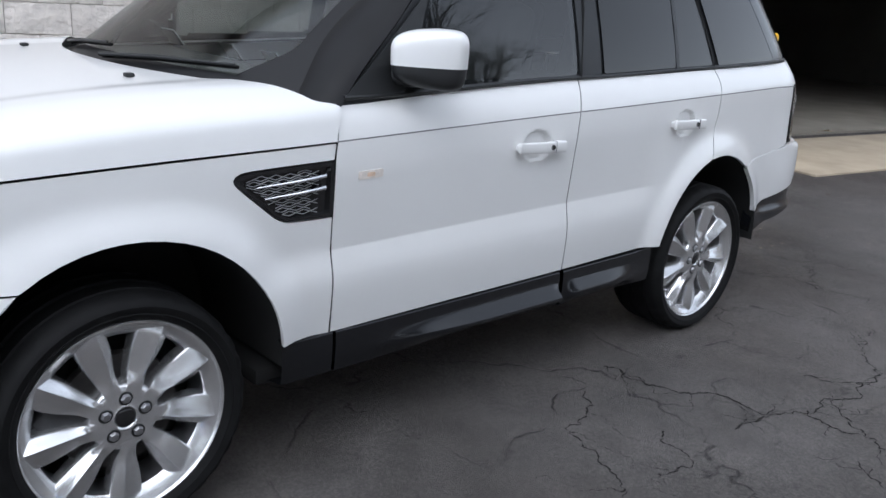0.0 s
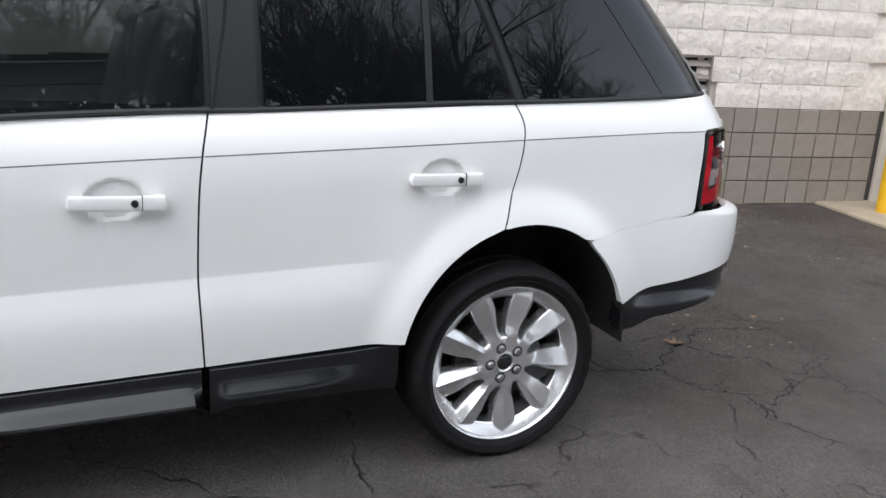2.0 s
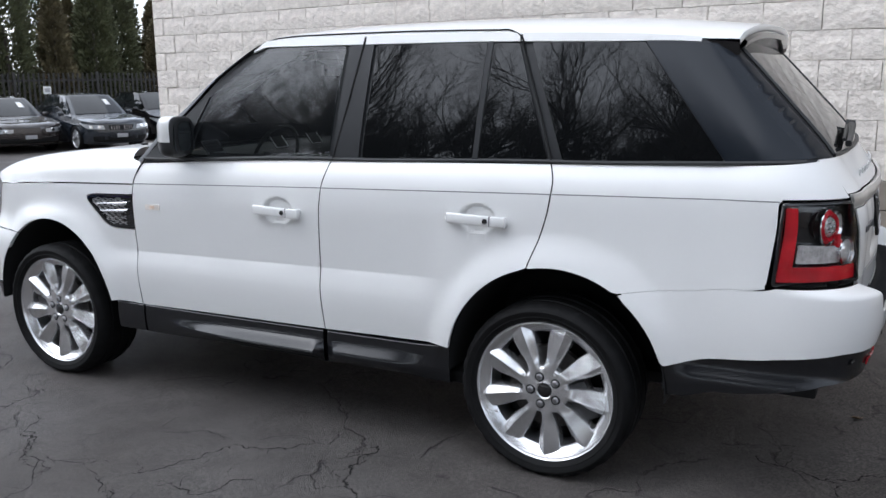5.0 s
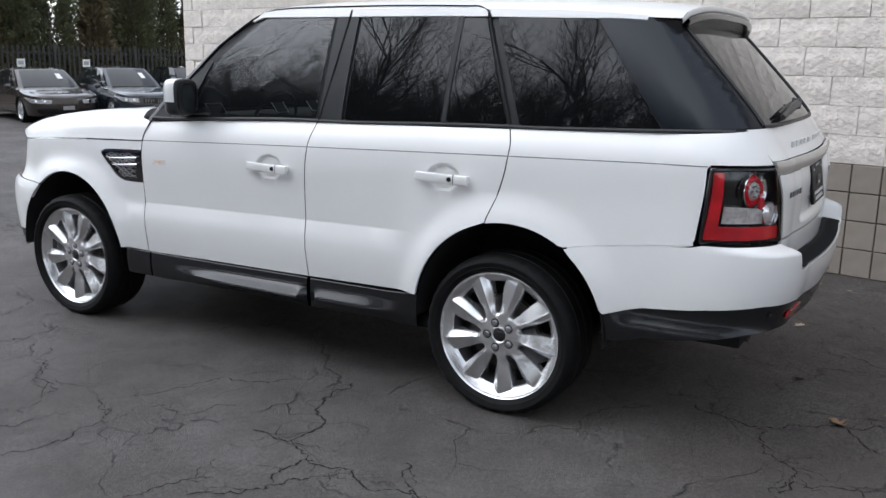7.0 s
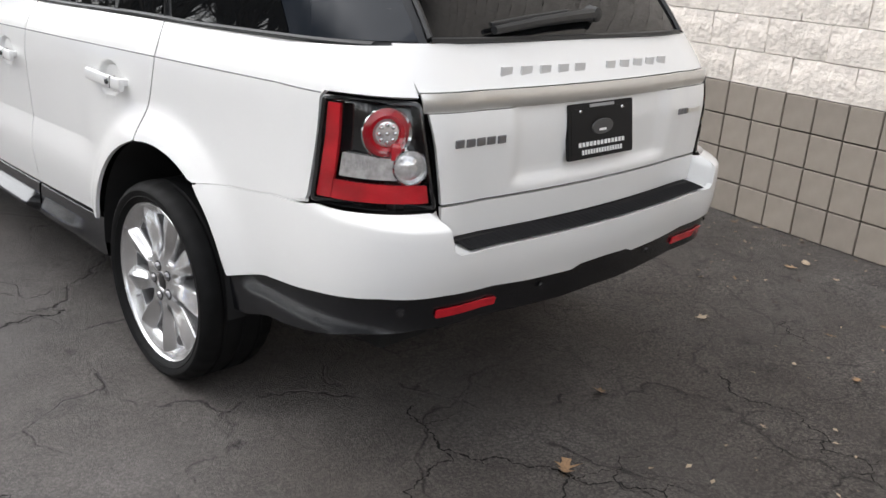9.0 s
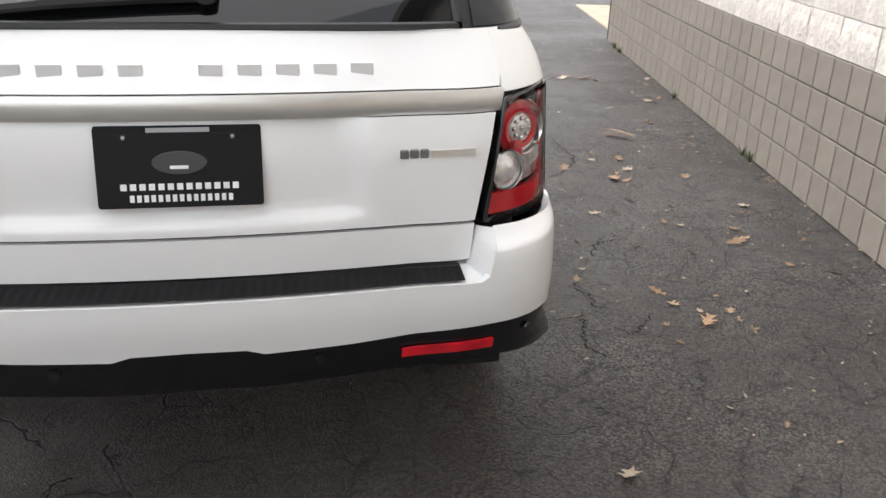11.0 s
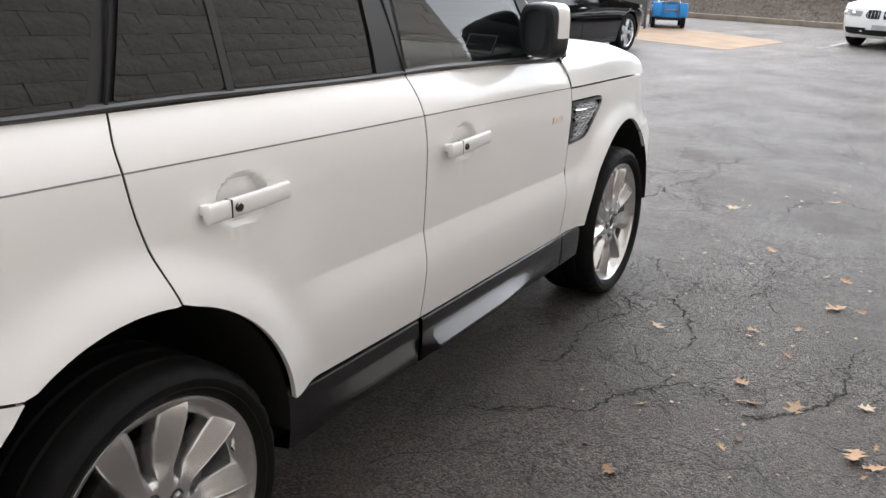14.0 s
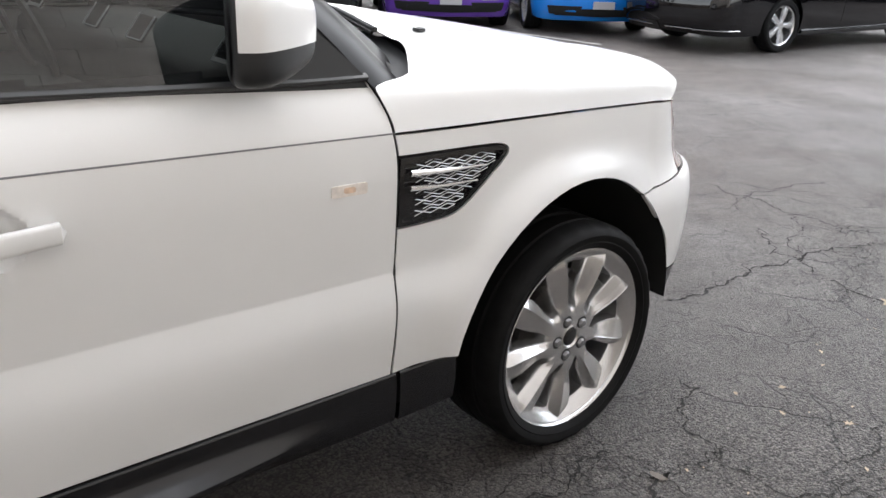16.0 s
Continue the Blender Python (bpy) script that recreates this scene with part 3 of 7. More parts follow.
jamb = new("door_jamb", tag_mesh("door_jamb", join(box((0.10, 0.36, 3.05), (W_LEN + 0.052, 0.15, 1.525), 0.006), box((0.10, 0.36, 3.05), (W_LEN + 5.54, 0.15, 1.525), 0.006)), JAMB))
jamb.matrix_world = WALL
tagged(jamb, "cream painted garage door jamb", "jamb", kind="structure")
shop = new("workshop_room", tag_mesh("workshop_room", join(box((14.0, 0.1, 3.4), (W_LEN + 3.0, 12.2, 1.7)), box((0.1, 11.8, 3.4), (W_LEN - 4.0, 6.3, 1.7)), box((0.1, 11.8, 3.4), (W_LEN + 10.0, 6.3, 1.7)), box((14.0, 11.9, 0.1), (W_LEN + 3.0, 6.3, 3.45))), WORKSHOP))
shop.matrix_world = WALL
tagged(shop, "dim workshop interior walls and ceiling", "room", kind="structure")
sf = new("workshop_floor", tag_mesh("workshop_floor", box((14.0, 12.0, 0.03), (W_LEN + 3.0, 6.25, 0.010)), SHOP_FLOOR))
sf.matrix_world = WALL
tagged(sf, "worn concrete workshop floor", "floor", kind="structure")
apron = new("apron", tag_mesh("apron", box((6.2, 1.54, 0.04), (11.876 + 3.1, -0.76, 0.002), 0.01), CONCRETE))
apron.matrix_world = WALL
tagged(apron, "tan concrete apron before the garage door", "pavement", kind="structure")
slab = new("corner_slab", tag_mesh("corner_slab", box((3.0, 3.5, 0.04), (-1.75, 1.9, 0.002), 0.01), CONCRETE))
slab.matrix_world = WALL
tagged(slab, "tan concrete slab past the wall corner", "pavement", kind="structure")

# ---- the white car ----
WB, HUB_Z, TRACK = 1.3745, 0.346, 0.822
feature_z = curve_at([(-2.2, 0.955), (-1.84, 0.995), (-1.2, 1.035), (-0.72, 1.052), (0.37, 1.089), (1.386, 1.114), (2.2, 1.126), (2.6, 1.13)])
off_door = curve_at([(0.16, -0.05), (0.30, -0.025), (0.40, -0.014), (0.46, -0.008), (0.55, 0.003), (0.62, 0.0080), (0.66, 0.0068), (0.69, 0.0018), (0.735, -0.0062), (0.7420, -0.0076), (0.7435, -0.0078), (0.747, -0.0076), (0.82, -0.0034), (0.92, 0.002), (1.0, 0.005), (1.06, 0.002), (1.09, -0.001), (1.12, -0.009), (1.16, -0.026), (1.20, -0.052), (1.235, -0.08)])
off_plain = curve_at([(0.16, -0.05), (0.30, -0.025), (0.46, -0.006), (0.6, 0.004), (0.8, 0.008), (1.0, 0.005), (1.06, 0.002), (1.09, -0.001), (1.12, -0.009), (1.16, -0.026), (1.20, -0.052), (1.235, -0.08)])
tail_x = curve_at([(0.4, 2.42), (0.80, 2.44), (1.0, 2.445), (1.10, 2.43), (1.15, 2.405), (1.2, 2.37), (1.26, 2.33), (1.3, 2.30)])
bumper_x = curve_at([(0.40, 2.44), (0.50, 2.48), (0.60, 2.505), (0.69, 2.523), (0.785, 2.525), (0.803, 2.520), (0.815, 2.500), (0.828, 2.455), (0.838, 2.44), (0.86, 2.43)])
nose_x = curve_at([(0.25, -2.08), (0.5, -2.195), (0.738, -2.208), (0.754, -2.192), (0.770, -2.145), (0.788, -2.118), (1.02, -2.03)])
ARCHES = ((-1.345, 0.445), (1.405, 0.432))
CORNER = 0.6


def true_z(x, zeta):
    return zeta + (feature_z(x) - 1.09) * sstep(0.5, 0.95, zeta)


def zeta_of(x, z):
    q = z
    for _ in range(12):
        q = z - (feature_z(x) - 1.09) * sstep(0.5, 0.95, q)
    return q


def plan_taper(x):
    return 0.031 * max(0, x - 0.4) ** 2 + 0.068 * max(0, -0.7 - x) ** 2


def flare(x, z):
    best = 0
    for xc, a in ARCHES:
        d = (math.hypot((x - xc) / a, (max(z, 0.40) - 0.40) / 0.44) - 1) * 0.43
        best = max(best, 0.034 * (1 - sstep(0.0, 0.125, d)))
    return best


def half_width(x, zeta, dished=True):
    z = true_z(x, zeta)
    k = sstep(-1.05, -0.85, x) * (1 - sstep(0.80, 0.98, x))
    o = off_plain(zeta) * (1 - k) + off_door(zeta) * k
    dish = 0.0
    for xm, zm in ((0.140, 0.978), (1.094, 1.005)):
        if dished and abs(x - xm) < 0.09 and abs(z - zm) < 0.08:
            dish += 0.017 * (1 - sstep(0.80, 1.0, math.hypot((x - xm) / 0.078, (z - zm) / 0.060)))
    return 0.952 - (0.7 + 0.3 * sstep(0.6, 1.0, zeta)) * plan_taper(x) + o + flare(x, z) * (1 - sstep(0.9, 1.05, zeta)) - dish


def slip(side, x):
    """The doors' front edges do not stand quite square across the car."""
    return side * 0.017 * sstep(-1.22, -0.80, x) * (1 - sstep(-0.62, 0.35, x))


def skin(side, rear=tail_x, power=2.6):
    """The lower body: u runs along the flank as x, then round the corners to the middle of the tail or the nose."""
    def f(u, zeta):
        if u > 2.0:
            z, w = true_z(2.0, zeta), half_width(2.0, zeta)
            xr = rear(z)
            if u <= 2.0 + CORNER:
                a = math.pi / 2 * (u - 2.0) / CORNER
                return (2.0 + (xr - 2.0) * max(0, math.sin(a)) ** (2 / power), side * (0.5 + (w - 0.5) * max(0, math.cos(a)) ** (2 / power)), z)
            y = 0.5 - (u - 2.0 - CORNER)
            return (xr + 0.03 * (1 - (y / 0.5) ** 2), side * y, z)
        if u < -1.7:
            z, w = true_z(-1.7, zeta), half_width(-1.7, zeta)
            xf = nose_x(z)
            if u >= -1.7 - CORNER:
                a = math.pi / 2 * (-1.7 - u) / CORNER
                return (-1.7 + (xf + 1.7) * max(0, math.sin(a)) ** (2 / 2.05), side * (0.45 + (w - 0.45) * max(0, math.cos(a)) ** (2 / 2.05)), z)
            y = 0.45 - (-1.7 - CORNER - u)
            return (xf - 0.05 * (1 - (y / 0.45) ** 2), side * y, z)
        return (u + slip(side, u), side * half_width(u, zeta), true_z(u, zeta))
    return f


def u_x(x, reach=0.44, power=2.6):
    return x if x <= 2.0 else 2.0 + CORNER * math.asin(min(1, ((x - 2.0) / reach) ** (power / 2))) / (math.pi / 2)


def u_y(y, w=0.86, power=2.6):
    return 2.6 + (0.5 - y) if y < 0.5 else 2.0 + CORNER * math.acos(min(1, ((y - 0.5) / (w - 0.5)) ** (power / 2))) / (math.pi / 2)


def Q(pts):
    """Outline points in true height, turned into the skin's coordinates."""
    return [(u, zeta_of(min(max(u, -1.7), 2.0), z)) for u, z in pts]


def arch_line(k, z0, z1, n=16, grow=0.0):
    """The rim of a wheel opening from its front foot, over the top, to its rear foot."""
    xc, a = ARCHES[k]
    a, b = a + grow, 0.44 + grow
    out = []
    a0 = math.pi - math.asin((z0 - 0.40) / b)
    a1 = math.asin((z1 - 0.40) / b)
    for i in range(n + 1):
        t = a0 + (a1 - a0) * i / n
        out.append((xc + a * math.cos(t), 0.40 + b * math.sin(t)))
    return out


LINE_A = [(-0.673, 1.165), (-0.693, 1.12), (-0.705, 1.085), (-0.711, 1.052), (-0.720, 0.985), (-0.722, 0.80), (-0.720, 0.60), (-0.716, 0.452)]
LINE_B = [(0.394, 1.205), (0.378, 1.14), (0.368, 1.089), (0.356, 0.98), (0.350, 0.80), (0.351, 0.66), (0.362, 0.468)]
LINE_C = [(1.368, 1.224), (1.387, 1.17), (1.386, 1.114), (1.372, 1.03), (1.342, 0.93), (1.310, 0.834)]
FEATURE = (1.09, 1.082, 1.098)
U_TL0 = u_x(2.186)
# grey that paints the shade of the shoulder crease
SHADOW_LINE = mat("grey_crease_shade", (0.17, 0.17, 0.175), 0.6)

suv = thing("suv", "white sport utility car with silver alloy wheels, parked on asphalt", "car", pose(0, -0.017, 0, 0, 0, 0.46))


def both(fn):
    for s in (-1, 1):
        fn(s)


def fender(s):
    f = skin(s)
    pts = [(-0.713, 1.05)] + [(x, feature_z(x) - 0.003) for x in (-0.9, -1.2, -1.5, -1.7, -1.84)]
    pts = Q(pts) + Q([(-1.862, 0.90), (-1.860, 0.785), (-1.848, 0.764), (-1.74, 0.753)])
    pts += Q([(-1.622, 0.747)]) + Q([p for p in arch_line(0, 0.40, 0.455, 26) if p[0] > -1.618])
    pts += Q([(-0.86, 0.462), (-0.80, 0.456), (-0.718, 0.452)])
    pts += Q([(-0.720, 0.60), (-0.722, 0.80)]) + Q([(-0.722, 0.830)])
    pts += rounded_vent[::-1] + Q([(-0.722, 0.999)])
    part("front_fender", panel(pts, f, step=0.025, lines_z=(1.086,)), PAINT, suv)


rounded_vent = spline(Q([(-0.74, 0.829), (-0.84, 0.829), (-0.885, 0.833), (-0.925, 0.852), (-0.975, 0.892), (-1.035, 0.940), (-1.055, 0.964), (-1.042, 0.980), (-0.995, 0.988), (-0.86, 0.994), (-0.74, 0.998)]), 3)[::-1]
both(fender)


MESH_SILVER = mat("mesh_silver", (0.52, 0.52, 0.53), 0.35, metal=0.7)


def fender_vent(s):
    f0 = skin(s)
    f = lambda u, z: (f0(u, z)[0], f0(u, z)[1] - s * 0.012, f0(u, z)[2])
    o = [(-0.722, zeta_of(-0.722, 0.998))] + rounded_vent + [(-0.722, zeta_of(-0.722, 0.830))]
    v = part("fender_vent", panel(o, f, gap=0.0, depth=0.02), GLOSS_BLACK, suv, "black side vent with honeycomb mesh")
    fr = lambda u, z: (f0(u, z)[0], f0(u, z)[1] + s * 0.002, f0(u, z)[2])
    o2 = inset2d(o, 0.014)
    bm = bmesh.new()
    n = len(o)
    ring = [[bm.verts.new(g(*p)) for p in q] for g, q in ((f, o), (fr, inset2d(o, 0.004)), (fr, o2), (f, inset2d(o, 0.018)))]
    for a, b in zip(ring, ring[1:]):
        for i in range(n):
            bm.faces.new((a[i], a[(i + 1) % n], b[(i + 1) % n], b[i]))
    bmesh.ops.recalc_face_normals(bm, faces=bm.faces[:])
    part("vent_frame", bm, GLOSS_BLACK, v)
    wires = []

    def inside(x, z):
        c, k = False, len(o2)
        for i in range(k):
            (x1, z1), (x2, z2) = o2[i], o2[(i + 1) % k]
            if (z1 > z) != (z2 > z) and x < (x2 - x1) * (z - z1) / (z2 - z1) + x1:
                c = not c
        return c
    cell, rise = 0.048, 0.0115
    for r in range(10):
        z = 0.856 + r * rise * 1.2
        for k in range(9):
            for dx, dz in ((-1, -1), (-1, 1), (1, -1), (1, 1)):
                x0 = -0.800 - cell * k - (cell / 2 if r % 2 else 0)
                seg = [(x0, z), (x0 + dx * cell / 2, z + dz * rise * 0.6)]
                if all(inside(x, zeta_of(x, q)) for x, q in seg):
                    wires.append(tube([(lambda p: (p[0], p[1] - s * 0.004, p[2]))(f0(x, zeta_of(x, q))) for x, q in seg], 0.0013, 4))
    part("vent_mesh", join(*wires), MESH_SILVER, v, "thin silver honeycomb mesh")
    for zz, xa, xb in ((0.957, -0.755, -0.985), (0.922, -0.755, -0.958)):
        pts = [(lambda p: (p[0], p[1] + s * 0.006 * math.sin(math.pi * min(1, k / 5)), p[2]))(f0(xa + (xb - xa) * k / 6, zeta_of(xa, zz - 0.008 * k / 6))) for k in range(7)]
        b = tube(pts, 0.0075, 8, 0.35)
        part("vent_bar", b, CHROME, v, "polished silver bar")


both(fender_vent)


def door_handle(s, x0, x1, z, parent):
    h = 0.0192

    def bar(a, b):
        t = a
        x = x0 + (x1 - x0) * t
        yy = half_width(x0 - 0.01, zeta_of(x0, z), False) * (1 - t) + half_width(x1 + 0.01, zeta_of(x1, z), False) * t
        p = (x, s * yy, z + 0.001 - 0.009 * t)
        bow = 0.022 + 0.003 * math.sin(math.pi * t)
        ang = 2 * math.pi * b
        ca, sa = math.cos(ang), math.sin(ang)
        e = min(1, t / 0.025, (1 - t) / 0.025) ** 0.4
        return (p[0], p[1] + s * (bow + 0.009 * e * (1 if ca > 0 else -1) * abs(ca) ** 0.5), p[2] + (h + 0.002 * t) * e * (1 if sa > 0 else -1) * abs(sa) ** 0.45)
    b = net(bar, 24, 16)
    bmesh.ops.remove_doubles(b, verts=b.verts[:], dist=1e-5)
    bmesh.ops.recalc_face_normals(b, faces=b.faces[:])
    part("door_handle", b, PAINT, parent)
    for t in (0.11, 0.90):
        x = x0 + (x1 - x0) * t
        p = (x, s * half_width(x, zeta_of(x, z), False), z + 0.002)
        part("handle_foot", box((0.030, 0.034, 0.024), (p[0], p[1] + s * 0.010, p[2] - 0.003), 0.005), PAINT, parent)
    x = x0 + (x1 - x0) * 0.66
    p = (x, s * half_width(x, zeta_of(x, z), False), z)
    part("key_button", moved(lathe([(0, 0.004), (0.0085, 0.004), (0.0105, 0.0), (0.0105, -0.004)], 16), Matrix.Translation((p[0], p[1] + s * 0.0345, p[2] - 0.004)) @ Matrix.Diagonal((1, s, 1, 1))), GLOSS_BLACK, parent, "black round keyless button")
    part("handle_joint", box((0.0025, 0.020, 0.0392), (p[0] + 0.019, p[1] + s * 0.0232, p[2] - 0.004)), BLACK_PLASTIC, parent)


def cladding(s, xa, xb, parent, bulge=True):
    """The black lower door trim, which flares out into a step."""
    def f(t, v):
        x = xa + (xb - xa) * t
        zt = 0.462 + 0.012 * sstep(-0.7, 0.9, x) + (0.006 * sstep(0.8, 0.97, x))
        e = min(sstep(0.04, 0.62, t), 1 - sstep(0.972, 1.0, t)) if bulge else 0.62 * (1 - sstep(0.45, 1.0, t)) * sstep(0, 0.10, t) if xa > 0 else 0.0
        low = 0.318 + 0.022 * e
        prof = [(zt, -0.020), (zt - 0.010, 0.000), (zt - 0.013, 0.002), (zt - 0.040, 0.004), (zt - 0.052, 0.004 + 0.003 * e), (zt - 0.062, 0.004 + 0.012 * e), (0.378 - 0.006 * (1 - e), 0.003 + 0.050 * e), (0.371 - 0.010 * (1 - e), 0.002 + 0.053 * e), (0.362 - 0.012 * (1 - e), 0.001 + 0.050 * e), (low, -0.004 + 0.016 * e), (low - 0.018, -0.10)]
        k = min(v * (len(prof) - 1), len(prof) - 1.0001)
        i = int(k)
        g = k - i
        z, o = prof[i][0] * (1 - g) + prof[i + 1][0] * g, prof[i][1] * (1 - g) + prof[i + 1][1] * g
        return (x, s * (0.946 - 0.7 * plan_taper(x) + o), z)
    part("door_cladding", net(f, 40, 30, flip=s < 0), CLADDING, parent, "satin black lower trim", 28)


def front_door(s):
    f = skin(s)
    pts = spline(Q(LINE_B), 4)
    pts += Q([(0.1, 0.464), (-0.3, 0.459)])
    pts += spline(Q(LINE_A), 4)[::-1]
    pts += Q([(-0.3, 1.180), (0.1, 1.193)])
    d = part("front_door", panel(pts, f, step=0.03, lines_z=FEATURE + (0.732, 0.738, 0.7415, 0.7445, 0.7475, 0.753, 0.66, 0.645) + tuple(np.arange(0.93, 1.07, 0.0085)), lines_u=tuple(np.arange(0.066, 0.232, 0.0095))), PAINT, suv)
    door_handle(s, 0.014, 0.274, 0.980, d)
    cladding(s, -0.712, 0.352, d)
    p = rounded(Q([(-0.636, 0.958), (-0.544, 0.961), (-0.544, 0.935), (-0.636, 0.932)]), 0.006)
    g = lambda u, z: (f(u, z)[0], f(u, z)[1] + s * 0.0025, f(u, z)[2])
    lamp = part("side_marker_lamp", panel(p, g, gap=0, depth=0.008), AMBER, suv, "pale amber side marker lamp")
    bulb = rounded(Q([(-0.605, 0.953), (-0.575, 0.954), (-0.575, 0.941), (-0.605, 0.940)]), 0.006)
    part("marker_bulb", panel(bulb, lambda u, z: (f(u, z)[0], f(u, z)[1] + s * 0.0035, f(u, z)[2]), gap=0, depth=0.002), BULB, lamp, "orange bulb")


def rear_door(s):
    f = skin(s)
    pts = spline(Q(LINE_C), 4)
    pts += Q([p for p in arch_line(1, 0.475, 0.42, 40) if p[0] < 1.305])[::-1]
    pts += Q([(0.90, 0.478), (0.6, 0.473)])
    pts += spline(Q(LINE_B), 4)[::-1]
    pts += Q([(0.7, 1.210), (1.0, 1.216)])
    d = part("rear_door", panel(pts, f, step=0.03, lines_z=FEATURE + (0.732, 0.738, 0.7415, 0.7445, 0.7475, 0.753, 0.66, 0.645) + tuple(np.arange(0.93, 1.07, 0.0085)), lines_u=tuple(np.arange(1.020, 1.190, 0.0095))), PAINT, suv)
    door_handle(s, 0.967, 1.229, 1.007, d)
    cladding(s, 0.374, 0.968, d, bulge=False)


both(lambda s: cladding(s, -0.905, -0.724, suv, bulge=False))
def feature_line(s, x0, x1, parent):
    """A fine grey bar along the shoulder: the crease's shade, put in as colour."""
    xs = np.linspace(x0, x1, 40)
    pts = [(lambda p: (p[0], p[1] - s * 0.0010, p[2]))(skin(s)(u, 1.09)) for u in xs]
    part("shoulder_line", tube(pts, 0.0024, 6), SHADOW_LINE, parent)


both(lambda s: (feature_line(s, -0.716, 0.366, suv), feature_line(s, 0.374, 1.383, suv), feature_line(s, 1.391, U_TL0, suv)))
both(front_door)
both(rear_door)

def shut_seal(s, line):
    f = skin(s)
    pts = [f(u, z) for u, z in spline(Q(line), 4)]
    part("door_seal", tube([(p[0], p[1] - s * 0.0058, p[2]) for p in pts], 0.0050, 6), VOID, suv)


both(lambda s: [shut_seal(s, q) for q in (LINE_A, LINE_B, LINE_C)])

U_TL = [(u_x(2.189), 1.124), (u_x(2.165), 0.832), (u_y(0.640), 0.834), (u_y(0.690), 1.124)]
U_EDGE = u_y(0.71)


def quarter(s):
    f = skin(s)
    pts = spline(Q(LINE_C), 4)[::-1]
    pts = Q([p for p in arch_line(1, 0.42, 0.76, 40) if p[0] > 1.315 and p[1] > 0.768])[::-1] + pts
    pts += Q([(1.6, 1.229), (2.0, 1.238), (u_x(2.25), 1.246), (U_EDGE, 1.256), (u_y(0.69), 1.128)])
    pts += Q([(u_x(2.30), 1.129)]) + [(U_TL[0][0] + 0.01, zeta_of(2.0, U_TL[0][1] + 0.004)), (U_TL[0][0] - 0.004, zeta_of(2.0, U_TL[0][1] - 0.012))]
    pts += Q([(U_TL[1][0] - 0.006, 0.845), (u_x(2.15), 0.830), (u_x(2.10), 0.819), (1.95, 0.802), (1.80, 0.787), (1.70, 0.775), (1.660, 0.768)])
    part("rear_quarter_panel", panel(pts, f, step=0.03, lines_z=FEATURE), PAINT, suv)
    seam = [f(u, z) for u, z in Q([(1.672, 0.768), (1.80, 0.786), (1.95, 0.8015), (u_x(2.10), 0.819), (u_x(2.15), 0.829)])]
    # bar added behind the seam: white lightens the left gap, black paints the right dark
    part("seam_filler", tube([(p[0], p[1] - s * 0.0078, p[2]) for p in seam], 0.0055, 8), PAINT if s < 0 else VOID, suv)
    if s > 0:
        o = rounded(Q([(1.655, 1.046), (1.884, 1.044), (1.890, 0.914), (1.690, 0.920), (1.648, 0.967)]), 0.048, 7)
        part("fuel_flap_seam", panel(o, lambda u, z: (f(u, z)[0], f(u, z)[1] + s * 0.0008, f(u, z)[2]), gap=0, depth=0.004), VOID, suv, "dark joint round the fuel flap")
        part("fuel_flap", panel(o, lambda u, z: (f(u, z)[0], f(u, z)[1] + s * 0.0026, f(u, z)[2]), gap=0.0035, depth=0.004), PAINT, suv, "white rounded fuel filler flap")


both(quarter)


def glow_disc(at, normal, profile, material, name, parent, label="", n=32):
    m = Vector(normal).to_track_quat("Y", "Z").to_matrix().to_4x4()
    return part(name, moved(lathe(profile, n), Matrix.Translation(at) @ m), material, parent, label)


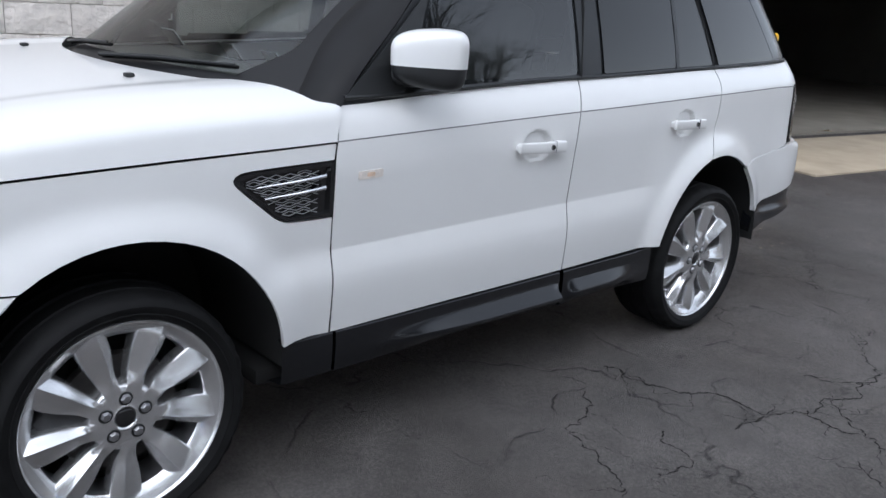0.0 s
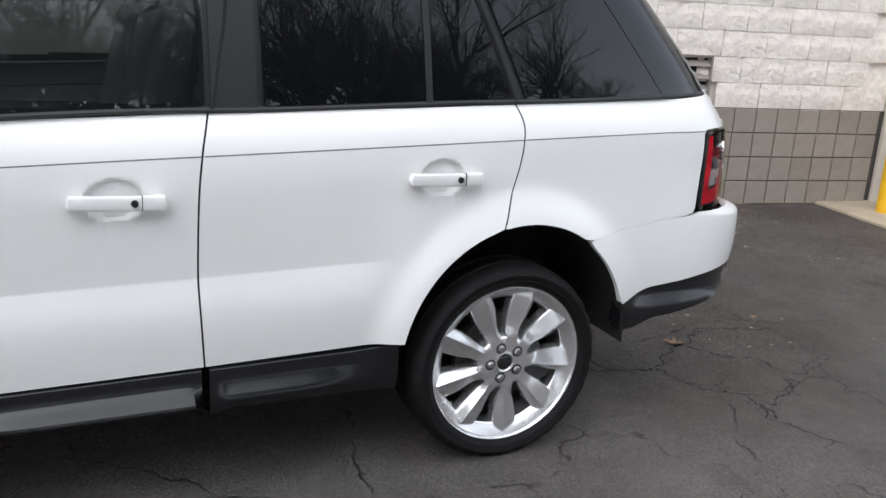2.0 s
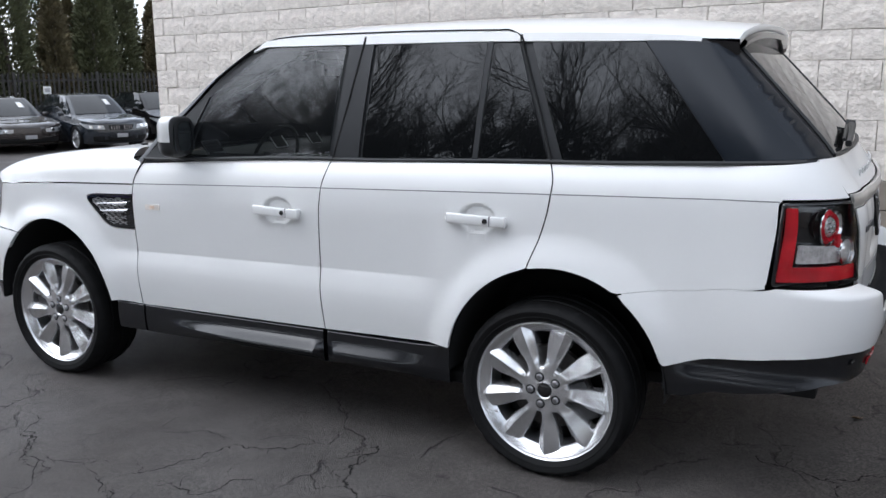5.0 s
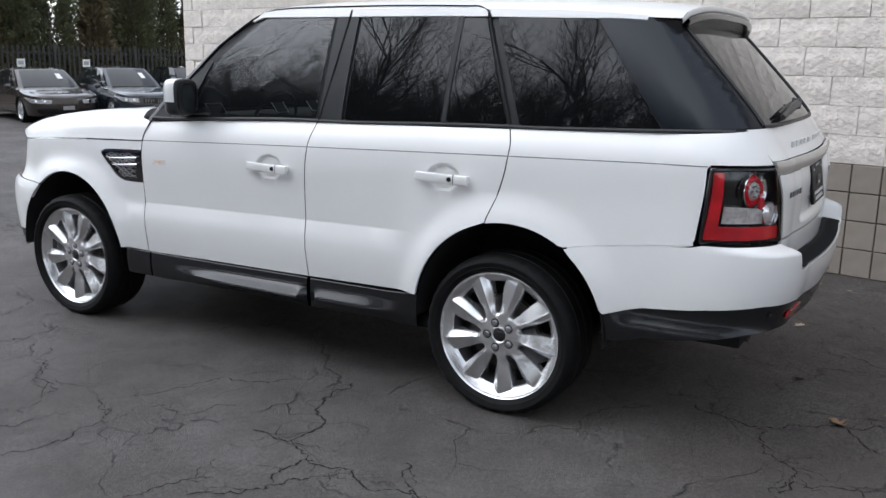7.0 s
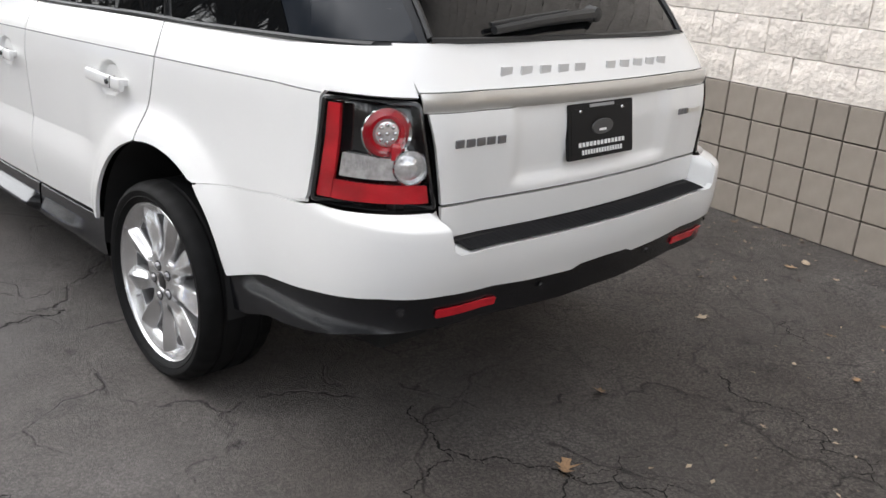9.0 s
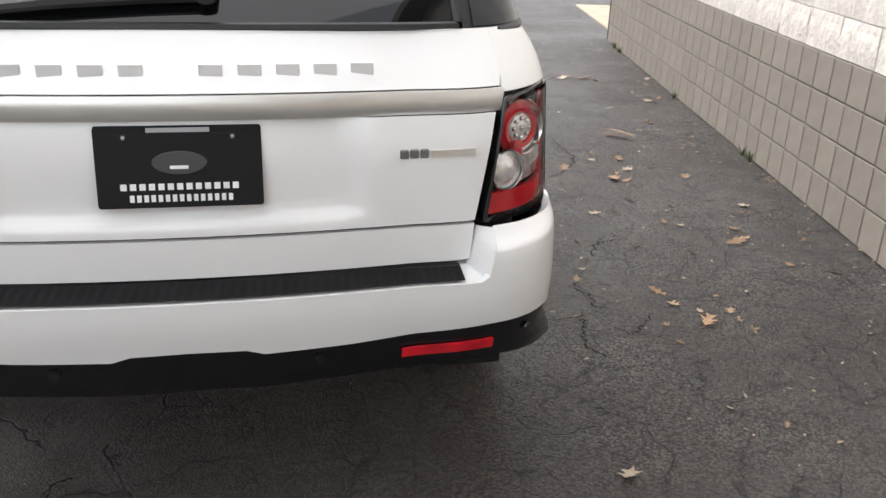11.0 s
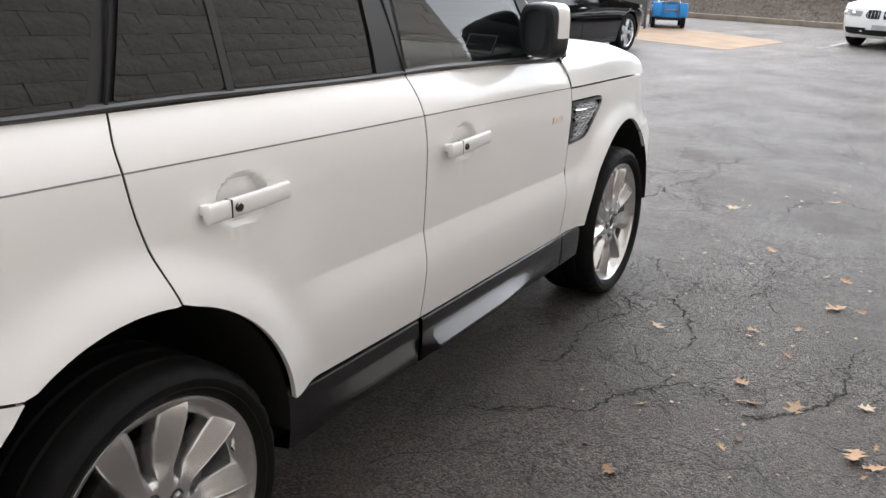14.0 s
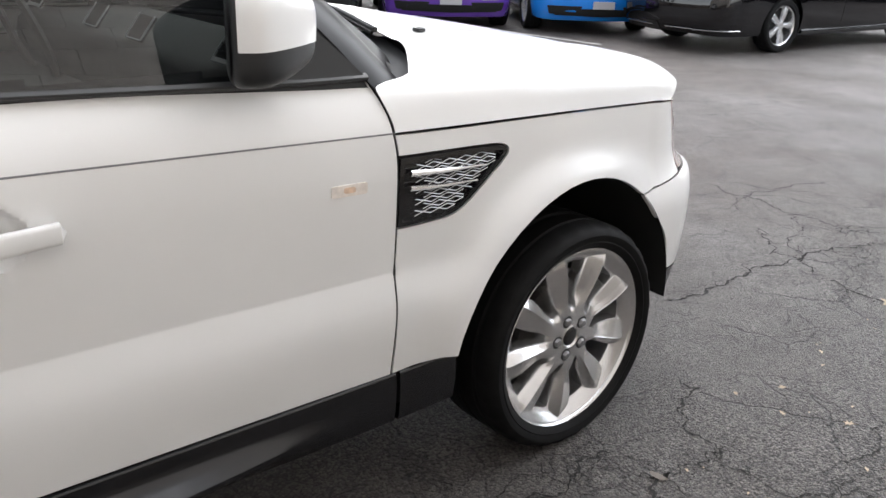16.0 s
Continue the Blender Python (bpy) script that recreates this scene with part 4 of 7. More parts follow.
def tail_light(s):
    f0 = skin(s)

    def lift(d):
        def g(u, z):
            e = 0.004
            p = Vector(f0(u, z))
            a, b = Vector(f0(u + e, z)) - Vector(f0(u - e, z)), Vector(f0(u, z + e)) - Vector(f0(u, z - e))
            nrm = a.cross(b).normalized()
            if nrm.dot(Vector((0.5, s, 0))) < 0:
                nrm = -nrm
            return tuple(p + nrm * d)
        return g
    o = rounded(Q(U_TL), 0.018)
    t = part("tail_light", panel(o, lift(-0.046), step=0.025, gap=0.003, depth=-0.048), GLOSS_BLACK, suv, "black tail lamp with red and clear lenses")
    ua, ub, uc, ud = (p[0] for p in U_TL)
    ring = [[lift(d)(*p) for p in inset2d(o, g)] for d, g in ((-0.02, 0.003), (0.003, 0.003), (0.0055, 0.006), (0.0055, 0.013), (0.002, 0.015))]
    rim = bmesh.new()
    rv = [[rim.verts.new(p) for p in r] for r in ring]
    for a, b in zip(rv, rv[1:]):
        for i in range(len(a)):
            rim.faces.new((a[i], a[(i + 1) % len(a)], b[(i + 1) % len(a)], b[i]))
    bmesh.ops.recalc_face_normals(rim, faces=rim.faces[:])
    part("lamp_surround", rim, GLOSS_BLACK, t, "gloss black lamp surround")
    part("lamp_cover", panel(inset2d(o, 0.012), lift(0.003), step=0.025, gap=0, depth=0), LAMP_COVER, t, "clear lamp cover").visible_shadow = False
    bar = rounded(Q([(ua + 0.016, 1.104), (ub + 0.016, 0.852), (ub + 0.060, 0.852), (ua + 0.054, 1.104)]), 0.006)
    part("red_side_lens", panel(bar, lift(-0.004), step=0.02, gap=0, depth=0.012), RED_LENS, t, "red lens strip")
    foot = rounded(Q([(ub + 0.060, 0.903), (ub + 0.060, 0.852), (uc - 0.024, 0.854), (uc - 0.036, 0.903)]), 0.004)
    part("red_lower_lens", panel(foot, lift(-0.006), step=0.02, gap=0, depth=0.012), RED_LENS, t, "red lower lens")
    rev = rounded(Q([(ub + 0.078, 0.978), (ub + 0.074, 0.914), (uc - 0.11, 0.914), (uc - 0.11, 0.970)]), 0.005)
    part("clear_lens", panel(rev, lift(-0.014), step=0.02, gap=0, depth=0.020), CLEAR_LENS, t, "ribbed clear lens")
    for q in range(10):
        uu = ub + 0.082 + q * 0.010
        a, b = Vector(lift(-0.012)(uu, zeta_of(2.0, 0.942))), Vector(lift(-0.012)(uu, zeta_of(2.0, 0.972)))
        part("lens_rib", tube([a, b], 0.0018, 5), CLEAR_LENS, t)
    bay = Vector((0.90, s * 0.42, 0.05)).normalized()
    for uu, zz, r, kind in ((ud - 0.116, 1.038, 0.069, "main"), (uc - 0.090, 0.950, 0.049, "small")):
        at = Vector(lift(-0.040 if kind == "main" else -0.026)(uu, zeta_of(2.0, zz)))
        if kind == "main":
            glow_disc(at, bay, [(r * 0.80, -0.015), (r * 0.92, 0.004), (r, 0.018), (r - 0.002, 0.021), (r - 0.006, 0.018), (r - 0.014, 0.010)], CHROME, "lamp_bowl", t, "bright chromed reflector bowl")
            glow_disc(at, bay, [(r - 0.013, 0.010), (r - 0.022, 0.021), (r * 0.56, 0.018), (r * 0.52, 0.010)], RED_LENS, "red_ring_lens", t, "red ring lens")
            glow_disc(at, bay, [(r * 0.53, 0.010), (r * 0.45, 0.018), (r * 0.25, 0.020), (0, 0.021)], CLEAR_LENS, "centre_lens", t, "clear faceted centre")
            for k in range(9):
                d = 0.0 if k == 0 else r * 0.32
                m = Matrix.Translation(at) @ bay.to_track_quat("Y", "Z").to_matrix().to_4x4() @ Matrix.Translation((d * math.cos(k * math.pi / 4), 0.020, d * math.sin(k * math.pi / 4)))
                part("lens_bead", moved(lathe([(0.0062, 0.0), (0.0045, 0.0035), (0, 0.005)], 10), m), CHROME, t)
            nk = Vector(lift(-0.018)((ud - 0.122 + uc - 0.092) / 2, zeta_of(2.0, 0.990)))
            part("red_link_lens", box((0.026, 0.014, 0.046), nk, 0.005, m=bay.to_track_quat("Y", "Z").to_matrix().to_4x4()), RED_LENS, t)
        else:
            glow_disc(at, bay, [(r * 0.78, -0.03), (r * 0.9, -0.01), (r, 0.016), (r - 0.003, 0.020), (r - 0.007, 0.017), (r - 0.010, 0.008)], CHROME, "lamp_bowl", t, "bright chromed reflector bowl")
            glow_disc(at, bay, [(r - 0.009, 0.009), (r * 0.6, 0.018), (0, 0.023)], CLEAR_LENS, "round_clear_lens", t, "clear domed lens")


both(tail_light)


def tailgate_skin(y, z):
    a = abs(y)
    xr = tail_x(z)
    rec = 0.020 * (1 - sstep(0.33, 0.41, a)) * sstep(0.862, 0.90, z) if 0.85 < z < 1.10 else 0.0
    if a > 0.5:
        w = half_width(2.0, zeta_of(2.0, z))
        t = max(0, 1 - min(1, (a - 0.5) / (w - 0.5)) ** 2.6) ** (1 / 2.6)
        return (2.0 + (xr - 2.0) * t, y, z)
    return (xr + 0.03 * (1 - (a / 0.5) ** 2) - rec, y, z)


OUT = (1, 0, 0)
gate = part("tailgate", panel([(-0.694, 1.1425), (0.694, 1.1425), (0.704, 1.20), (0.708, 1.258), (0.3, 1.262), (-0.3, 1.262), (-0.708, 1.258), (-0.704, 1.20)], tailgate_skin, 0.03, gap=0.001, out=OUT), PAINT, suv)
part("tailgate_lower_skin", panel([(-0.640, 0.846), (0.640, 0.846), (0.682, 1.092), (-0.682, 1.092)], tailgate_skin, 0.02, gap=0.001, out=OUT, lines_z=(0.87, 0.88, 0.89)), PAINT, gate)
band = lambda y, z: (tailgate_skin(y, 1.12)[0] + 0.003 + 0.05 * (z - 1.095) + 0.006 * math.sin(math.pi * min(1, max(0, (z - 1.090) / 0.053))), y, z)
part("tailgate_trim_strip", panel([(-0.694, 1.091), (0.694, 1.091), (0.702, 1.144), (-0.702, 1.144)], band, 0.01, gap=0.001, depth=0.012, out=OUT), SATIN_SILVER, gate, "satin silver trim strip")
part("tailgate_foot", panel([(-0.632, 0.750), (0.632, 0.750), (0.640, 0.840), (-0.640, 0.840)], tailgate_skin, 0.03, gap=0.001, out=OUT), PAINT, gate)


BADGE_SILVER = mat("badge_silver", (0.66, 0.66, 0.66), 0.3, metal=0.15)


def badge(y0, y1, z0, z1, count, material, name, label, skip=(), share=0.62):
    """Raised blank badge pieces in place of lettering."""
    w = (y1 - y0) / count
    for k in range(count):
        if k in skip:
            continue
        y = y0 + (k + 0.5) * w
        zc = (z0 + z1) / 2
        x = tailgate_skin(y, zc)[0]
        part(name, box((0.006, w * share, z1 - z0), (x + 0.002, y, zc), 0.0018, 1), material, gate, label)


badge(-0.425, 0.425, 1.164, 1.199, 11, BADGE_SILVER, "badge_piece", "raised silver badge bar", skip=(5,))
badge(-0.615, -0.425, 1.000, 1.022, 5, ALLOY_DARK, "small_badge_piece", "small dark silver badge bar", share=0.84)
part("model_badge", panel([(0.531, 1.003), (0.632, 1.003), (0.632, 1.018), (0.531, 1.018)], lambda y, z: (tailgate_skin(y, z)[0] + 0.004, y, z), 0.03, gap=0, depth=0.005, out=OUT), SATIN_SILVER, gate, "slim silver badge plate")
badge(0.461, 0.528, 1.001, 1.021, 3, ALLOY_DARK, "small_badge_piece", "small dark silver badge bar", share=0.84)

EMBLEM_GREY = mat("emblem_grey", (0.07, 0.07, 0.072), 0.45)
PLATE_BLACK = mat("plate_black", (0.008, 0.008, 0.009), 0.5, spec=0.2)
plate = part("licence_plate_frame", panel(rounded([(-0.158, 0.916), (0.172, 0.916), (0.172, 1.082), (-0.158, 1.082)], 0.008), lambda y, z: (2.474 - 0.16 * (z - 0.916), y, z), 0.08, gap=0, depth=0.012, out=OUT), PLATE_BLACK, gate, "black dealer plate frame")


def plate_bit(y0, y1, z0, z1, material, name, lift=0.003):
    part(name, panel([(y0, z0), (y1, z0), (y1, z1), (y0, z1)], lambda y, z: (2.474 - 0.16 * (z - 0.916) + lift, y, z), 0.2, gap=0, depth=0.003, out=OUT), material, plate)


plate_bit(-0.145, 0.159, 0.930, 1.066, PLATE_BLACK, "plate_face", 0.001)
for k in range(13):
    plate_bit(-0.112 + 0.0185 * k, -0.112 + 0.0185 * k + 0.0120, 0.953, 0.966, WHITE_INK, "print_bar")
for k in range(15):
    plate_bit(-0.095 + 0.0140 * k, -0.095 + 0.0140 * k + 0.0085, 0.929, 0.943, WHITE_INK, "print_bar")
part("plate_emblem", moved(lathe([(0.0, 0.004), (0.052, 0.004), (0.055, 0.0)], 32), Matrix.Translation((2.462, 0.007, 1.008)) @ pose(0, 0, 0, 0, 0, -90) @ Matrix.Diagonal((1.0, 1, 0.45, 1))), EMBLEM_GREY, plate, "grey oval emblem")
for k in range(3):
    plate_bit(-0.012 + 0.002 * k, 0.024 + 0.002 * k, 0.996 + 0.0095 * k, 1.003 + 0.0095 * k, WHITE_INK, "emblem_bar", 0.006)
for y in (-0.10, 0.114):
    part("plate_screw", moved(lathe([(0, 0.004), (0.004, 0.003), (0.006, 0)], 10), Matrix.Translation((2.452, y, 1.058)) @ pose(0, 0, 0, 0, 0, -90)), CHROME, plate)
plate_bit(-0.055, 0.069, 1.069, 1.078, GREY_INK, "print_bar", 0.003)


def rear_bumper(s, parent):
    f = skin(s, bumper_x, 3.2)
    pts = Q([(1.660, 0.765), (1.70, 0.772), (1.80, 0.785), (1.95, 0.801), (u_x(2.10), 0.819), (u_x(2.15), 0.830), (2.2, 0.831), (2.3, 0.833), (u_y(0.640), 0.833)])
    pts += Q([(u_y(0.630), 0.80), (u_y(0.618), 0.742), (u_y(0.60), 0.730), (3.10, 0.730)])
    pts += Q([(3.10, 0.606), (2.98, 0.603), (2.94, 0.590), (2.75, 0.596), (2.5, 0.615), (2.3, 0.612), (2.1, 0.585), (1.95, 0.552), (1.86, 0.527), (1.832, 0.519)])
    pts += Q([p for p in arch_line(1, 0.42, 0.53, 40) if p[0] > 1.665 and p[1] < 0.766])[::-1]
    edge_u = [(u_y(0.640), 0.830), (u_y(0.630), 0.80), (u_y(0.618), 0.735)]
    side_net = net(lambda a, q: tuple(Vector(f(*Q([(edge_u[0][0] + (edge_u[2][0] - edge_u[0][0]) * a, 0.830 - 0.097 * a)])[0])).lerp(Vector(tailgate_skin(s * (0.645 - 0.02 * a), 0.830 - 0.097 * a)) - Vector((0.01, 0, 0)), q)), 6, 3)
    part("bumper_notch_side", side_net, PAINT, parent)
    b = part("rear_bumper", panel(pts, f, step=0.03, gap=0.0, depth=0.02, lines_z=(0.775, 0.785, 0.79, 0.795, 0.80, 0.805, 0.81, 0.815, 0.82, 0.83)), PAINT, parent)
    def g(u, z):
        p, e = Vector(f(u, z)), 0.004
        t = Vector(f(u + e, z)) - Vector(f(u - e, z))
        n = Vector((t.y, -t.x, 0)).normalized()
        if n.dot(Vector((0.6, s, 0))) < 0:
            n = -n
        near = 1 - sstep(2.25, 2.6, u)
        return tuple(p + n * (-0.008 + (0.030 * (1 - sstep(0.475, 0.535, z))) * near * sstep(1.83, 1.95, u)))
    low = Q([(1.836, 0.516), (1.86, 0.524), (1.95, 0.549), (2.1, 0.582), (2.3, 0.609), (2.5, 0.612), (2.75, 0.593), (2.94, 0.587), (2.98, 0.600), (3.10, 0.603)])
    low += Q([(3.10, 0.492), (2.95, 0.488), (2.7, 0.500), (2.45, 0.512), (2.25, 0.500), (2.05, 0.455), (1.90, 0.415), (1.84, 0.41), (1.825, 0.44)])
    part("bumper_cladding", panel(low, g, step=0.02, gap=0.0, depth=0.05), CLADDING, b, "satin black lower bumper trim")
    h = lambda u, z: (lambda p: (p[0] + 0.001, p[1], p[2]))(f(u, z))
    r = rounded(Q([(2.486, 0.545), (2.634, 0.540), (2.634, 0.564), (2.486, 0.570)]), 0.004)
    part("reflector", panel(r, h, step=0.04, gap=0, depth=0.006), RED_LENS, b, "red bar reflector")
    for u, z in ((2.37, 0.572), (2.82, 0.56)):
        p = f(u, zeta_of(2.0, z))
        nrm = Vector((1, s * (0.9 if u < 2.5 else 0.0), 0)).normalized()
        glow_disc(Vector(p) - nrm * 0.004, nrm, [(0, 0.006), (0.009, 0.006), (0.011, 0.002), (0.013, 0.002)], GLOSS_BLACK, "parking_sensor", b, "", 16)


both(lambda s: rear_bumper(s, suv))
PAD_RUBBER = mat("pad_rubber", (0.010, 0.010, 0.011), 0.8, spec=0.15, noise_amt=0.2, noise_scale=12)
def lip_x(y, z=0.735):
    """How far back the bumper's upper edge stands at y."""
    a, xr, w = abs(y), bumper_x(z), half_width(2.0, zeta_of(2.0, z))
    return xr + 0.03 * (1 - (a / 0.5) ** 2) if a <= 0.5 else 2.0 + (xr - 2.0) * max(0, 1 - ((a - 0.5) / (w - 0.5)) ** 3.2) ** (1 / 3.2)


def shelf(y, b, z0, z1, inner, outer):
    x0, x1 = tailgate_skin(y, 0.752)[0] + inner, lip_x(y) + outer
    return (x0 + (x1 - x0) * b, y, z0 + (z1 - z0) * b)


pad = net(lambda a, b: (lambda y: (lambda p: (p[0], p[1], p[2] + (0.0022 * math.sin(y * 2 * math.pi / 0.022) if 0.25 < b < 0.95 else 0)))(shelf(y, b, 0.748, 0.737, 0.004, -0.006)))(-0.604 + 1.208 * a), 340, 6, flip=True)
tray = net(lambda a, b: shelf(-0.650 + 1.300 * a, b, 0.740, 0.729, -0.03, 0.0), 40, 3, flip=True)
part("step_tray", tray, PAINT, suv)
part("step_pad", pad, PAD_RUBBER, suv, "ribbed black bumper step pad")
part("pad_joint", box((0.03, 1.20, 0.010), (2.444, 0, 0.742)), VOID, suv)


# greenhouse
roof_mid = curve_at([(-0.25, 1.722), (0.0, 1.757), (0.4, 1.783), (0.9, 1.79), (1.5, 1.778), (2.06, 1.735)])
roof_side = curve_at([(-0.25, 1.60), (-0.115, 1.664), (-0.02, 1.702), (0.15, 1.714), (0.6, 1.714), (1.2, 1.704), (1.6, 1.692), (1.9, 1.672), (2.06, 1.668)])
glass_tail = curve_at([(1.15, 2.405), (1.2, 2.37), (1.26, 2.335), (1.46, 2.16), (1.66, 1.97), (1.74, 1.89)])


def cabin(side, push=0.0):
    def f(x, z):
        k = (z - 1.21) / 0.48
        y0 = 0.892 - 0.145 * (k ** 1.2 if k > 0 else k) - plan_taper(max(x, 0)) * 0.9
        xr = glass_tail(z)
        c = 0.42 - 0.10 * min(1, max(0, k))
        t = min(0.985, (x - (xr - c)) / c)
        y = y0 if t <= 0 else 0.45 + (y0 - 0.45) * (1 - t ** 3.0) ** (1 / 3.0)
        return (x, side * (y + push), z)
    return f


def tail_edge(z, t=0.955):
    k = min(1, max(0, (z - 1.21) / 0.48))
    c = 0.42 - 0.10 * k
    return glass_tail(z) - c + t * c


ROOF_EDGE = [(-0.115, 1.662), (-0.02, 1.700), (0.15, 1.712), (0.6, 1.712), (1.2, 1.702), (1.6, 1.690), (tail_edge(1.668), 1.668)]


def cabin_side(s):
    sill = lambda x: 1.166 + 0.036 * sstep(-0.7, 0.39, x) + 0.022 * sstep(0.39, 1.37, x) + 0.018 * sstep(1.37, 2.3, x)
    frame = [(-0.672 + slip(s, -0.7), 1.150), (-0.59, 1.252), (-0.432, 1.397), (-0.28, 1.545)] + spline(ROOF_EDGE, 3)
    frame += [(tail_edge(z), z) for z in (1.60, 1.52, 1.44, 1.36, 1.30, 1.255)]
    frame += [(x, sill(x) - 0.012) for x in (2.1, 1.8, 1.4, 1.0, 0.6, 0.2, -0.2, -0.5)]
    shell = panel(frame, cabin(s), step=0.0125, gap=0, depth=0.03)
    opening = [(-0.415, sill(-0.43) + 0.030), (0.372, sill(0.39) + 0.030), (0.384, 1.662), (-0.024, 1.660), (-0.285, 1.470)]

    def within(x, z):
        turns = [(b[0] - a[0]) * (z - a[1]) - (b[1] - a[1]) * (x - a[0]) for a, b in zip(opening, opening[1:] + opening[:1])]
        return min(turns) > 0
    bmesh.ops.delete(shell, geom=[q for q in shell.faces if within(q.calc_center_median().x, q.calc_center_median().z)], context="FACES")
    part("cabin_frame", shell, PILLAR, suv, "satin black window pillars")
    g = cabin(s, 0.010)
    part("front_side_window", panel(rounded([(-0.435, sill(-0.43) + 0.016), (0.386, sill(0.39) + 0.016), (0.398, 1.676), (-0.020, 1.674), (-0.300, 1.470)], 0.018), g, 0.06, gap=0, depth=0), FRONT_GLASS, suv, "dark tinted front door glass").visible_shadow = False
    part("rear_side_window", panel(rounded([(0.548, sill(0.55) + 0.016), (1.046, sill(1.05) + 0.016), (1.052, 1.676), (0.552, 1.678)], 0.012), g, 0.06, gap=0, depth=0.004), PRIVACY, suv, "black privacy glass")
    part("rear_vent_window", panel(rounded([(1.074, sill(1.07) + 0.016), (1.352, sill(1.35) + 0.016), (1.186, 1.670), (1.080, 1.672)], 0.010), g, 0.06, gap=0, depth=0.004), PRIVACY, suv)
    part("quarter_window", panel(rounded([(1.412, sill(1.41) + 0.014), (1.985, sill(1.98) + 0.014), (1.668, 1.664), (1.238, 1.672)], 0.008), g, 0.05, gap=0, depth=0.003), PRIVACY, suv, "black privacy glass")
    dp = [(1.990, sill(1.99) + 0.012)] + [(tail_edge(z, 0.94), z) for z in (1.262, 1.32, 1.42, 1.52, 1.60, 1.652)] + [(1.665, 1.674)]
    part("corner_glass", panel(dp, g, 0.04, gap=0, depth=0.004), CORNER_GLASS, suv, "blacked-out rear corner glass")
    part("window_divider", panel([(1.049, sill(1.05) + 0.012), (1.071, sill(1.07) + 0.012), (1.078, 1.678), (1.055, 1.678)], cabin(s, 0.0135), 0.2, gap=0, depth=0.008), PILLAR, suv)
    mould = net(lambda a, b: (lambda x: (lambda p: (p[0], p[1] + s * (0.014 * math.sin(math.pi * b)), sill(x) - 0.004 + 0.020 * b))(cabin(s, 0.003)(x, sill(x) + 0.004)))(-0.666 + slip(s, -0.7) + 2.926 * a), 60, 5, flip=s < 0)
    part("belt_moulding", mould, BLACK_PLASTIC, suv)
    door_seam = [(0.487, 1.708), (0.452, 1.45), (0.402, sill(0.4))]
    part("pillar_joint", tube([cabin(s, 0.0130)(*p) for p in door_seam], 0.004, 6), VOID, suv)
    part("rear_door_joint", tube([cabin(s, 0.009)(*p) for p in ((1.188, 1.694), (1.24, 1.57), (1.31, 1.40), (1.372, 1.225))], 0.0045, 6), VOID, suv)
    bp = [(0.402, sill(0.4) + 0.012), (0.530, sill(0.53) + 0.012), (0.534, 1.696), (0.415, 1.696)]
    part("pillar_cover", panel(bp, cabin(s, 0.0105), 0.06, gap=0, depth=0.006), PILLAR, suv)
    tip = -0.668 + slip(s, -0.7)
    sail = [(tip, sill(tip) + 0.004), (-0.450, sill(-0.45) + 0.014), (-0.315, 1.462), (-0.33, 1.470)]
    for nm, xa, xb in (("door_frame_rail", -0.10, 0.484), ("door_frame_rail", 0.492, 1.186), ("cant_rail", 1.196, 1.86)):
        low = lambda x: min(1.681 - 0.012 * sstep(0.9, 1.7, x), roof_side(x) - 0.012)
        rail = [(x, low(x)) for x in np.linspace(xa, xb, 10)] + [(x, min(1.716, roof_side(x) + 0.006)) for x in np.linspace(xb, xa, 10)]
        part(nm, panel(rail, cabin(s, 0.0130), 0.05, gap=0, depth=0.010), PAINT, suv)
    part("mirror_sail", panel(sail, cabin(s, 0.0125), 0.06, gap=0, depth=0.006), BLACK_PLASTIC, suv)


both(cabin_side)

def roof_skin(a, b):
    s = 2 * b - 1
    yr_f = lambda x: cabin(1, 0.004)(min(x, 1.84), 1.695)[1] * (1 - 0.04 * sstep(1.84, 2.06, x))
    xf = -0.020 - 0.17 * (1 - s * s) - 0.09 * abs(s) ** 6
    xe = 2.028 - 0.045 * s**4
    x = xf + (xe - xf) * a
    y = s * yr_f(x)
    z = roof_side(x) + (roof_mid(x) - roof_side(x)) * max(0, 1 - abs(s) ** 3.2) ** 0.62
    return (x, y, z)


rf = net(roof_skin, 60, 36, flip=True)
part("roof", rf, PAINT, suv, "", 60)
under = net(lambda a, b: (lambda p: (p[0] if a > 0.02 else p[0], p[1] * 0.985, p[2] - 0.035 - 0.012 * a))(roof_skin(0.90 + 0.10 * a, b)), 6, 24)
part("spoiler_underside", under, GLOSS_BLACK, suv)
lip = net(lambda a, b: (lambda p: (p[0] + 0.004 * math.sin(math.pi * a), p[1] * (1 - 0.01 * a), p[2] - 0.022 * a))(roof_skin(1.0, b)), 3, 24, flip=True)
part("roof_spoiler_lip", lip, PAINT, suv, "white rear roof spoiler lip")


def blade(a, b):
    """The black underside wing: a runs round its section, b across the car."""
    p = roof_skin(1.0, 0.03 + 0.94 * b)
    sec = [(-0.20, -0.030), (0.000, -0.024), (0.012, -0.034), (0.004, -0.052), (-0.05, -0.066), (-0.12, -0.085), (-0.20, -0.090)]
    t = min(a * 6, 5.999)
    i = int(t)
    g = t - i
    dx, dz = (sec[i][n] * (1 - g) + sec[i + 1][n] * g for n in (0, 1))
    return (p[0] + dx, p[1] * 0.985, p[2] + dz)


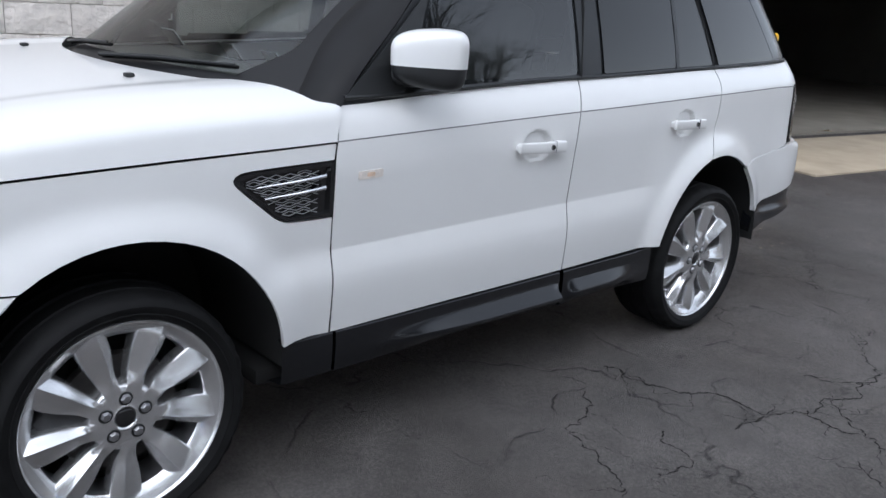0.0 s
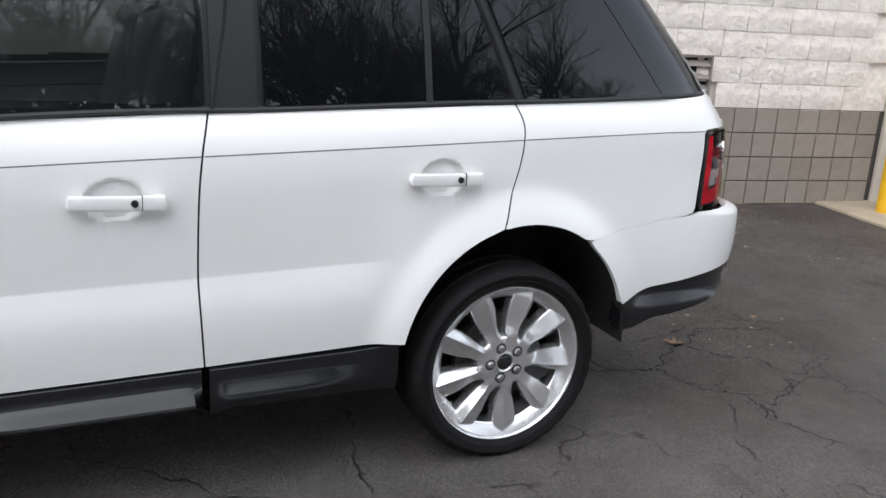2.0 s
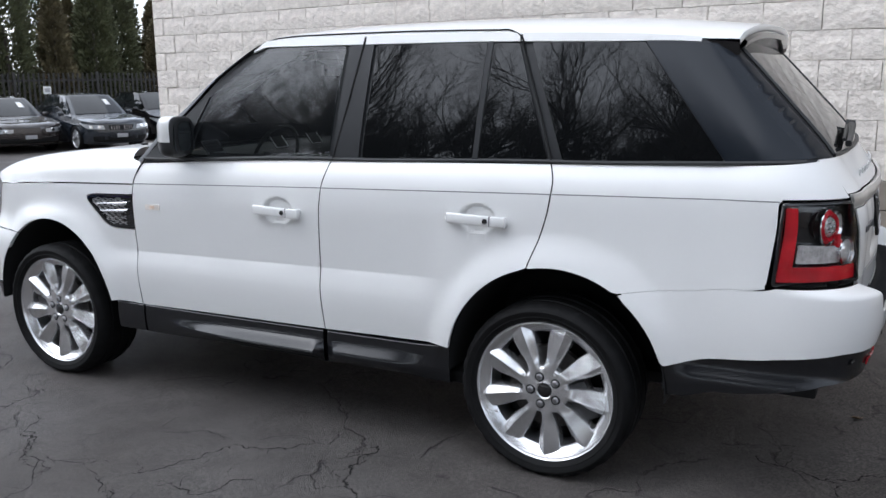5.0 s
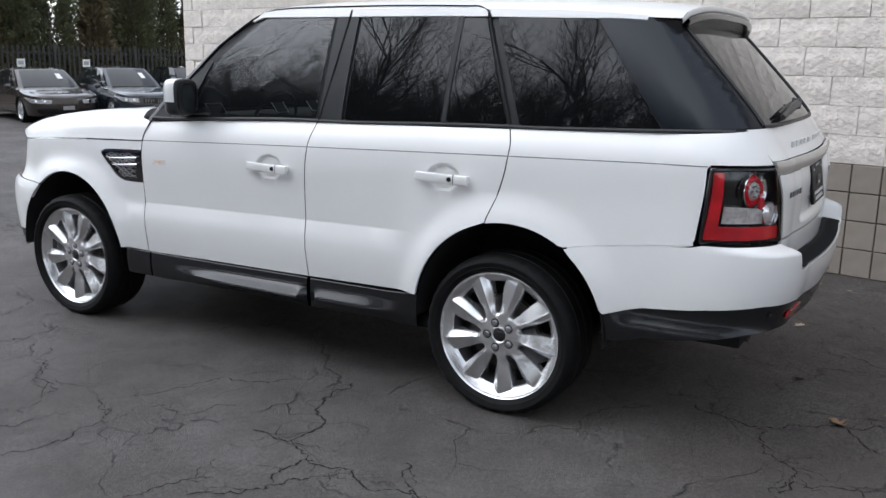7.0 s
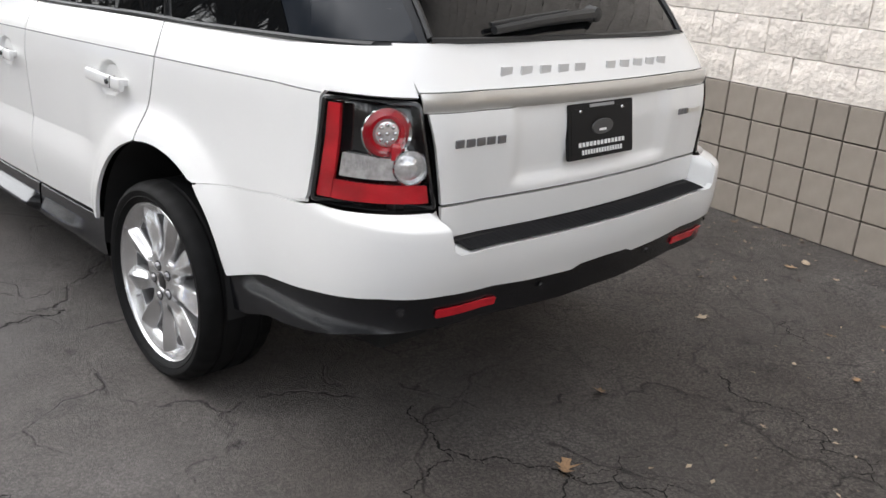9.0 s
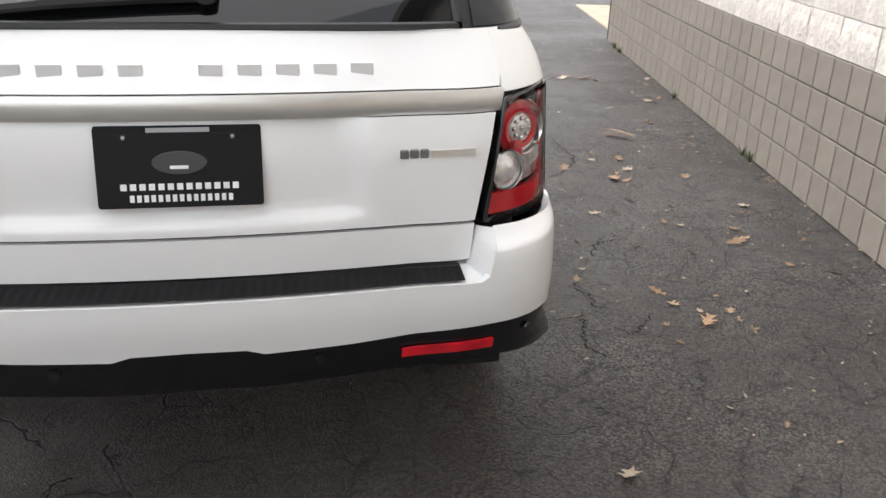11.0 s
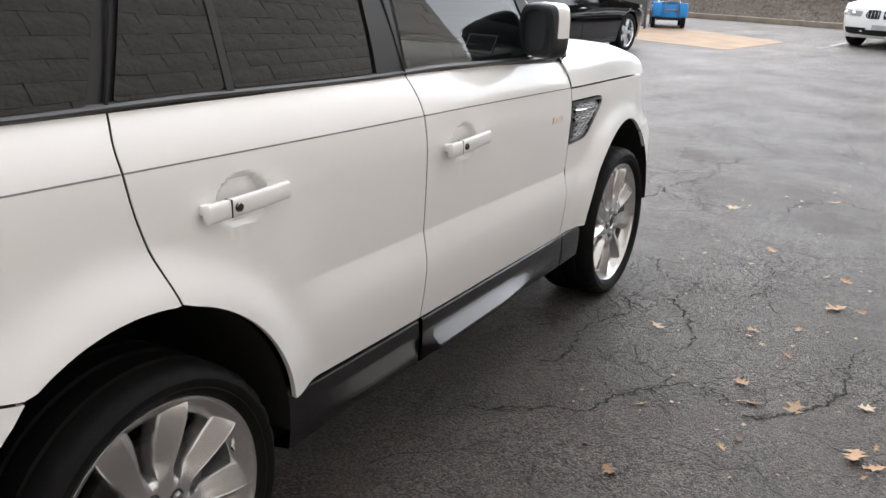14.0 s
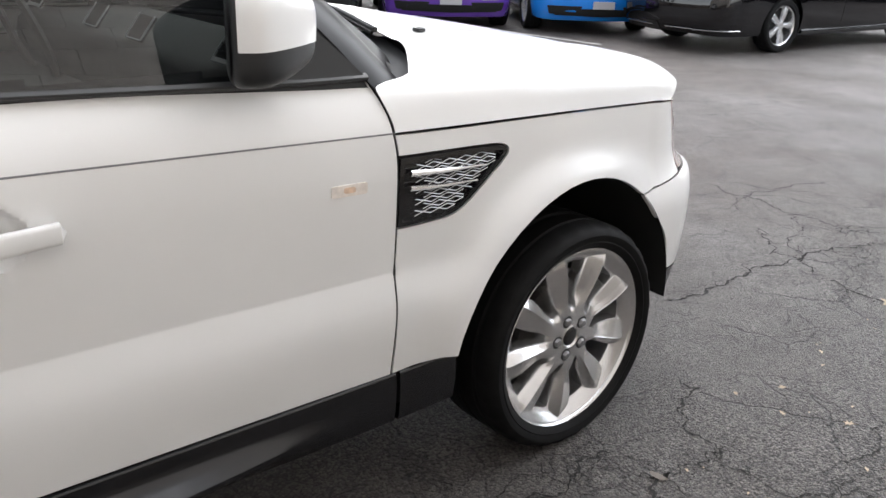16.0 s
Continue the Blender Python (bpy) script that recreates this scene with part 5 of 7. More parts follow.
part("spoiler_blade", net(blade, 18, 24), GLOSS_BLACK, suv, "gloss black lower spoiler blade")
for s in (-1, 1):
    over = [Vector(roof_skin((x + 0.1) / 2.1, 0.5 + s * 0.487)) for x in np.linspace(0.0, 1.14, 30)]
    pts = [Vector(cabin(s, 0.014)(x, z)) for x, z in ((-0.30, 1.535), (-0.18, 1.622), (-0.08, 1.683))] + over + [Vector(cabin(s, 0.016)(1.188, 1.700)), Vector(cabin(s, 0.014)(1.205, 1.672))]
    part("roof_joint", tube(spline(pts, 3), 0.0034, 6), VOID, suv)
    fin = net(lambda a, b: (lambda p, q: tuple(Vector(p) * (1 - b) + Vector(q) * b))((lambda r: (r[0], r[1], r[2] - 0.012 * a))(roof_skin(0.90 + 0.10 * a, 0.0 if s < 0 else 1.0)), (lambda r: (r[0] + 0.004 * a, r[1] * 0.98, r[2] - 0.085 * (1 - 0.35 * a)))(roof_skin(0.90 + 0.10 * a, 0.0 if s < 0 else 1.0))), 8, 3)
    part("spoiler_end", fin, GLOSS_BLACK, suv)


def back_glass(a, b):
    z = 1.268 + (1.690 - 1.268) * a
    k = (z - 1.21) / 0.48
    hw = cabin(1, 0.0)(tail_edge(z, 0.962), z)[1]
    y = hw * (2 * b - 1)
    c = 0.44 - 0.10 * k
    x = glass_tail(z) - 0.038 * c * abs(2 * b - 1) ** 4 + 0.022 * (1 - (2 * b - 1) ** 2)
    return (x, y, z)


part("rear_window", net(back_glass, 14, 24), PRIVACY, suv, "black tinted rear window")
ring = []
for t in np.linspace(0, 1, 30):
    ring.append(back_glass(0, t))
part("rear_window_seal", tube([(p[0] + 0.004, p[1], p[2] - 0.004) for p in ring], 0.009, 6), BLACK_PLASTIC, suv)
for b in (0.0, 1.0):
    part("rear_window_edge", tube([(lambda p: (p[0] + 0.002, p[1], p[2]))(back_glass(t, b)) for t in np.linspace(0, 1, 14)], 0.010, 6), BLACK_PLASTIC, suv)
wp = [(lambda p: Vector((p[0] + 0.030, p[1], p[2])))(back_glass(a, b)) for a, b in ((0.055, 0.17), (0.10, 0.32), (0.13, 0.46), (0.145, 0.56))]
wiper = part("rear_wiper", join(tube(wp, 0.012, 8, 1.7), tube([p + Vector((-0.016, 0, 0.014)) for p in wp[:3]], 0.007, 6)), BLACK_PLASTIC, suv, "black rear wiper arm")
part("wiper_pivot", moved(lathe([(0, 0.02), (0.022, 0.016), (0.028, -0.02)], 20), Matrix.Translation(wp[-1]) @ pose(0, 0, 0, 0, 0, -90)), BLACK_PLASTIC, wiper)

# screen, bonnet and nose
x_base = lambda y: -0.735 - 0.315 * (1 - (abs(y) / 0.86) ** 2.2)


def screen(a, b):
    s = 2 * b - 1
    base = Vector((x_base(0.83 * s), 0.83 * s, 1.163 + 0.018 * (1 - s * s)))
    top = Vector((-0.035 - 0.165 * (1 - s * s) - 0.085 * abs(s) ** 6, 0.70 * s, 1.686 + 0.038 * (1 - s * s) - 0.03 * abs(s) ** 6))
    p = base.lerp(top, a)
    bul = 0.03 * math.sin(math.pi * a)
    return (p.x - bul, p.y, p.z + bul * 0.7)


part("windscreen", net(screen, 12, 24), SCREEN_GLASS, suv, "clear windscreen").visible_shadow = False
pillar_x = curve_at([(1.10, -0.725), (1.15, -0.680), (1.252, -0.588), (1.397, -0.429), (1.545, -0.28), (1.664, -0.105), (1.70, -0.03)])


def screen_pillar(s):
    """The flush pillar between the windscreen's edge and the door."""
    def f(a, b):
        t = -0.05 + 1.05 * a
        p = Vector(screen(t, 0.5 + s * (0.452 + 0.030 * (1 - sstep(0.0, 0.40, a)))))
        z = 1.140 + 0.530 * a
        q = Vector(cabin(s, 0.010)(pillar_x(z) + slip(s, pillar_x(z)), z))
        bow = 0.020 * math.sin(math.pi * b) ** 0.8
        return tuple(p.lerp(q, b) + Vector((-0.8, s * 0.75, 0.35)) * bow)
    part("screen_pillar", net(f, 24, 10), PILLAR_SATIN, suv, "dark grey screen pillar", 80)
    edge = lambda a, b: (lambda p: (p[0] - 0.003, p[1], p[2] + 0.003))(screen(a, 0.5 + s * (0.488 - b * (0.058 + 0.07 * (1 - sstep(0.0, 0.24, a))))))
    part("screen_border", net(edge, 30, 8), SCREEN_BAND, suv, "blacked-out windscreen border")


both(screen_pillar)
low_border = net(lambda a, b: (lambda p: (p[0] - 0.003, p[1], p[2] + 0.003))(screen(-0.02 + 0.075 * a, 0.06 + 0.88 * b)), 4, 30)
part("screen_lower_border", low_border, SCREEN_BAND, suv)
cowl = net(lambda a, b: (lambda s: (x_base(0.86 * s) - 0.075 + 0.16 * a, 0.86 * s, 1.158 + 0.012 * (1 - s * s) - 0.018 * math.sin(math.pi * a)))(2 * b - 1), 5, 24, flip=True)
part("scuttle_panel", cowl, BLACK_PLASTIC, suv, "black scuttle panel")
hood_mid = curve_at([(-2.15, 1.00), (-2.05, 1.050), (-1.9, 1.098), (-1.6, 1.153), (-1.2, 1.193), (-0.7, 1.215)])


def bonnet(a, b):
    s = 2 * b - 1
    k = abs(s)
    sg = 1 if s >= 0 else -1
    yw = curve_at([(0, 0), (0.62, 0.66), (0.76, 0.80), (0.84, 0.858), (0.90, 0.884), (1.0, 0.902)])(k)
    xr = x_base(yw) - 0.030
    xr = xr + (-0.683 + slip(sg, -0.7) - 0.030 * sstep(0.86, 1.0, k) - xr) * sstep(0.815, 0.862, k)
    xf = -2.13 + 0.325 * k**3.2
    x = xr + (xf - xr) * a
    edge = feature_z(x) + 0.002
    w_edge = half_width(x, 1.09) + 0.003 if x > -1.7 else abs(skin(1)(-1.7 - CORNER / (math.pi / 2) * math.asin(min(1, ((-1.7 - x) / 0.42) ** 1.025)), 1.09)[1])
    y = sg * yw * w_edge / 0.902
    top = hood_mid(x) - 0.022 * (k / 0.78) ** 2 + 0.010 * (sstep(0.50, 0.62, k) - sstep(0.70, 0.84, k))
    drop = curve_at([(0, 0), (0.66, 0.0), (0.76, 0.07), (0.84, 0.22), (0.90, 0.46), (1.0, 1.0)])(k)
    z = top + (edge - top) * drop
    return (x, y, z)


bn = net(bonnet, 44, 140, flip=False)
part("bonnet", bn, PAINT, suv, "", 50)
for y in (-0.47, 0.47):
    part("washer_jet", box((0.026, 0.03, 0.012), (-1.14, y, 1.196), 0.004), BLACK_PLASTIC, suv)
for y0, y1 in ((-0.62, -0.05), (-0.02, 0.50)):
    pts = [(lambda p: Vector((p[0] - 0.028, p[1], p[2] + 0.022)))(screen(a, b)) for a, b in ((0.02, (y1 / 0.83 + 1) / 2), (0.055, ((y0 + y1) / 1.66 + 1) / 2), (0.075, (y0 / 0.83 + 1) / 2))]
    w = part("front_wiper", tube(pts, 0.008, 8, 0.6), BLACK_PLASTIC, suv, "black windscreen wiper")
    part("wiper_blade", tube([p + Vector((0.012, 0, -0.008)) for p in pts], 0.006, 6), RUBBER, w)


HEAD_LENS = mat("headlamp_lens", (0.52, 0.42, 0.40), 0.10, coat=0.8, noise_amt=0.3, noise_scale=25)


def nose(s):
    f = skin(s)
    lamp = rounded(Q([(-1.866, 0.985), (-1.866, 0.770), (-2.32, 0.766), (-2.40, 0.93), (-2.2, 0.968)]), 0.02)
    h = part("headlight", panel(lamp, f, 0.04, gap=0.001, depth=0.03), HEAD_LENS, suv, "clear headlamp with a reddish edge")
    for k, u in enumerate((-2.03, -2.22)):
        p = f(u, zeta_of(-1.7, 0.885))
        glow_disc(p, (-1, s * 0.5, 0), [(0.058, -0.006), (0.05, 0.002), (0, 0.004)], CHROME, "lamp_bowl", h)
    pts = Q([(-1.626, 0.745), (-1.74, 0.751), (-1.848, 0.761), (-1.868, 0.764), (-1.95, 0.765), (-2.32, 0.760), (-2.46, 0.79), (-2.75, 0.79), (-2.75, 0.40), (-2.3, 0.40), (-1.9, 0.44), (-1.80, 0.455)])
    pts += Q([p for p in arch_line(0, 0.455, 0.5, 40) if p[0] < -1.628 and 0.455 < p[1] < 0.742])
    b = part("front_bumper", panel(pts, f, 0.022, gap=0.001, depth=0.012), PAINT, suv)
    low = Q([(-1.795, 0.452), (-1.9, 0.436), (-2.3, 0.396), (-2.75, 0.396), (-2.75, 0.27), (-2.3, 0.28), (-1.9, 0.33), (-1.80, 0.36)])
    part("front_cladding", panel(low, f, 0.04, depth=0.04), CLADDING, b, "black chin trim")
    gr = Q([(-2.41, 0.80), (-2.43, 0.94), (-2.75, 0.95), (-2.75, 0.80)])
    part("grille", panel(gr, f, 0.03, depth=0.02), GLOSS_BLACK, suv, "black slatted grille")
    for k in range(3):
        part("grille_bar", tube([(lambda p: (p[0] - 0.01, p[1], p[2]))(f(u, zeta_of(-1.7, 0.83 + 0.045 * k))) for u in np.linspace(-2.42, -2.75, 8)], 0.008, 6), ALLOY_DARK, suv)
    intake = Q([(-2.25, 0.60), (-2.25, 0.68), (-2.72, 0.69), (-2.72, 0.48), (-2.35, 0.48)])
    part("lower_intake", panel(intake, lambda u, z: (f(u, z)[0] - 0.004, f(u, z)[1], f(u, z)[2]), 0.04, gap=0, depth=0.006), VOID, b)


both(nose)


MIRROR_X, MIRROR_Y, MIRROR_TURN = {-1: -0.392, 1: -0.340}, 0.983, {-1: 13, 1: 26}
MIRROR = mat("dimming_mirror_glass", (0.030, 0.034, 0.036), 0.03, spec=0.7)


def mirror(s):
    base = Matrix.Translation((MIRROR_X[s], s * MIRROR_Y, 1.287)) @ pose(0, 0, 0, 0, 0, -s * MIRROR_TURN[s])

    def shell(a, b, z0, z1, grow):
        ang = 2 * math.pi * a
        t = z0 + (z1 - z0) * math.sin(math.pi / 2 * b) if z1 == 1 else z1 + (z0 - z1) * math.sin(math.pi / 2 * (1 - b))
        k = (t + 1) / 2
        r = (1 - abs(t) ** 4.6) ** (1 / 4.6) * grow
        ca, sa = math.cos(ang), math.sin(ang)
        q = lambda v, e: (1 if v > 0 else -1) * abs(v) ** e
        dy = 0.108 * q(sa, 0.66) * r * (0.93 + 0.07 * k)
        dx = 0.044 * q(ca, 0.60) * r * (1.0 if ca > 0 else 2.3 - 1.45 * s * dy / 0.108)
        slim = 1 - 0.14 * max(0.0, -s * dy / 0.13) ** 1.4
        low = 1 - (0.36 if t < -0.22 else 0.12) * max(0.0, -dx / 0.150) ** 1.6
        return (dx, dy, -0.018 + 0.092 * (t + 0.22) * slim * low)

    def made(z0, z1, grow, n):
        bm = net(lambda a, b: shell(a, b, z0, z1, grow), 44, n, wrap=True)
        bmesh.ops.remove_doubles(bm, verts=bm.verts[:], dist=1e-4)
        bmesh.ops.recalc_face_normals(bm, faces=bm.faces[:])
        return bm

    def cut(bm, x, keep_front):
        bmesh.ops.bisect_plane(bm, geom=bm.verts[:] + bm.edges[:] + bm.faces[:], dist=1e-5, plane_co=(x, 0, 0), plane_no=(1, 0, 0), clear_outer=keep_front, clear_inner=not keep_front)
        return bm
    m = part("door_mirror", moved(cut(made(-0.22, 1, 1.0, 12), 0.022, True), base), PAINT, suv, "white door mirror with black base")
    part("mirror_surround", moved(cut(cut(made(-0.22, 1, 0.99, 12), 0.018, False), 0.041, True), base), BLACK_PLASTIC, m)
    part("mirror_base", moved(cut(made(-1, -0.21, 0.985, 10), 0.041, True), base), BLACK_PLASTIC, m)
    glass = net(lambda a, b: (0.036, 0.090 * (1 if math.cos(2 * math.pi * a) > 0 else -1) * abs(math.cos(2 * math.pi * a)) ** 0.55 * b, 0.078 * (1 if math.sin(2 * math.pi * a) > 0 else -1) * abs(math.sin(2 * math.pi * a)) ** 0.55 * b), 40, 4, wrap=True)
    part("mirror_glass", moved(glass, base), MIRROR, m)
    root = Vector((-0.505, s * 0.845, 1.236))
    tip = base @ Vector((-0.02, -s * 0.06, -0.052))
    part("mirror_arm", tube([tip, tip.lerp(root, 0.5) + Vector((0, 0, -0.006)), root], 0.036, 16), BLACK_PLASTIC, m)


both(mirror)

# wheels
def spoke_mesh():
    """One blade of the rim, along +z: a broad hollowed face, a sharp ridge, and a narrow facet that falls away beyond it."""
    prof = [(1.05, -0.062), (1.0, -0.024), (0.93, -0.0195), (0.62, -0.0150), (0.25, -0.0098), (-0.10, -0.0042), (-0.30, -0.0012), (-0.345, 0.0), (-0.40, -0.0025), (-0.93, -0.0215), (-1.0, -0.0265), (-1.05, -0.062)]

    def f(a, b):
        r = 0.062 + 0.215 * a
        w = 0.0200 + 0.0225 * sstep(0.0, 0.75, a) + 0.003 * a
        face = 0.1035 + 0.0085 * sstep(0.05, 0.9, a) + 0.004 * math.sin(math.pi * a) - 0.007 * sstep(0.86, 1.0, a)
        k = b * (len(prof) - 1)
        i = min(int(k), len(prof) - 2)
        g = k - i
        t, d = prof[i][0] * (1 - g) + prof[i + 1][0] * g, prof[i][1] * (1 - g) + prof[i + 1][1] * g
        deep = sstep(0.10, 0.34, a) if abs(t) <= 1.0 else 0.25 + 0.75 * sstep(0.0, 0.3, a)
        return (t * w + 0.004 - 0.010 * a, face + d * deep, r)
    bm = net(f, 18, 33)
    bmesh.ops.recalc_face_normals(bm, faces=bm.faces[:])
    return bm


RIM = [(0.264, -0.115), (0.250, -0.10), (0.232, 0.0), (0.232, 0.066), (0.2345, 0.082), (0.240, 0.090), (0.258, 0.1035), (0.2710, 0.1125), (0.2735, 0.1120), (0.2755, 0.1180), (0.280, 0.1215), (0.283, 0.118), (0.284, 0.108)]


def tyre_bm(r=0.353, rim=0.280, half=0.1375, n=96):
    prof = [(rim - 0.004, half * 0.76), (rim + 0.005, half * 0.90), (rim + 0.018, half * 0.955), (rim + 0.021, half * 0.975), (rim + 0.024, half * 0.965), (r - 0.038, half), (r - 0.030, half * 1.01), (r - 0.026, half * 0.995), (r - 0.016, half * 0.955), (r - 0.007, half * 0.86), (r - 0.002, half * 0.74), (r, half * 0.55), (r - 0.007, half * 0.52), (r - 0.007, half * 0.47), (r, half * 0.44), (r, half * 0.08), (r - 0.007, half * 0.05)]
    prof = prof + [(a, -b) for a, b in prof[::-1]]
    bm = lathe(prof, n)
    bm.verts.ensure_lookup_table()
    for i, v in enumerate(bm.verts):
        rr = math.hypot(v.co.x, v.co.z)
        if rr > r - 0.018 and abs(v.co.y) > half * 0.7 and (i % n) % 3 == 0:
            k = (rr - 0.005) / rr
            v.co.x *= k
            v.co.z *= k
    return bm


# alloy darkened inside the barrel: the shade behind the spokes, put into colour
BARREL = mat("shaded_barrel", (0.34, 0.34, 0.345), 0.36, metal=0.85, noise_amt=0.15, noise_scale=14)
CALIPER = mat("dull_caliper", (0.05, 0.05, 0.052), 0.6, noise_amt=0.2, noise_scale=30)
NUT_STEEL = mat("nut_steel", (0.30, 0.30, 0.31), 0.3, metal=0.8)
M_RIM = tag_mesh("rim", lathe(RIM[4:], 64), ALLOY)
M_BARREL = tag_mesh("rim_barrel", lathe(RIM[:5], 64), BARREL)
M_TYRE = tag_mesh("tyre", tyre_bm(), RUBBER)
M_SPOKE = tag_mesh("spoke", spoke_mesh(), ALLOY, 30)
M_HUB = tag_mesh("hub", lathe([(0.026, 0.098), (0.030, 0.104), (0.034, 0.106), (0.038, 0.1035), (0.060, 0.1045), (0.080, 0.1035), (0.092, 0.099), (0.098, 0.088), (0.100, 0.05)], 48), ALLOY, 50)
M_POCKET = tag_mesh("nut_pocket", lathe([(0.0, 0.0008), (0.0185, 0.0008), (0.0195, 0.0)], 20), BLACK_PLASTIC)
M_NUT = tag_mesh("wheel_nut", lathe([(0, 0.0100), (0.0095, 0.0088), (0.0140, 0.0045), (0.0148, 0)], 6), NUT_STEEL)
M_CAP = tag_mesh("centre_cap", lathe([(0, 0.1065), (0.020, 0.106), (0.0265, 0.103), (0.028, 0.098)], 32), GLOSS_BLACK)
M_DISC = tag_mesh("brake_disc", lathe([(0.075, 0.036), (0.08, 0.05), (0.165, 0.05), (0.168, 0.042), (0.168, 0.026)], 48), STEEL)
# black disc that paints the darkness deep behind the spokes
M_BACK = tag_mesh("shade_disc", lathe([(0.0, -0.02), (0.235, -0.02), (0.240, 0.0)], 40), VOID)
M_VALVE = tag_mesh("valve", tube([(0, 0.085, 0.243), (0, 0.108, 0.232)], 0.0045, 8), CHROME)
M_CALIPER = tag_mesh("brake_caliper", moved(box((0.10, 0.07, 0.16), (0, 0, 0), 0.02), Matrix.Translation((0.135, 0.035, 0.05)) @ pose(0, 0, 0, 0, 20, 0)), CALIPER)


def child(name, me, parent, m=None, label=""):
    ob = new(name, me)
    ob.parent = parent
    if m is not None:
        ob.matrix_basis = m
    if label:
        ob["label"] = label
    return ob


def wheel(x, s, turn, valve, parent):
    m = Matrix.Translation((x, s * TRACK, HUB_Z)) @ (pose(0, 0, 0, 0, 0, 0) if s > 0 else pose(0, 0, 0, 0, 0, 180)) @ pose(0, 0, 0, 0, turn, 0)
    w = child("wheel", M_RIM, parent, m, "silver nine-spoke alloy wheel")
    child("rim_barrel", M_BARREL, w)
    child("tyre", M_TYRE, w, label="black rubber tyre")
    for k in range(9):
        child("spoke", M_SPOKE, w, pose(0, 0, 0, 0, 40 * k, 0))
    child("hub", M_HUB, w)
    for k in range(5):
        child("wheel_nut", M_NUT, w, pose(0, 0, 0, 0, 72 * k - 22, 0) @ Matrix.Translation((0, 0.1045, 0.057)))
        child("nut_pocket", M_POCKET, w, pose(0, 0, 0, 0, 72 * k - 22, 0) @ Matrix.Translation((0, 0.1042, 0.057)))
    child("centre_cap", M_CAP, w, label="black centre cap")
    child("brake_disc", M_DISC, w, label="grey steel brake disc")
    child("brake_caliper", M_CALIPER, w)
    child("shade_disc", M_BACK, w)
    child("valve", M_VALVE, w, pose(0, 0, 0, 0, valve, 0))
    return w


wheel(-WB, -1, 20, 236, suv)
wheel(WB, -1, 186, 295, suv)
wheel(-WB, 1, 258, 237, suv)
wheel(WB, 1, 184, 100, suv)

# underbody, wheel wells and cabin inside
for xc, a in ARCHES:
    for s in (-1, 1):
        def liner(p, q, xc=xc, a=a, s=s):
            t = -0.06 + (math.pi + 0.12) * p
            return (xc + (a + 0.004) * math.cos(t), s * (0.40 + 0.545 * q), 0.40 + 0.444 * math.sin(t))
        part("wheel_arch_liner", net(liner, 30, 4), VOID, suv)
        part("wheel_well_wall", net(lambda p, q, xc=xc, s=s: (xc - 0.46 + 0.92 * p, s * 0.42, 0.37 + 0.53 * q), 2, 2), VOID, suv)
# the last pan is added out of view, to deepen the shade below
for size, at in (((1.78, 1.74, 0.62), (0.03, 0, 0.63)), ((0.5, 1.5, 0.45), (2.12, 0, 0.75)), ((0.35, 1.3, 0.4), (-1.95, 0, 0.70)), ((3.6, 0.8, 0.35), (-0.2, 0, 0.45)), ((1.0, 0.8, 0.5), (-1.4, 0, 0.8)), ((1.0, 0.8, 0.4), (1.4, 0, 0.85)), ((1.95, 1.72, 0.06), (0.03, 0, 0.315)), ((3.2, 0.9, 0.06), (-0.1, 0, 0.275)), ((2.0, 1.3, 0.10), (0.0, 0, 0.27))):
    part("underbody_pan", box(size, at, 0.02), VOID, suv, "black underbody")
# trays added to keep light off the ground under the car
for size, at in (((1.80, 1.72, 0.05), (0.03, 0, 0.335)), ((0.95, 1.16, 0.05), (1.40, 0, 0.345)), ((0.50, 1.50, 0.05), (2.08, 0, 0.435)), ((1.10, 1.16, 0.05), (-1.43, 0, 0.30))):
    part("undertray", box(size, at, 0.01), VOID, suv, "black undertray, added to block light")
for s in (-1, 1):
    part("flank_backing", box((0.75, 0.02, 0.32), (1.62, s * 0.80, 1.02)), VOID, suv)
# silencer and axle boxes added as light blockers under the tail
part("silencer_light_block", join(box((0.30, 0.86, 0.11), (1.98, 0, 0.395), 0.05, 3), box((0.30, 1.2, 0.12), (1.52, 0, 0.30), 0.05, 2), box((0.12, 1.45, 0.12), (1.375, 0, 0.33), 0.05, 2)), VOID, suv, "dark silencer and rear axle boxes, added to block light")
for s in (-1, 1):
    part("exhaust_tip", tube([(2.15, s * 0.55, 0.435), (2.33, s * 0.57, 0.425)], 0.034, 16), STEEL, suv, "steel exhaust tip")
part("cabin_floor", box((3.0, 1.66, 0.04), (0.55, 0, 1.0)), INTERIOR, suv)
part("dashboard", box((0.45, 1.60, 0.20), (-0.62, 0, 1.07), 0.06, 3), INTERIOR, suv, "dark dashboard")
VENT_SILVER = mat("silver_plastic", (0.78, 0.79, 0.79), 0.35, metal=0.1)
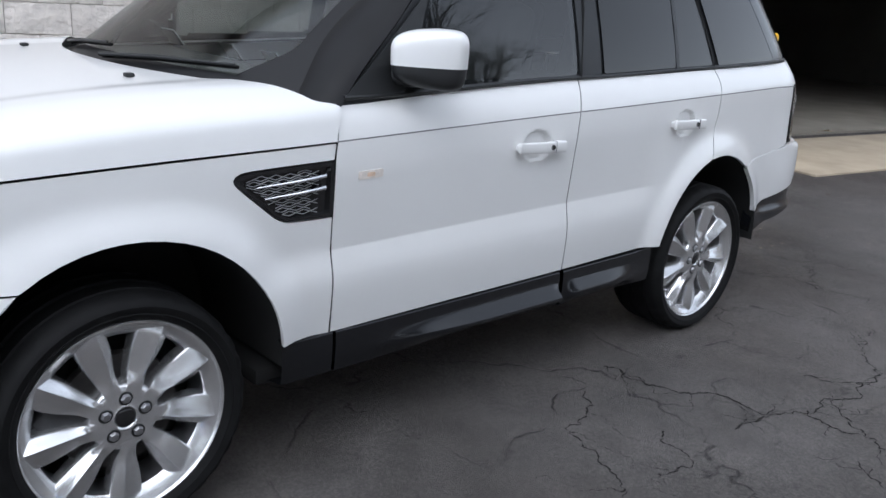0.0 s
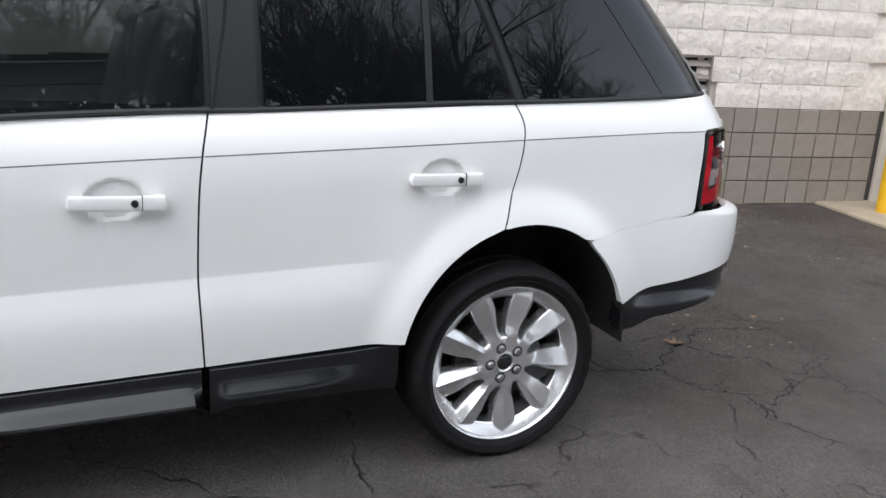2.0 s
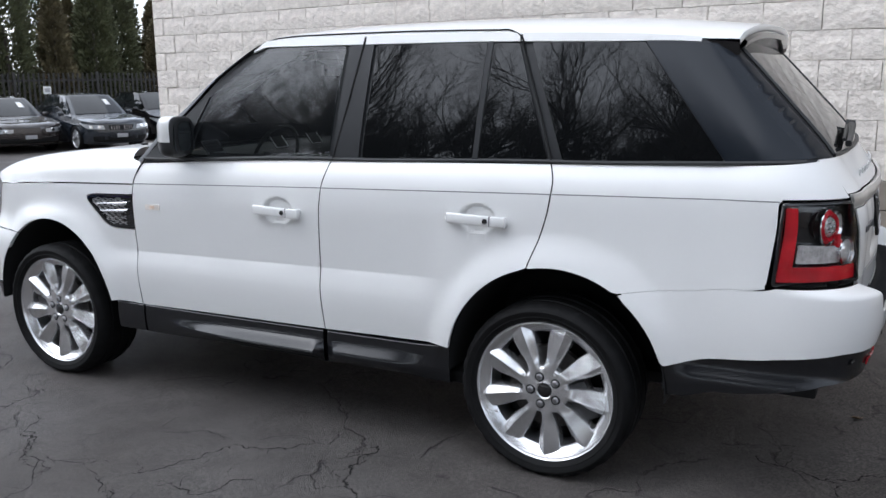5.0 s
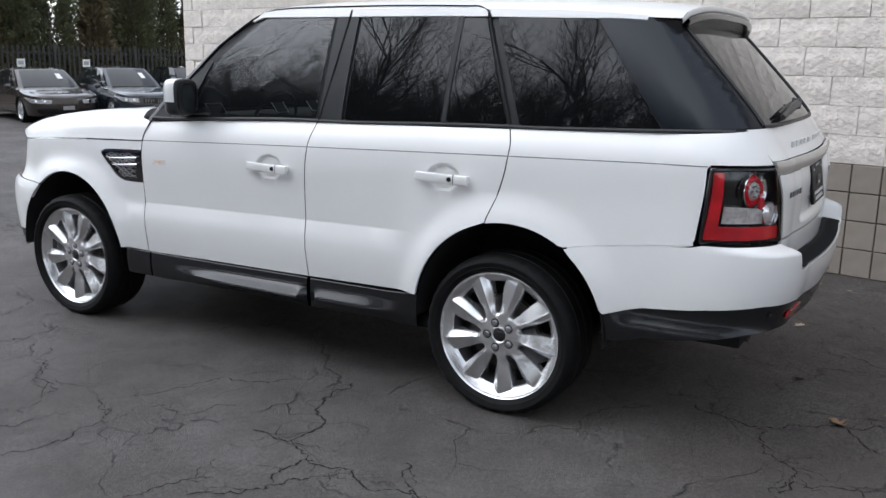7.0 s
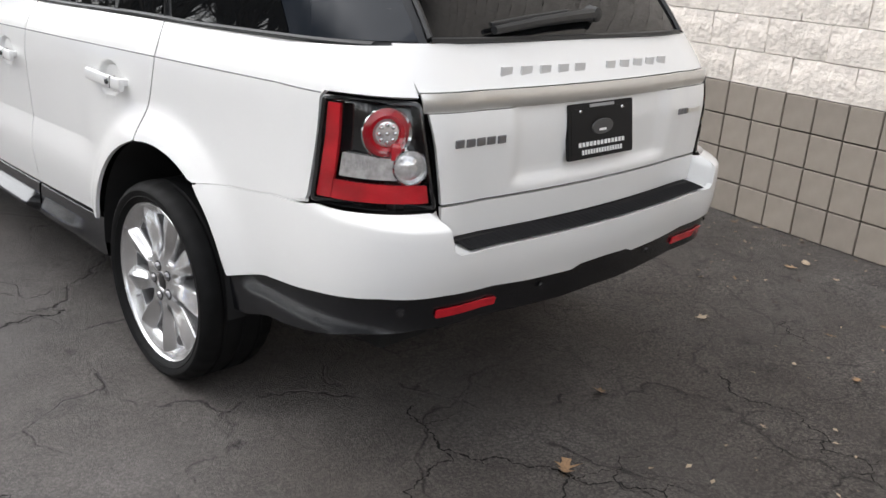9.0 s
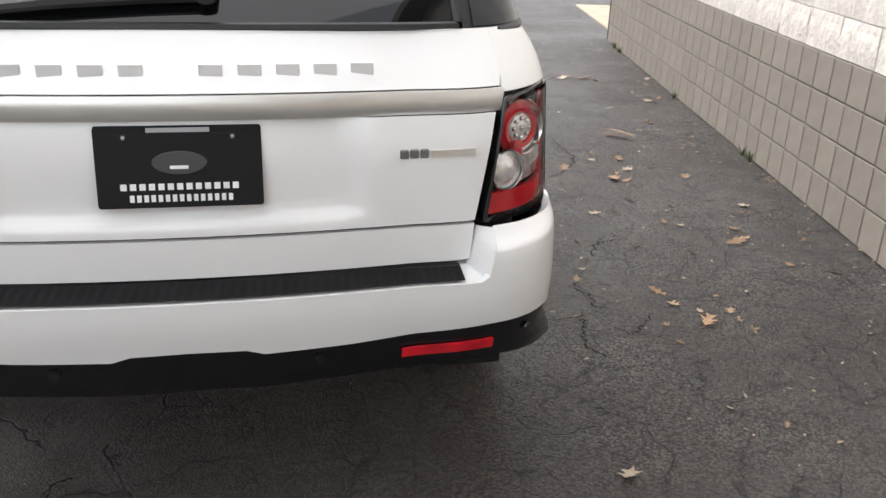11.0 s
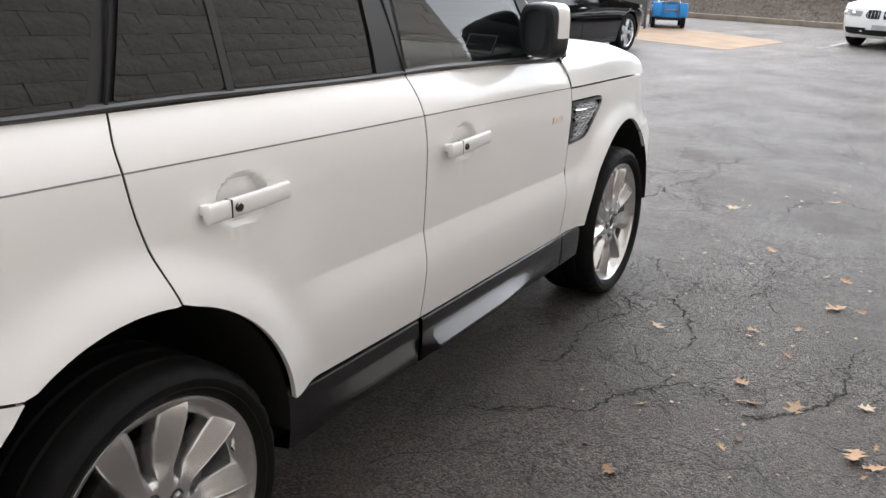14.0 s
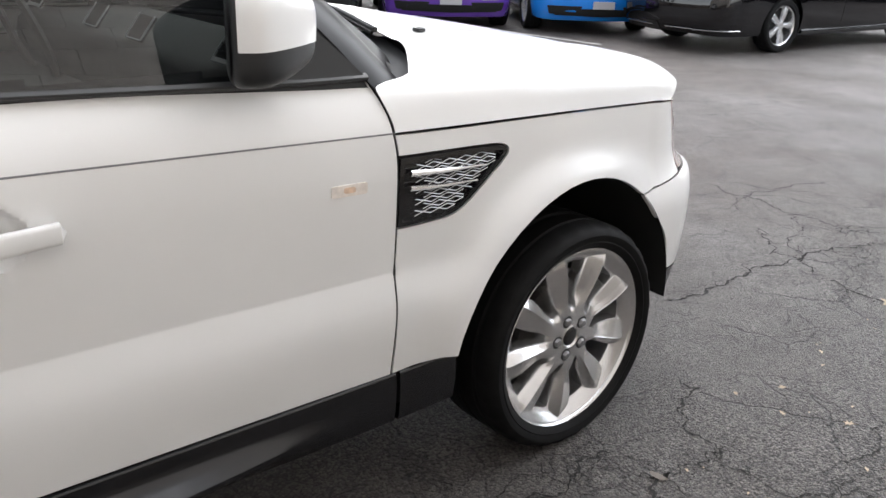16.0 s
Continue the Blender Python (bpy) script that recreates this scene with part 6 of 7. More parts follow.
for s in (-1, 1):
    lean = Matrix.Translation((-0.462, s * 0.675, 1.215)) @ pose(0, 0, 0, 0, -38, 0)
    dv = part("dash_vent", moved(box((0.006, 0.118, 0.078), (-0.006, 0, 0), 0.002, 1), lean), INTERIOR, suv, "dark dash vent with a silver frame")
    for dy, dz, w, h in ((0, 0.038, 0.120, 0.004), (0, -0.035, 0.120, 0.012), (-0.058, 0, 0.004, 0.072), (0.058, 0, 0.004, 0.072)):
        part("vent_surround", moved(box((0.004, w, h), (0, dy, dz), 0.001, 1), lean), VENT_SILVER, dv, "satin silver vent surround")
    for k in range(3):
        part("vent_blade", moved(box((0.006, 0.104, 0.003), (0, 0, -0.012 + 0.017 * k)), lean), BLACK_PLASTIC, dv)
    lean = Matrix.Translation((-0.462, s * 0.160, 1.205)) @ pose(0, 0, 0, 0, -38, 0)
    cv = part("centre_vent", moved(box((0.006, 0.10, 0.075), (-0.006, 0, 0), 0.002, 1), lean), INTERIOR, suv, "dark centre vent with silver side bars")
    for dy in (-0.050, 0.050):
        part("vent_bar", moved(box((0.004, 0.005, 0.072), (0, dy, 0), 0.001, 1), lean), VENT_SILVER, cv, "satin silver bar")
    part("vent_foot", moved(box((0.004, 0.10, 0.004), (0, 0, -0.036), 0.001, 1), lean), VENT_SILVER, cv, "satin silver bar")
part("headliner", net(lambda a, b: (lambda p: (p[0] * 0.98 + 0.02, p[1] * 0.96, p[2] - 0.035))(roof_skin(0.03 + 0.90 * a, b)), 8, 8), INTERIOR, suv)
for s in (-1, 1):
    for x in (0.15, 1.05):
        seat = part("car_seat", moved(box((0.16, 0.52, 0.62), (0, 0, 0), 0.06, 3), Matrix.Translation((x + 0.16, s * 0.38, 1.16)) @ pose(0, 0, 0, 0, 14, 0)), SEAT, suv, "dark leather seat")
        part("headrest", moved(box((0.10, 0.26, 0.17), (0, 0, 0), 0.04, 3), Matrix.Translation((x + 0.255, s * 0.38, 1.50)) @ pose(0, 0, 0, 0, 10, 0)), SEAT, seat)
part("steering_wheel", moved(lathe([(0.175, 0.012), (0.188, 0.0), (0.175, -0.012), (0.165, 0.0), (0.175, 0.012)], 32), Matrix.Translation((-0.32, -0.38, 1.14)) @ pose(0, 0, 0, 0, 0, 90) @ pose(0, 0, 0, 20, 0, 0)), INTERIOR, suv)
part("interior_mirror", box((0.02, 0.22, 0.06), (-0.20, 0, 1.58), 0.01), GLOSS_BLACK, suv)

# ---- the yard beyond: parked cars, kerb, bank, fence, trees ----
M_TYRE_S = tag_mesh("tyre", tyre_bm(0.335, 0.245, 0.115, 48), RUBBER)


def simple_rim(n, w0, w1):
    bms = [lathe([(0.235, -0.10), (0.222, 0.0), (0.232, 0.085), (0.244, 0.098), (0.249, 0.092)], 40), lathe([(0, 0.088), (0.03, 0.09), (0.055, 0.084), (0.06, 0.05)], 20)]
    for k in range(n):
        def f(a, b):
            r = 0.045 + 0.19 * a
            w = w0 + (w1 - w0) * a
            t = -1 + 2 * b
            return (t * w, 0.080 + 0.008 * math.sin(math.pi * a) - 0.012 * t * t - (0.03 if abs(t) > 0.99 else 0), r)
        bms.append(moved(net(f, 5, 6), pose(0, 0, 0, 0, 360 / n * k, 0)))
    bm = join(*bms)
    bmesh.ops.recalc_face_normals(bm, faces=bm.faces[:])
    return bm


M_RIM5 = tag_mesh("rim", simple_rim(5, 0.030, 0.052), ALLOY)
M_RIM10 = tag_mesh("rim", simple_rim(10, 0.014, 0.020), ALLOY)
# black disc closing the rim, shade between the spokes put in as colour
M_RIM_BACK = tag_mesh("brake_disc", lathe([(0, 0.02), (0.16, 0.03), (0.225, 0.0)], 32), VOID)
PAINTS = {
    "black": mat("black_car_paint", (0.004, 0.004, 0.005), 0.05, spec=0.6),
    "brown": mat("dark_brown_car_paint", (0.030, 0.024, 0.022), 0.25, coat=1.0, noise_amt=0.03),
    "navy": mat("dark_blue_car_paint", (0.016, 0.021, 0.028), 0.25, coat=1.0, noise_amt=0.03),
    "white": mat("white_car_paint", (0.78, 0.78, 0.77), 0.3, coat=0.8, noise_amt=0.012, noise_scale=3),
    "grey": mat("dark_grey_car_paint", (0.022, 0.026, 0.026), 0.25, coat=1.0, noise_amt=0.03),
    "blue": mat("bright_blue_car_paint", (0.010, 0.190, 0.62), 0.25, coat=1.0, noise_amt=0.02),
    "purple": mat("purple_car_paint", (0.115, 0.040, 0.33), 0.25, coat=1.0, noise_amt=0.02),
}
CAR_GLASS = mat("car_glass", (0.010, 0.012, 0.013), 0.02, spec=0.6)
HEADLAMP = mat("headlamp_glass", (0.42, 0.43, 0.44), 0.12, metal=0.3, coat=0.9, noise_amt=0.3, noise_scale=20)


def parked_car(label, paint, at, heading, L=4.9, W=1.86, H=1.45, wheelbase=2.9, front_over=0.9, belt=0.92, hood=0.78, cowl=0.20, roof_f=0.36, roof_r=0.66, tail=0.86, trunk=0.98, rim=None, grille="slim", sign=False, boxy=0.0):
    """A parked car: nose along its own +x. cowl, roof and tail places are shares of the length from the nose."""
    m = Matrix.Translation((*at, yard_fall(*at))) @ pose(0, 0, 0, 0, 0, math.degrees(math.atan2(heading[1], heading[0])))
    car = thing("parked_car", label, "car", m, "cars parked in the yard")
    col = PAINTS[paint]
    half, xs = L / 2, L / 2 - 0.55
    fx, rx = half - front_over, half - front_over - wheelbase
    px = lambda share: half - L * share
    top = curve_at([(-half - 0.7, trunk - 0.10), (-half, trunk - 0.02), (px(tail), trunk), (px(0.62), belt + 0.02), (px(cowl) - 0.25, belt), (px(cowl) + 0.1, belt - 0.02), (half - 0.45, hood), (half + 0.1, hood - 0.08), (half + 0.8, hood - 0.12)])
    bulge = curve_at([(0.15, -0.07), (0.30, -0.03), (0.55, 0.0), (0.75, 0.0), (0.90, -0.035), (1.05, -0.08)])
    ends = curve_at([(0.15, -0.16), (0.35, -0.01), (0.55, 0.0), (0.72, -0.03), (0.85, -0.09), (1.1, -0.14)])

    def wide(x, z):
        return W / 2 * (1 - 0.055 * (abs(x) / half) ** 3) + bulge(z) + 0.018 * max(math.exp(-(((x - c) / 0.42) ** 2) - ((z - 0.62) / 0.2) ** 2) for c in (fx, rx))

    def sk(side, push=0.0):
        def f(u, z):
            sg, a = (1 if u >= 0 else -1), abs(u)
            if a <= xs:
                return (u, side * (wide(u, z) + push), z)
            w, xe = wide(xs, z) + push, half + ends(z) + push
            t = (a - xs) / 0.6
            if t <= 1:
                q = math.pi / 2 * t
                return (sg * (xs + (xe - xs) * math.sin(q) ** 0.8), side * (0.42 + (w - 0.42) * max(0, math.cos(q)) ** 0.8), z)
            y = max(0, 0.42 - (a - xs - 0.6))
            return (sg * (xe + 0.07 * (1 - (y / 0.42) ** 2)), side * y, z)
        return f
    um = xs + 0.6 + 0.42
    R = 0.375
    for s in (-1, 1):
        o = [(u, top(u if abs(u) < half else u)) for u in np.linspace(um, -um, 50)]
        o += [(-um, 0.24), (-xs - 0.3, 0.22)]
        for c in (rx, fx):
            o += [(c - R * math.cos(t), 0.33 + R * math.sin(t)) for t in np.linspace(-0.30, math.pi + 0.30, 18)]
        o += [(xs + 0.3, 0.20), (um, 0.20)]
        part("body_side", panel(o, sk(s), 0.11, gap=0, depth=0.05), col, car)
        for c in (rx, fx):
            part("wheel_arch_liner", net(lambda p, q, c=c, s=s: (c + R * 1.01 * math.cos(math.pi * (-0.1 + 1.2 * p)), s * (W / 2 - 0.05 - 0.4 * q), 0.33 + R * 1.01 * math.sin(math.pi * (-0.1 + 1.2 * p))), 16, 2), VOID, car)
            w = child("wheel", rim or M_RIM5, car, Matrix.Translation((c, s * (W / 2 - 0.125), 0.333)) @ pose(0, 0, 0, 0, random.Random(label).uniform(0, 60), 0 if s > 0 else 180), "silver alloy wheel")
            child("tyre", M_TYRE_S, w)
            child("brake_disc", M_RIM_BACK, w)
    deck = net(lambda a, b: (lambda u: (lambda p, q: (p[0] * (1 - b) + q[0] * b, p[1] * (1 - b) + q[1] * b, p[2] + 0.05 * (1 - (2 * b - 1) ** 4) * sstep(0, 0.08, a) * sstep(0, 0.08, 1 - a)))(sk(-1)(u, top(u)), sk(1)(u, top(u))))(um - 2 * um * a), 40, 14)
    part("bonnet_and_boot", deck, col, car)
    part("underbody", box((L - 0.7, W - 0.5, 0.35), (0, 0, 0.42), 0.03), VOID, car)
    # cabin
    zt = H
    wb, wt = W / 2 - 0.075, W / 2 - 0.26 + 0.1 * boxy
    base = [(px(cowl) - 0.0, wb * 0.94), (px(cowl) - 0.45, wb), (px(0.66), wb), (px(tail), wb * 0.86)]
    roof = [(px(roof_f), wt * 0.95), (px(roof_f) - 0.3, wt), (px(roof_r) + 0.2, wt), (px(roof_r), wt * 0.9)]
    zbs = [belt - 0.03, belt, belt + 0.01, trunk - 0.02]
    zts = [zt - 0.03, zt, zt - 0.005, zt - 0.06]

    def flank(s, push=0.0):
        def f(a, b):
            k = min(a * 3, 2.9999)
            i, g = int(k), k - int(k)
            lo = Vector((base[i][0], s * base[i][1], zbs[i])).lerp(Vector((base[i + 1][0], s * base[i + 1][1], zbs[i + 1])), g)
            hi = Vector((roof[i][0], s * roof[i][1], zts[i])).lerp(Vector((roof[i + 1][0], s * roof[i + 1][1], zts[i + 1])), g)
            p = lo.lerp(hi, b)
            return (p.x, p.y + s * (0.035 * math.sin(math.pi * b) + push), p.z)
        return f

    def across(front, push=0.0):
        def f(a, b):
            i = 0 if front else 3
            t = 2 * b - 1
            sgn = 1 if front else -1
            lo = Vector((base[i][0] + sgn * 0.16 * (1 - t * t), t * base[i][1], zbs[i]))
            hi = Vector((roof[i][0] + sgn * 0.08 * (1 - t * t), t * roof[i][1], zts[i] + 0.02 * (1 - t * t)))
            p = lo.lerp(hi, a)
            return (p.x + sgn * push, p.y, p.z + 0.03 * math.sin(math.pi * a) + push)
        return f
    shell = [net(flank(s), 18, 6, flip=s > 0) for s in (-1, 1)] + [net(across(True), 6, 12, flip=False), net(across(False), 6, 12, flip=True)]
    rfn = net(lambda a, b: (lambda p, q: (p[0] * (1 - b) + q[0] * b, p[1] * (1 - b) + q[1] * b, (p[2] + q[2]) / 2 + 0.035 * (1 - (2 * b - 1) ** 2)))(flank(-1)(a, 1.0), flank(1)(a, 1.0)), 18, 10)
    cb = join(*shell, rfn)
    bmesh.ops.remove_doubles(cb, verts=cb.verts[:], dist=0.002)
    bmesh.ops.recalc_face_normals(cb, faces=cb.faces[:])
    part("cabin", cb, col, car)
    sub = lambda f, a0, a1, b0, b1: (lambda a, b: f(a0 + (a1 - a0) * a, b0 + (b1 - b0) * b))
    part("windscreen", net(sub(across(True, 0.008), 0.10, 0.93, 0.07, 0.93), 6, 10), CAR_GLASS, car, "dark windscreen")
    part("rear_window", net(sub(across(False, 0.008), 0.12, 0.92, 0.09, 0.91), 6, 10, flip=True), CAR_GLASS, car)
    for s in (-1, 1):
        part("front_window", net(sub(flank(s, 0.008), 0.16, 0.47, 0.10, 0.90), 6, 5, flip=s > 0), CAR_GLASS, car)
        part("rear_side_window", net(sub(flank(s, 0.008), 0.50, 0.84, 0.10, 0.88), 6, 5, flip=s > 0), CAR_GLASS, car)
        part("door_mirror", box((0.10, 0.17, 0.11), (px(cowl) - 0.30, s * (W / 2 + 0.06), belt + 0.05), 0.03, 3), col, car)
        part("door_handle", box((0.20, 0.02, 0.022), (px(0.5) - 0.1, s * (wide(0, 0.78) + 0.008), 0.80), 0.006), CHROME, car)
        part("door_joint", tube([sk(s, 0.001)(px(0.515), z) for z in (0.30, 0.5, 0.7, belt - 0.02)], 0.003, 5), VOID, car)
        part("sill", net(lambda a, b, s=s: (fx - 0.42 - (wheelbase - 0.84) * a, s * (wide(0, 0.25) + 0.012 * math.sin(math.pi * b)), 0.20 + 0.08 * b), 10, 4, flip=s < 0), GLOSS_BLACK, car)
        hl = rounded([(xs - 0.02, hood - 0.055), (xs + 0.25, hood - 0.09), (xs + 0.62, hood - 0.13), (xs + 0.60, hood - 0.23), (xs + 0.25, hood - 0.21)], 0.02)
        h = part("headlight", panel(hl, sk(s, 0.006), 0.06, gap=0, depth=0.012), HEADLAMP, car, "clear headlamp")
        for du in (0.33, 0.50):
            p = sk(s, 0.008)(xs + du, hood - 0.165)
            glow_disc(p, (1, s * 0.35, 0.1), [(0.05, 0.0), (0.045, 0.012), (0, 0.016)], CHROME, "lamp_bowl", h, "", 16)
        tl = rounded([(-xs + 0.10, 0.86), (-xs + 0.06, 0.76), (-xs - 0.55, 0.74), (-xs - 0.62, 0.84), (-xs - 0.3, 0.88)], 0.02)
        part("tail_light", panel(tl, sk(s, 0.006), 0.06, gap=0, depth=0.012), RED_LENS, car, "red tail lamp")
        fog = rounded([(xs + 0.34, 0.40), (xs + 0.36, 0.29), (xs + 0.66, 0.27), (xs + 0.74, 0.40)], 0.02)
        part("fog_lamp_bay", panel(fog, sk(s, 0.004), 0.06, gap=0, depth=0.008), VOID, car)
        if grille == "twin":
            gr = rounded([(xs + 0.73, hood - 0.09), (xs + 0.68, hood - 0.20), (xs + 0.74, hood - 0.26), (xs + 0.98, hood - 0.26), (xs + 0.99, hood - 0.09)], 0.03)
        elif grille == "tall":
            gr = [(xs + 0.66, hood - 0.08), (xs + 0.70, 0.30), (um, 0.30), (um, hood - 0.08)]
        else:
            gr = [(xs + 0.68, hood - 0.13), (xs + 0.70, hood - 0.25), (um, hood - 0.26), (um, hood - 0.12)]
        if grille != "none":
            gp = part("grille", panel(gr, sk(s, 0.007), 0.05, gap=0, depth=0.01), VOID, car, "dark grille")
            for k in range(4):
                u = xs + 0.74 + 0.07 * k
                part("grille_bar", tube([sk(s, 0.012)(u, z) for z in np.linspace(min(p[1] for p in gr) + 0.02, max(p[1] for p in gr) - 0.02, 3)], 0.006 if grille != "tall" else 0.003, 5), CHROME if grille != "tall" else ALLOY_DARK, gp)
        it = [(xs + 0.40, 0.36), (xs + 0.44, 0.27), (um, 0.26), (um, 0.37)]
        part("lower_intake", panel(it, sk(s, 0.005), 0.06, gap=0, depth=0.008), VOID, car, "black lower intake")
    part("front_plate", box((0.012, 0.30, 0.10), (half + 0.085, 0, 0.42), 0.003, 1), GREY_INK, car)
    part("rear_plate", box((0.012, 0.32, 0.15), (-half - 0.060, 0, 0.70), 0.003, 1), PAPER, car)
    part("rear_diffuser", panel([(-um + 0.3, 0.34), (-um, 0.34), (-um, 0.22), (-um + 0.3, 0.22)], sk(1, 0.006), 0.08, gap=0, depth=0.01), GLOSS_BLACK, car)
    for s in (-1, 1):
        part("bumper_trim", tube([sk(s, 0.006)(u, 0.29) for u in np.linspace(-xs - 0.05, -um + 0.1, 12)], 0.007, 6), CHROME if paint == "black" else BLACK_PLASTIC, car)
    if sign:
        part("window_sticker", net(sub(across(True, 0.014), 0.45, 0.72, 0.70, 0.80), 2, 2), PAPER, car, "white paper on the windscreen")
    return car


HEADING = (0.954, -0.300)
parked_car("white sedan with twin dark grilles, parked nose out", "white", (-19.45, 1.25), HEADING, 5.0, 1.9, 1.47, 3.0, 0.85, 0.95, 0.84, 0.27, 0.42, 0.70, 0.88, 1.02, M_RIM10, "twin")
parked_car("dark grey crossover with a tall framed grille", "grey", (-18.55, 3.35), HEADING, 4.65, 1.9, 1.65, 2.8, 0.88, 1.05, 0.95, 0.25, 0.38, 0.80, 0.97, 1.08, M_RIM10, "tall", boxy=0.6)
parked_car("black sedan parked nose out beside the crossover", "black", (-17.85, 5.95), HEADING, 4.8, 1.86, 1.46, grille="slim")
parked_car("dark brown low sports sedan parked nose out", "brown", (-20.25, 12.0), HEADING, 4.97, 1.93, 1.42, 2.92, 0.92, 0.90, 0.76, 0.26, 0.42, 0.68, 0.93, 0.96, M_RIM10, "none", sign=True)
parked_car("dark blue sedan with a chromed grille, parked nose out", "navy", (-18.5, 13.5), HEADING, 4.82, 1.82, 1.48, 2.85, 0.86, 0.93, 0.82, 0.26, 0.42, 0.69, 0.88, 1.0, M_RIM10, "slim", sign=True)
parked_car("black sedan at the end of the row", "black", (-19.8, 17.2), HEADING, 4.8, 1.85, 1.47)
parked_car("glossy black sedan with silver five-spoke wheels", "black", (-11.41, -4.28), (-0.993, 0.116), 4.94, 1.88, 1.42, 2.874, 0.87, 0.92, 0.80, 0.27, 0.43, 0.68, 0.90, 0.98, M_RIM5)
parked_car("bright blue hatchback parked nose out", "blue", (-10.30, -7.50), (0.55, 0.835), 4.39, 1.84, 1.47, 2.65, 0.92, 0.94, 0.84, 0.24, 0.40, 0.88, 0.985, 1.0, M_RIM10, "slim", boxy=0.4)
parked_car("purple low sports car parked nose out", "purple", (-8.72, -8.86), (0.55, 0.835), 4.5, 1.9, 1.25, 2.65, 0.95, 0.82, 0.66, 0.28, 0.46, 0.64, 0.90, 0.86, M_RIM5, "none")
parked_car("dark grey coupe parked nose out", "grey", (-6.95, -10.0), (0.55, 0.835), 4.6, 1.85, 1.40, grille="slim")
parked_car("dark sedan standing in the dim workshop", "grey", (8.3, 6.2), (-0.9, -0.43), 4.7, 1.8, 1.45)

# kerb, bank and fence along the far edge
K0, KD = Vector((-22.9, -1.0, 0)), Vector((0.300, 0.954, 0))
KN = Vector((-0.954, 0.300, 0))
EDGE = Matrix.Translation(K0) @ Matrix(((KD.x, KN.x, 0, 0), (KD.y, KN.y, 0, 0), (0, 0, 1, 0), (0, 0, 0, 1)))


def setback(q):
    """The yard widens behind the parked row."""
    return 4.4 * sstep(0.0, 9.4, q)


def edge_place(q, n, z):
    """A place along the yard's edge, turned along it, n behind the kerb."""
    a = math.degrees(math.atan2(setback(q + 0.5) - setback(q - 0.5), 1.0))
    p = EDGE @ Vector((q, n + setback(q), z))
    return Matrix.Translation((0, 0, yard_fall(p.x, p.y))) @ EDGE @ Matrix.Translation((q, n + setback(q), z)) @ pose(0, 0, 0, 0, 0, a)


def set_piece(name, bm, material, label, cat, m=EDGE, kind="structure"):
    ob = new(name, tag_mesh(name, bm, material))
    ob.matrix_world = m
    return tagged(ob, label, cat, kind=kind)


for k in range(24):
    b = thing("kerb_stone", "weathered concrete kerb length", "kerb", edge_place(-22 + 2.0 * k, 0.08, 0), "kerb along the yard")
    part("stone", box((1.99, 0.16, 0.30), (0, 0, 0.0), 0.02), KERB, b)


def bank(a, b):
    x, y = -34 + 70 * a, 0.16 + 4.2 * b
    y += setback(x)
    w = EDGE @ Vector((x, y, 0))
    return (x, y, 0.10 + 0.60 * b + 0.05 * noise.noise((x * 1.3, y * 2.1, 0)) + yard_fall(w.x, w.y))


set_piece("bank", net(bank, 140, 14), GRAVEL, "sloping bank of brown leaf litter and rock", "bank")
rocks = bmesh.new()
rr = random.Random(12)
for k in range(6500):
    x, q = rr.uniform(-18, 16), rr.random()
    c = Vector(bank((x + 34) / 70, q))
    r = rr.uniform(0.05, 0.12)
    vs = [rocks.verts.new(c + Vector((rr.uniform(0.6, 1.2) * dx, rr.uniform(0.6, 1.2) * dy, rr.uniform(0.5, 0.9) * dz)) * r) for dx, dy, dz in ((1, 0, 0), (-1, 0.2, 0), (0, 1, 0), (0.1, -1, 0), (0, 0, 1))]
    for i, j in ((0, 2), (2, 1), (1, 3), (3, 0)):
        rocks.faces.new((vs[i], vs[j], vs[4]))
set_piece("rocks", rocks, ROCK, "loose brown-grey rocks on the bank", "rocks", kind="stuff")

FENCE_M = mat("black_fence", (0.016, 0.014, 0.013), 0.6, noise_amt=0.3, noise_scale=3)
for seg in range(20):
    fx0 = -26 + 3.0 * seg
    f = thing("fence_panel", "black upright slat fence panel", "fence", edge_place(fx0, 3.6, 0.55), "fence behind the bank")
    part("post", box((0.10, 0.10, 1.7), (0, 0, 0.75), 0.008), FENCE_M, f)
    for z in (0.25, 1.30):
        part("rail", box((2.9, 0.04, 0.07), (1.5, 0, z)), FENCE_M, f)
    sl = None
    for k in range(16):
        if sl is None:
            sl = part("slat", box((0.075, 0.02, 1.55), (0, 0, 0.78), 0.003, 1), FENCE_M, f)
            sl.location = (0.14 + 0.177 * k, -0.03, 0)
            ME_SLAT = sl.data if seg == 0 else ME_SLAT
            sl.data = ME_SLAT
        else:
            child("slat", ME_SLAT, f, Matrix.Translation((0.14 + 0.177 * k, -0.03, 0)))
for q in (12.25, 14.8, 17.1):
    sg = thing("bay_sign", "small white bay sign on the fence", "sign", edge_place(q, 3.557, 1.50), "bay signs")
    part("plate", box((0.28, 0.012, 0.28), (0, 0, 0), 0.004, 1), PAPER, sg)
    part("print_bar", box((0.18, 0.004, 0.13), (0, -0.009, 0)), GREY_INK, sg)

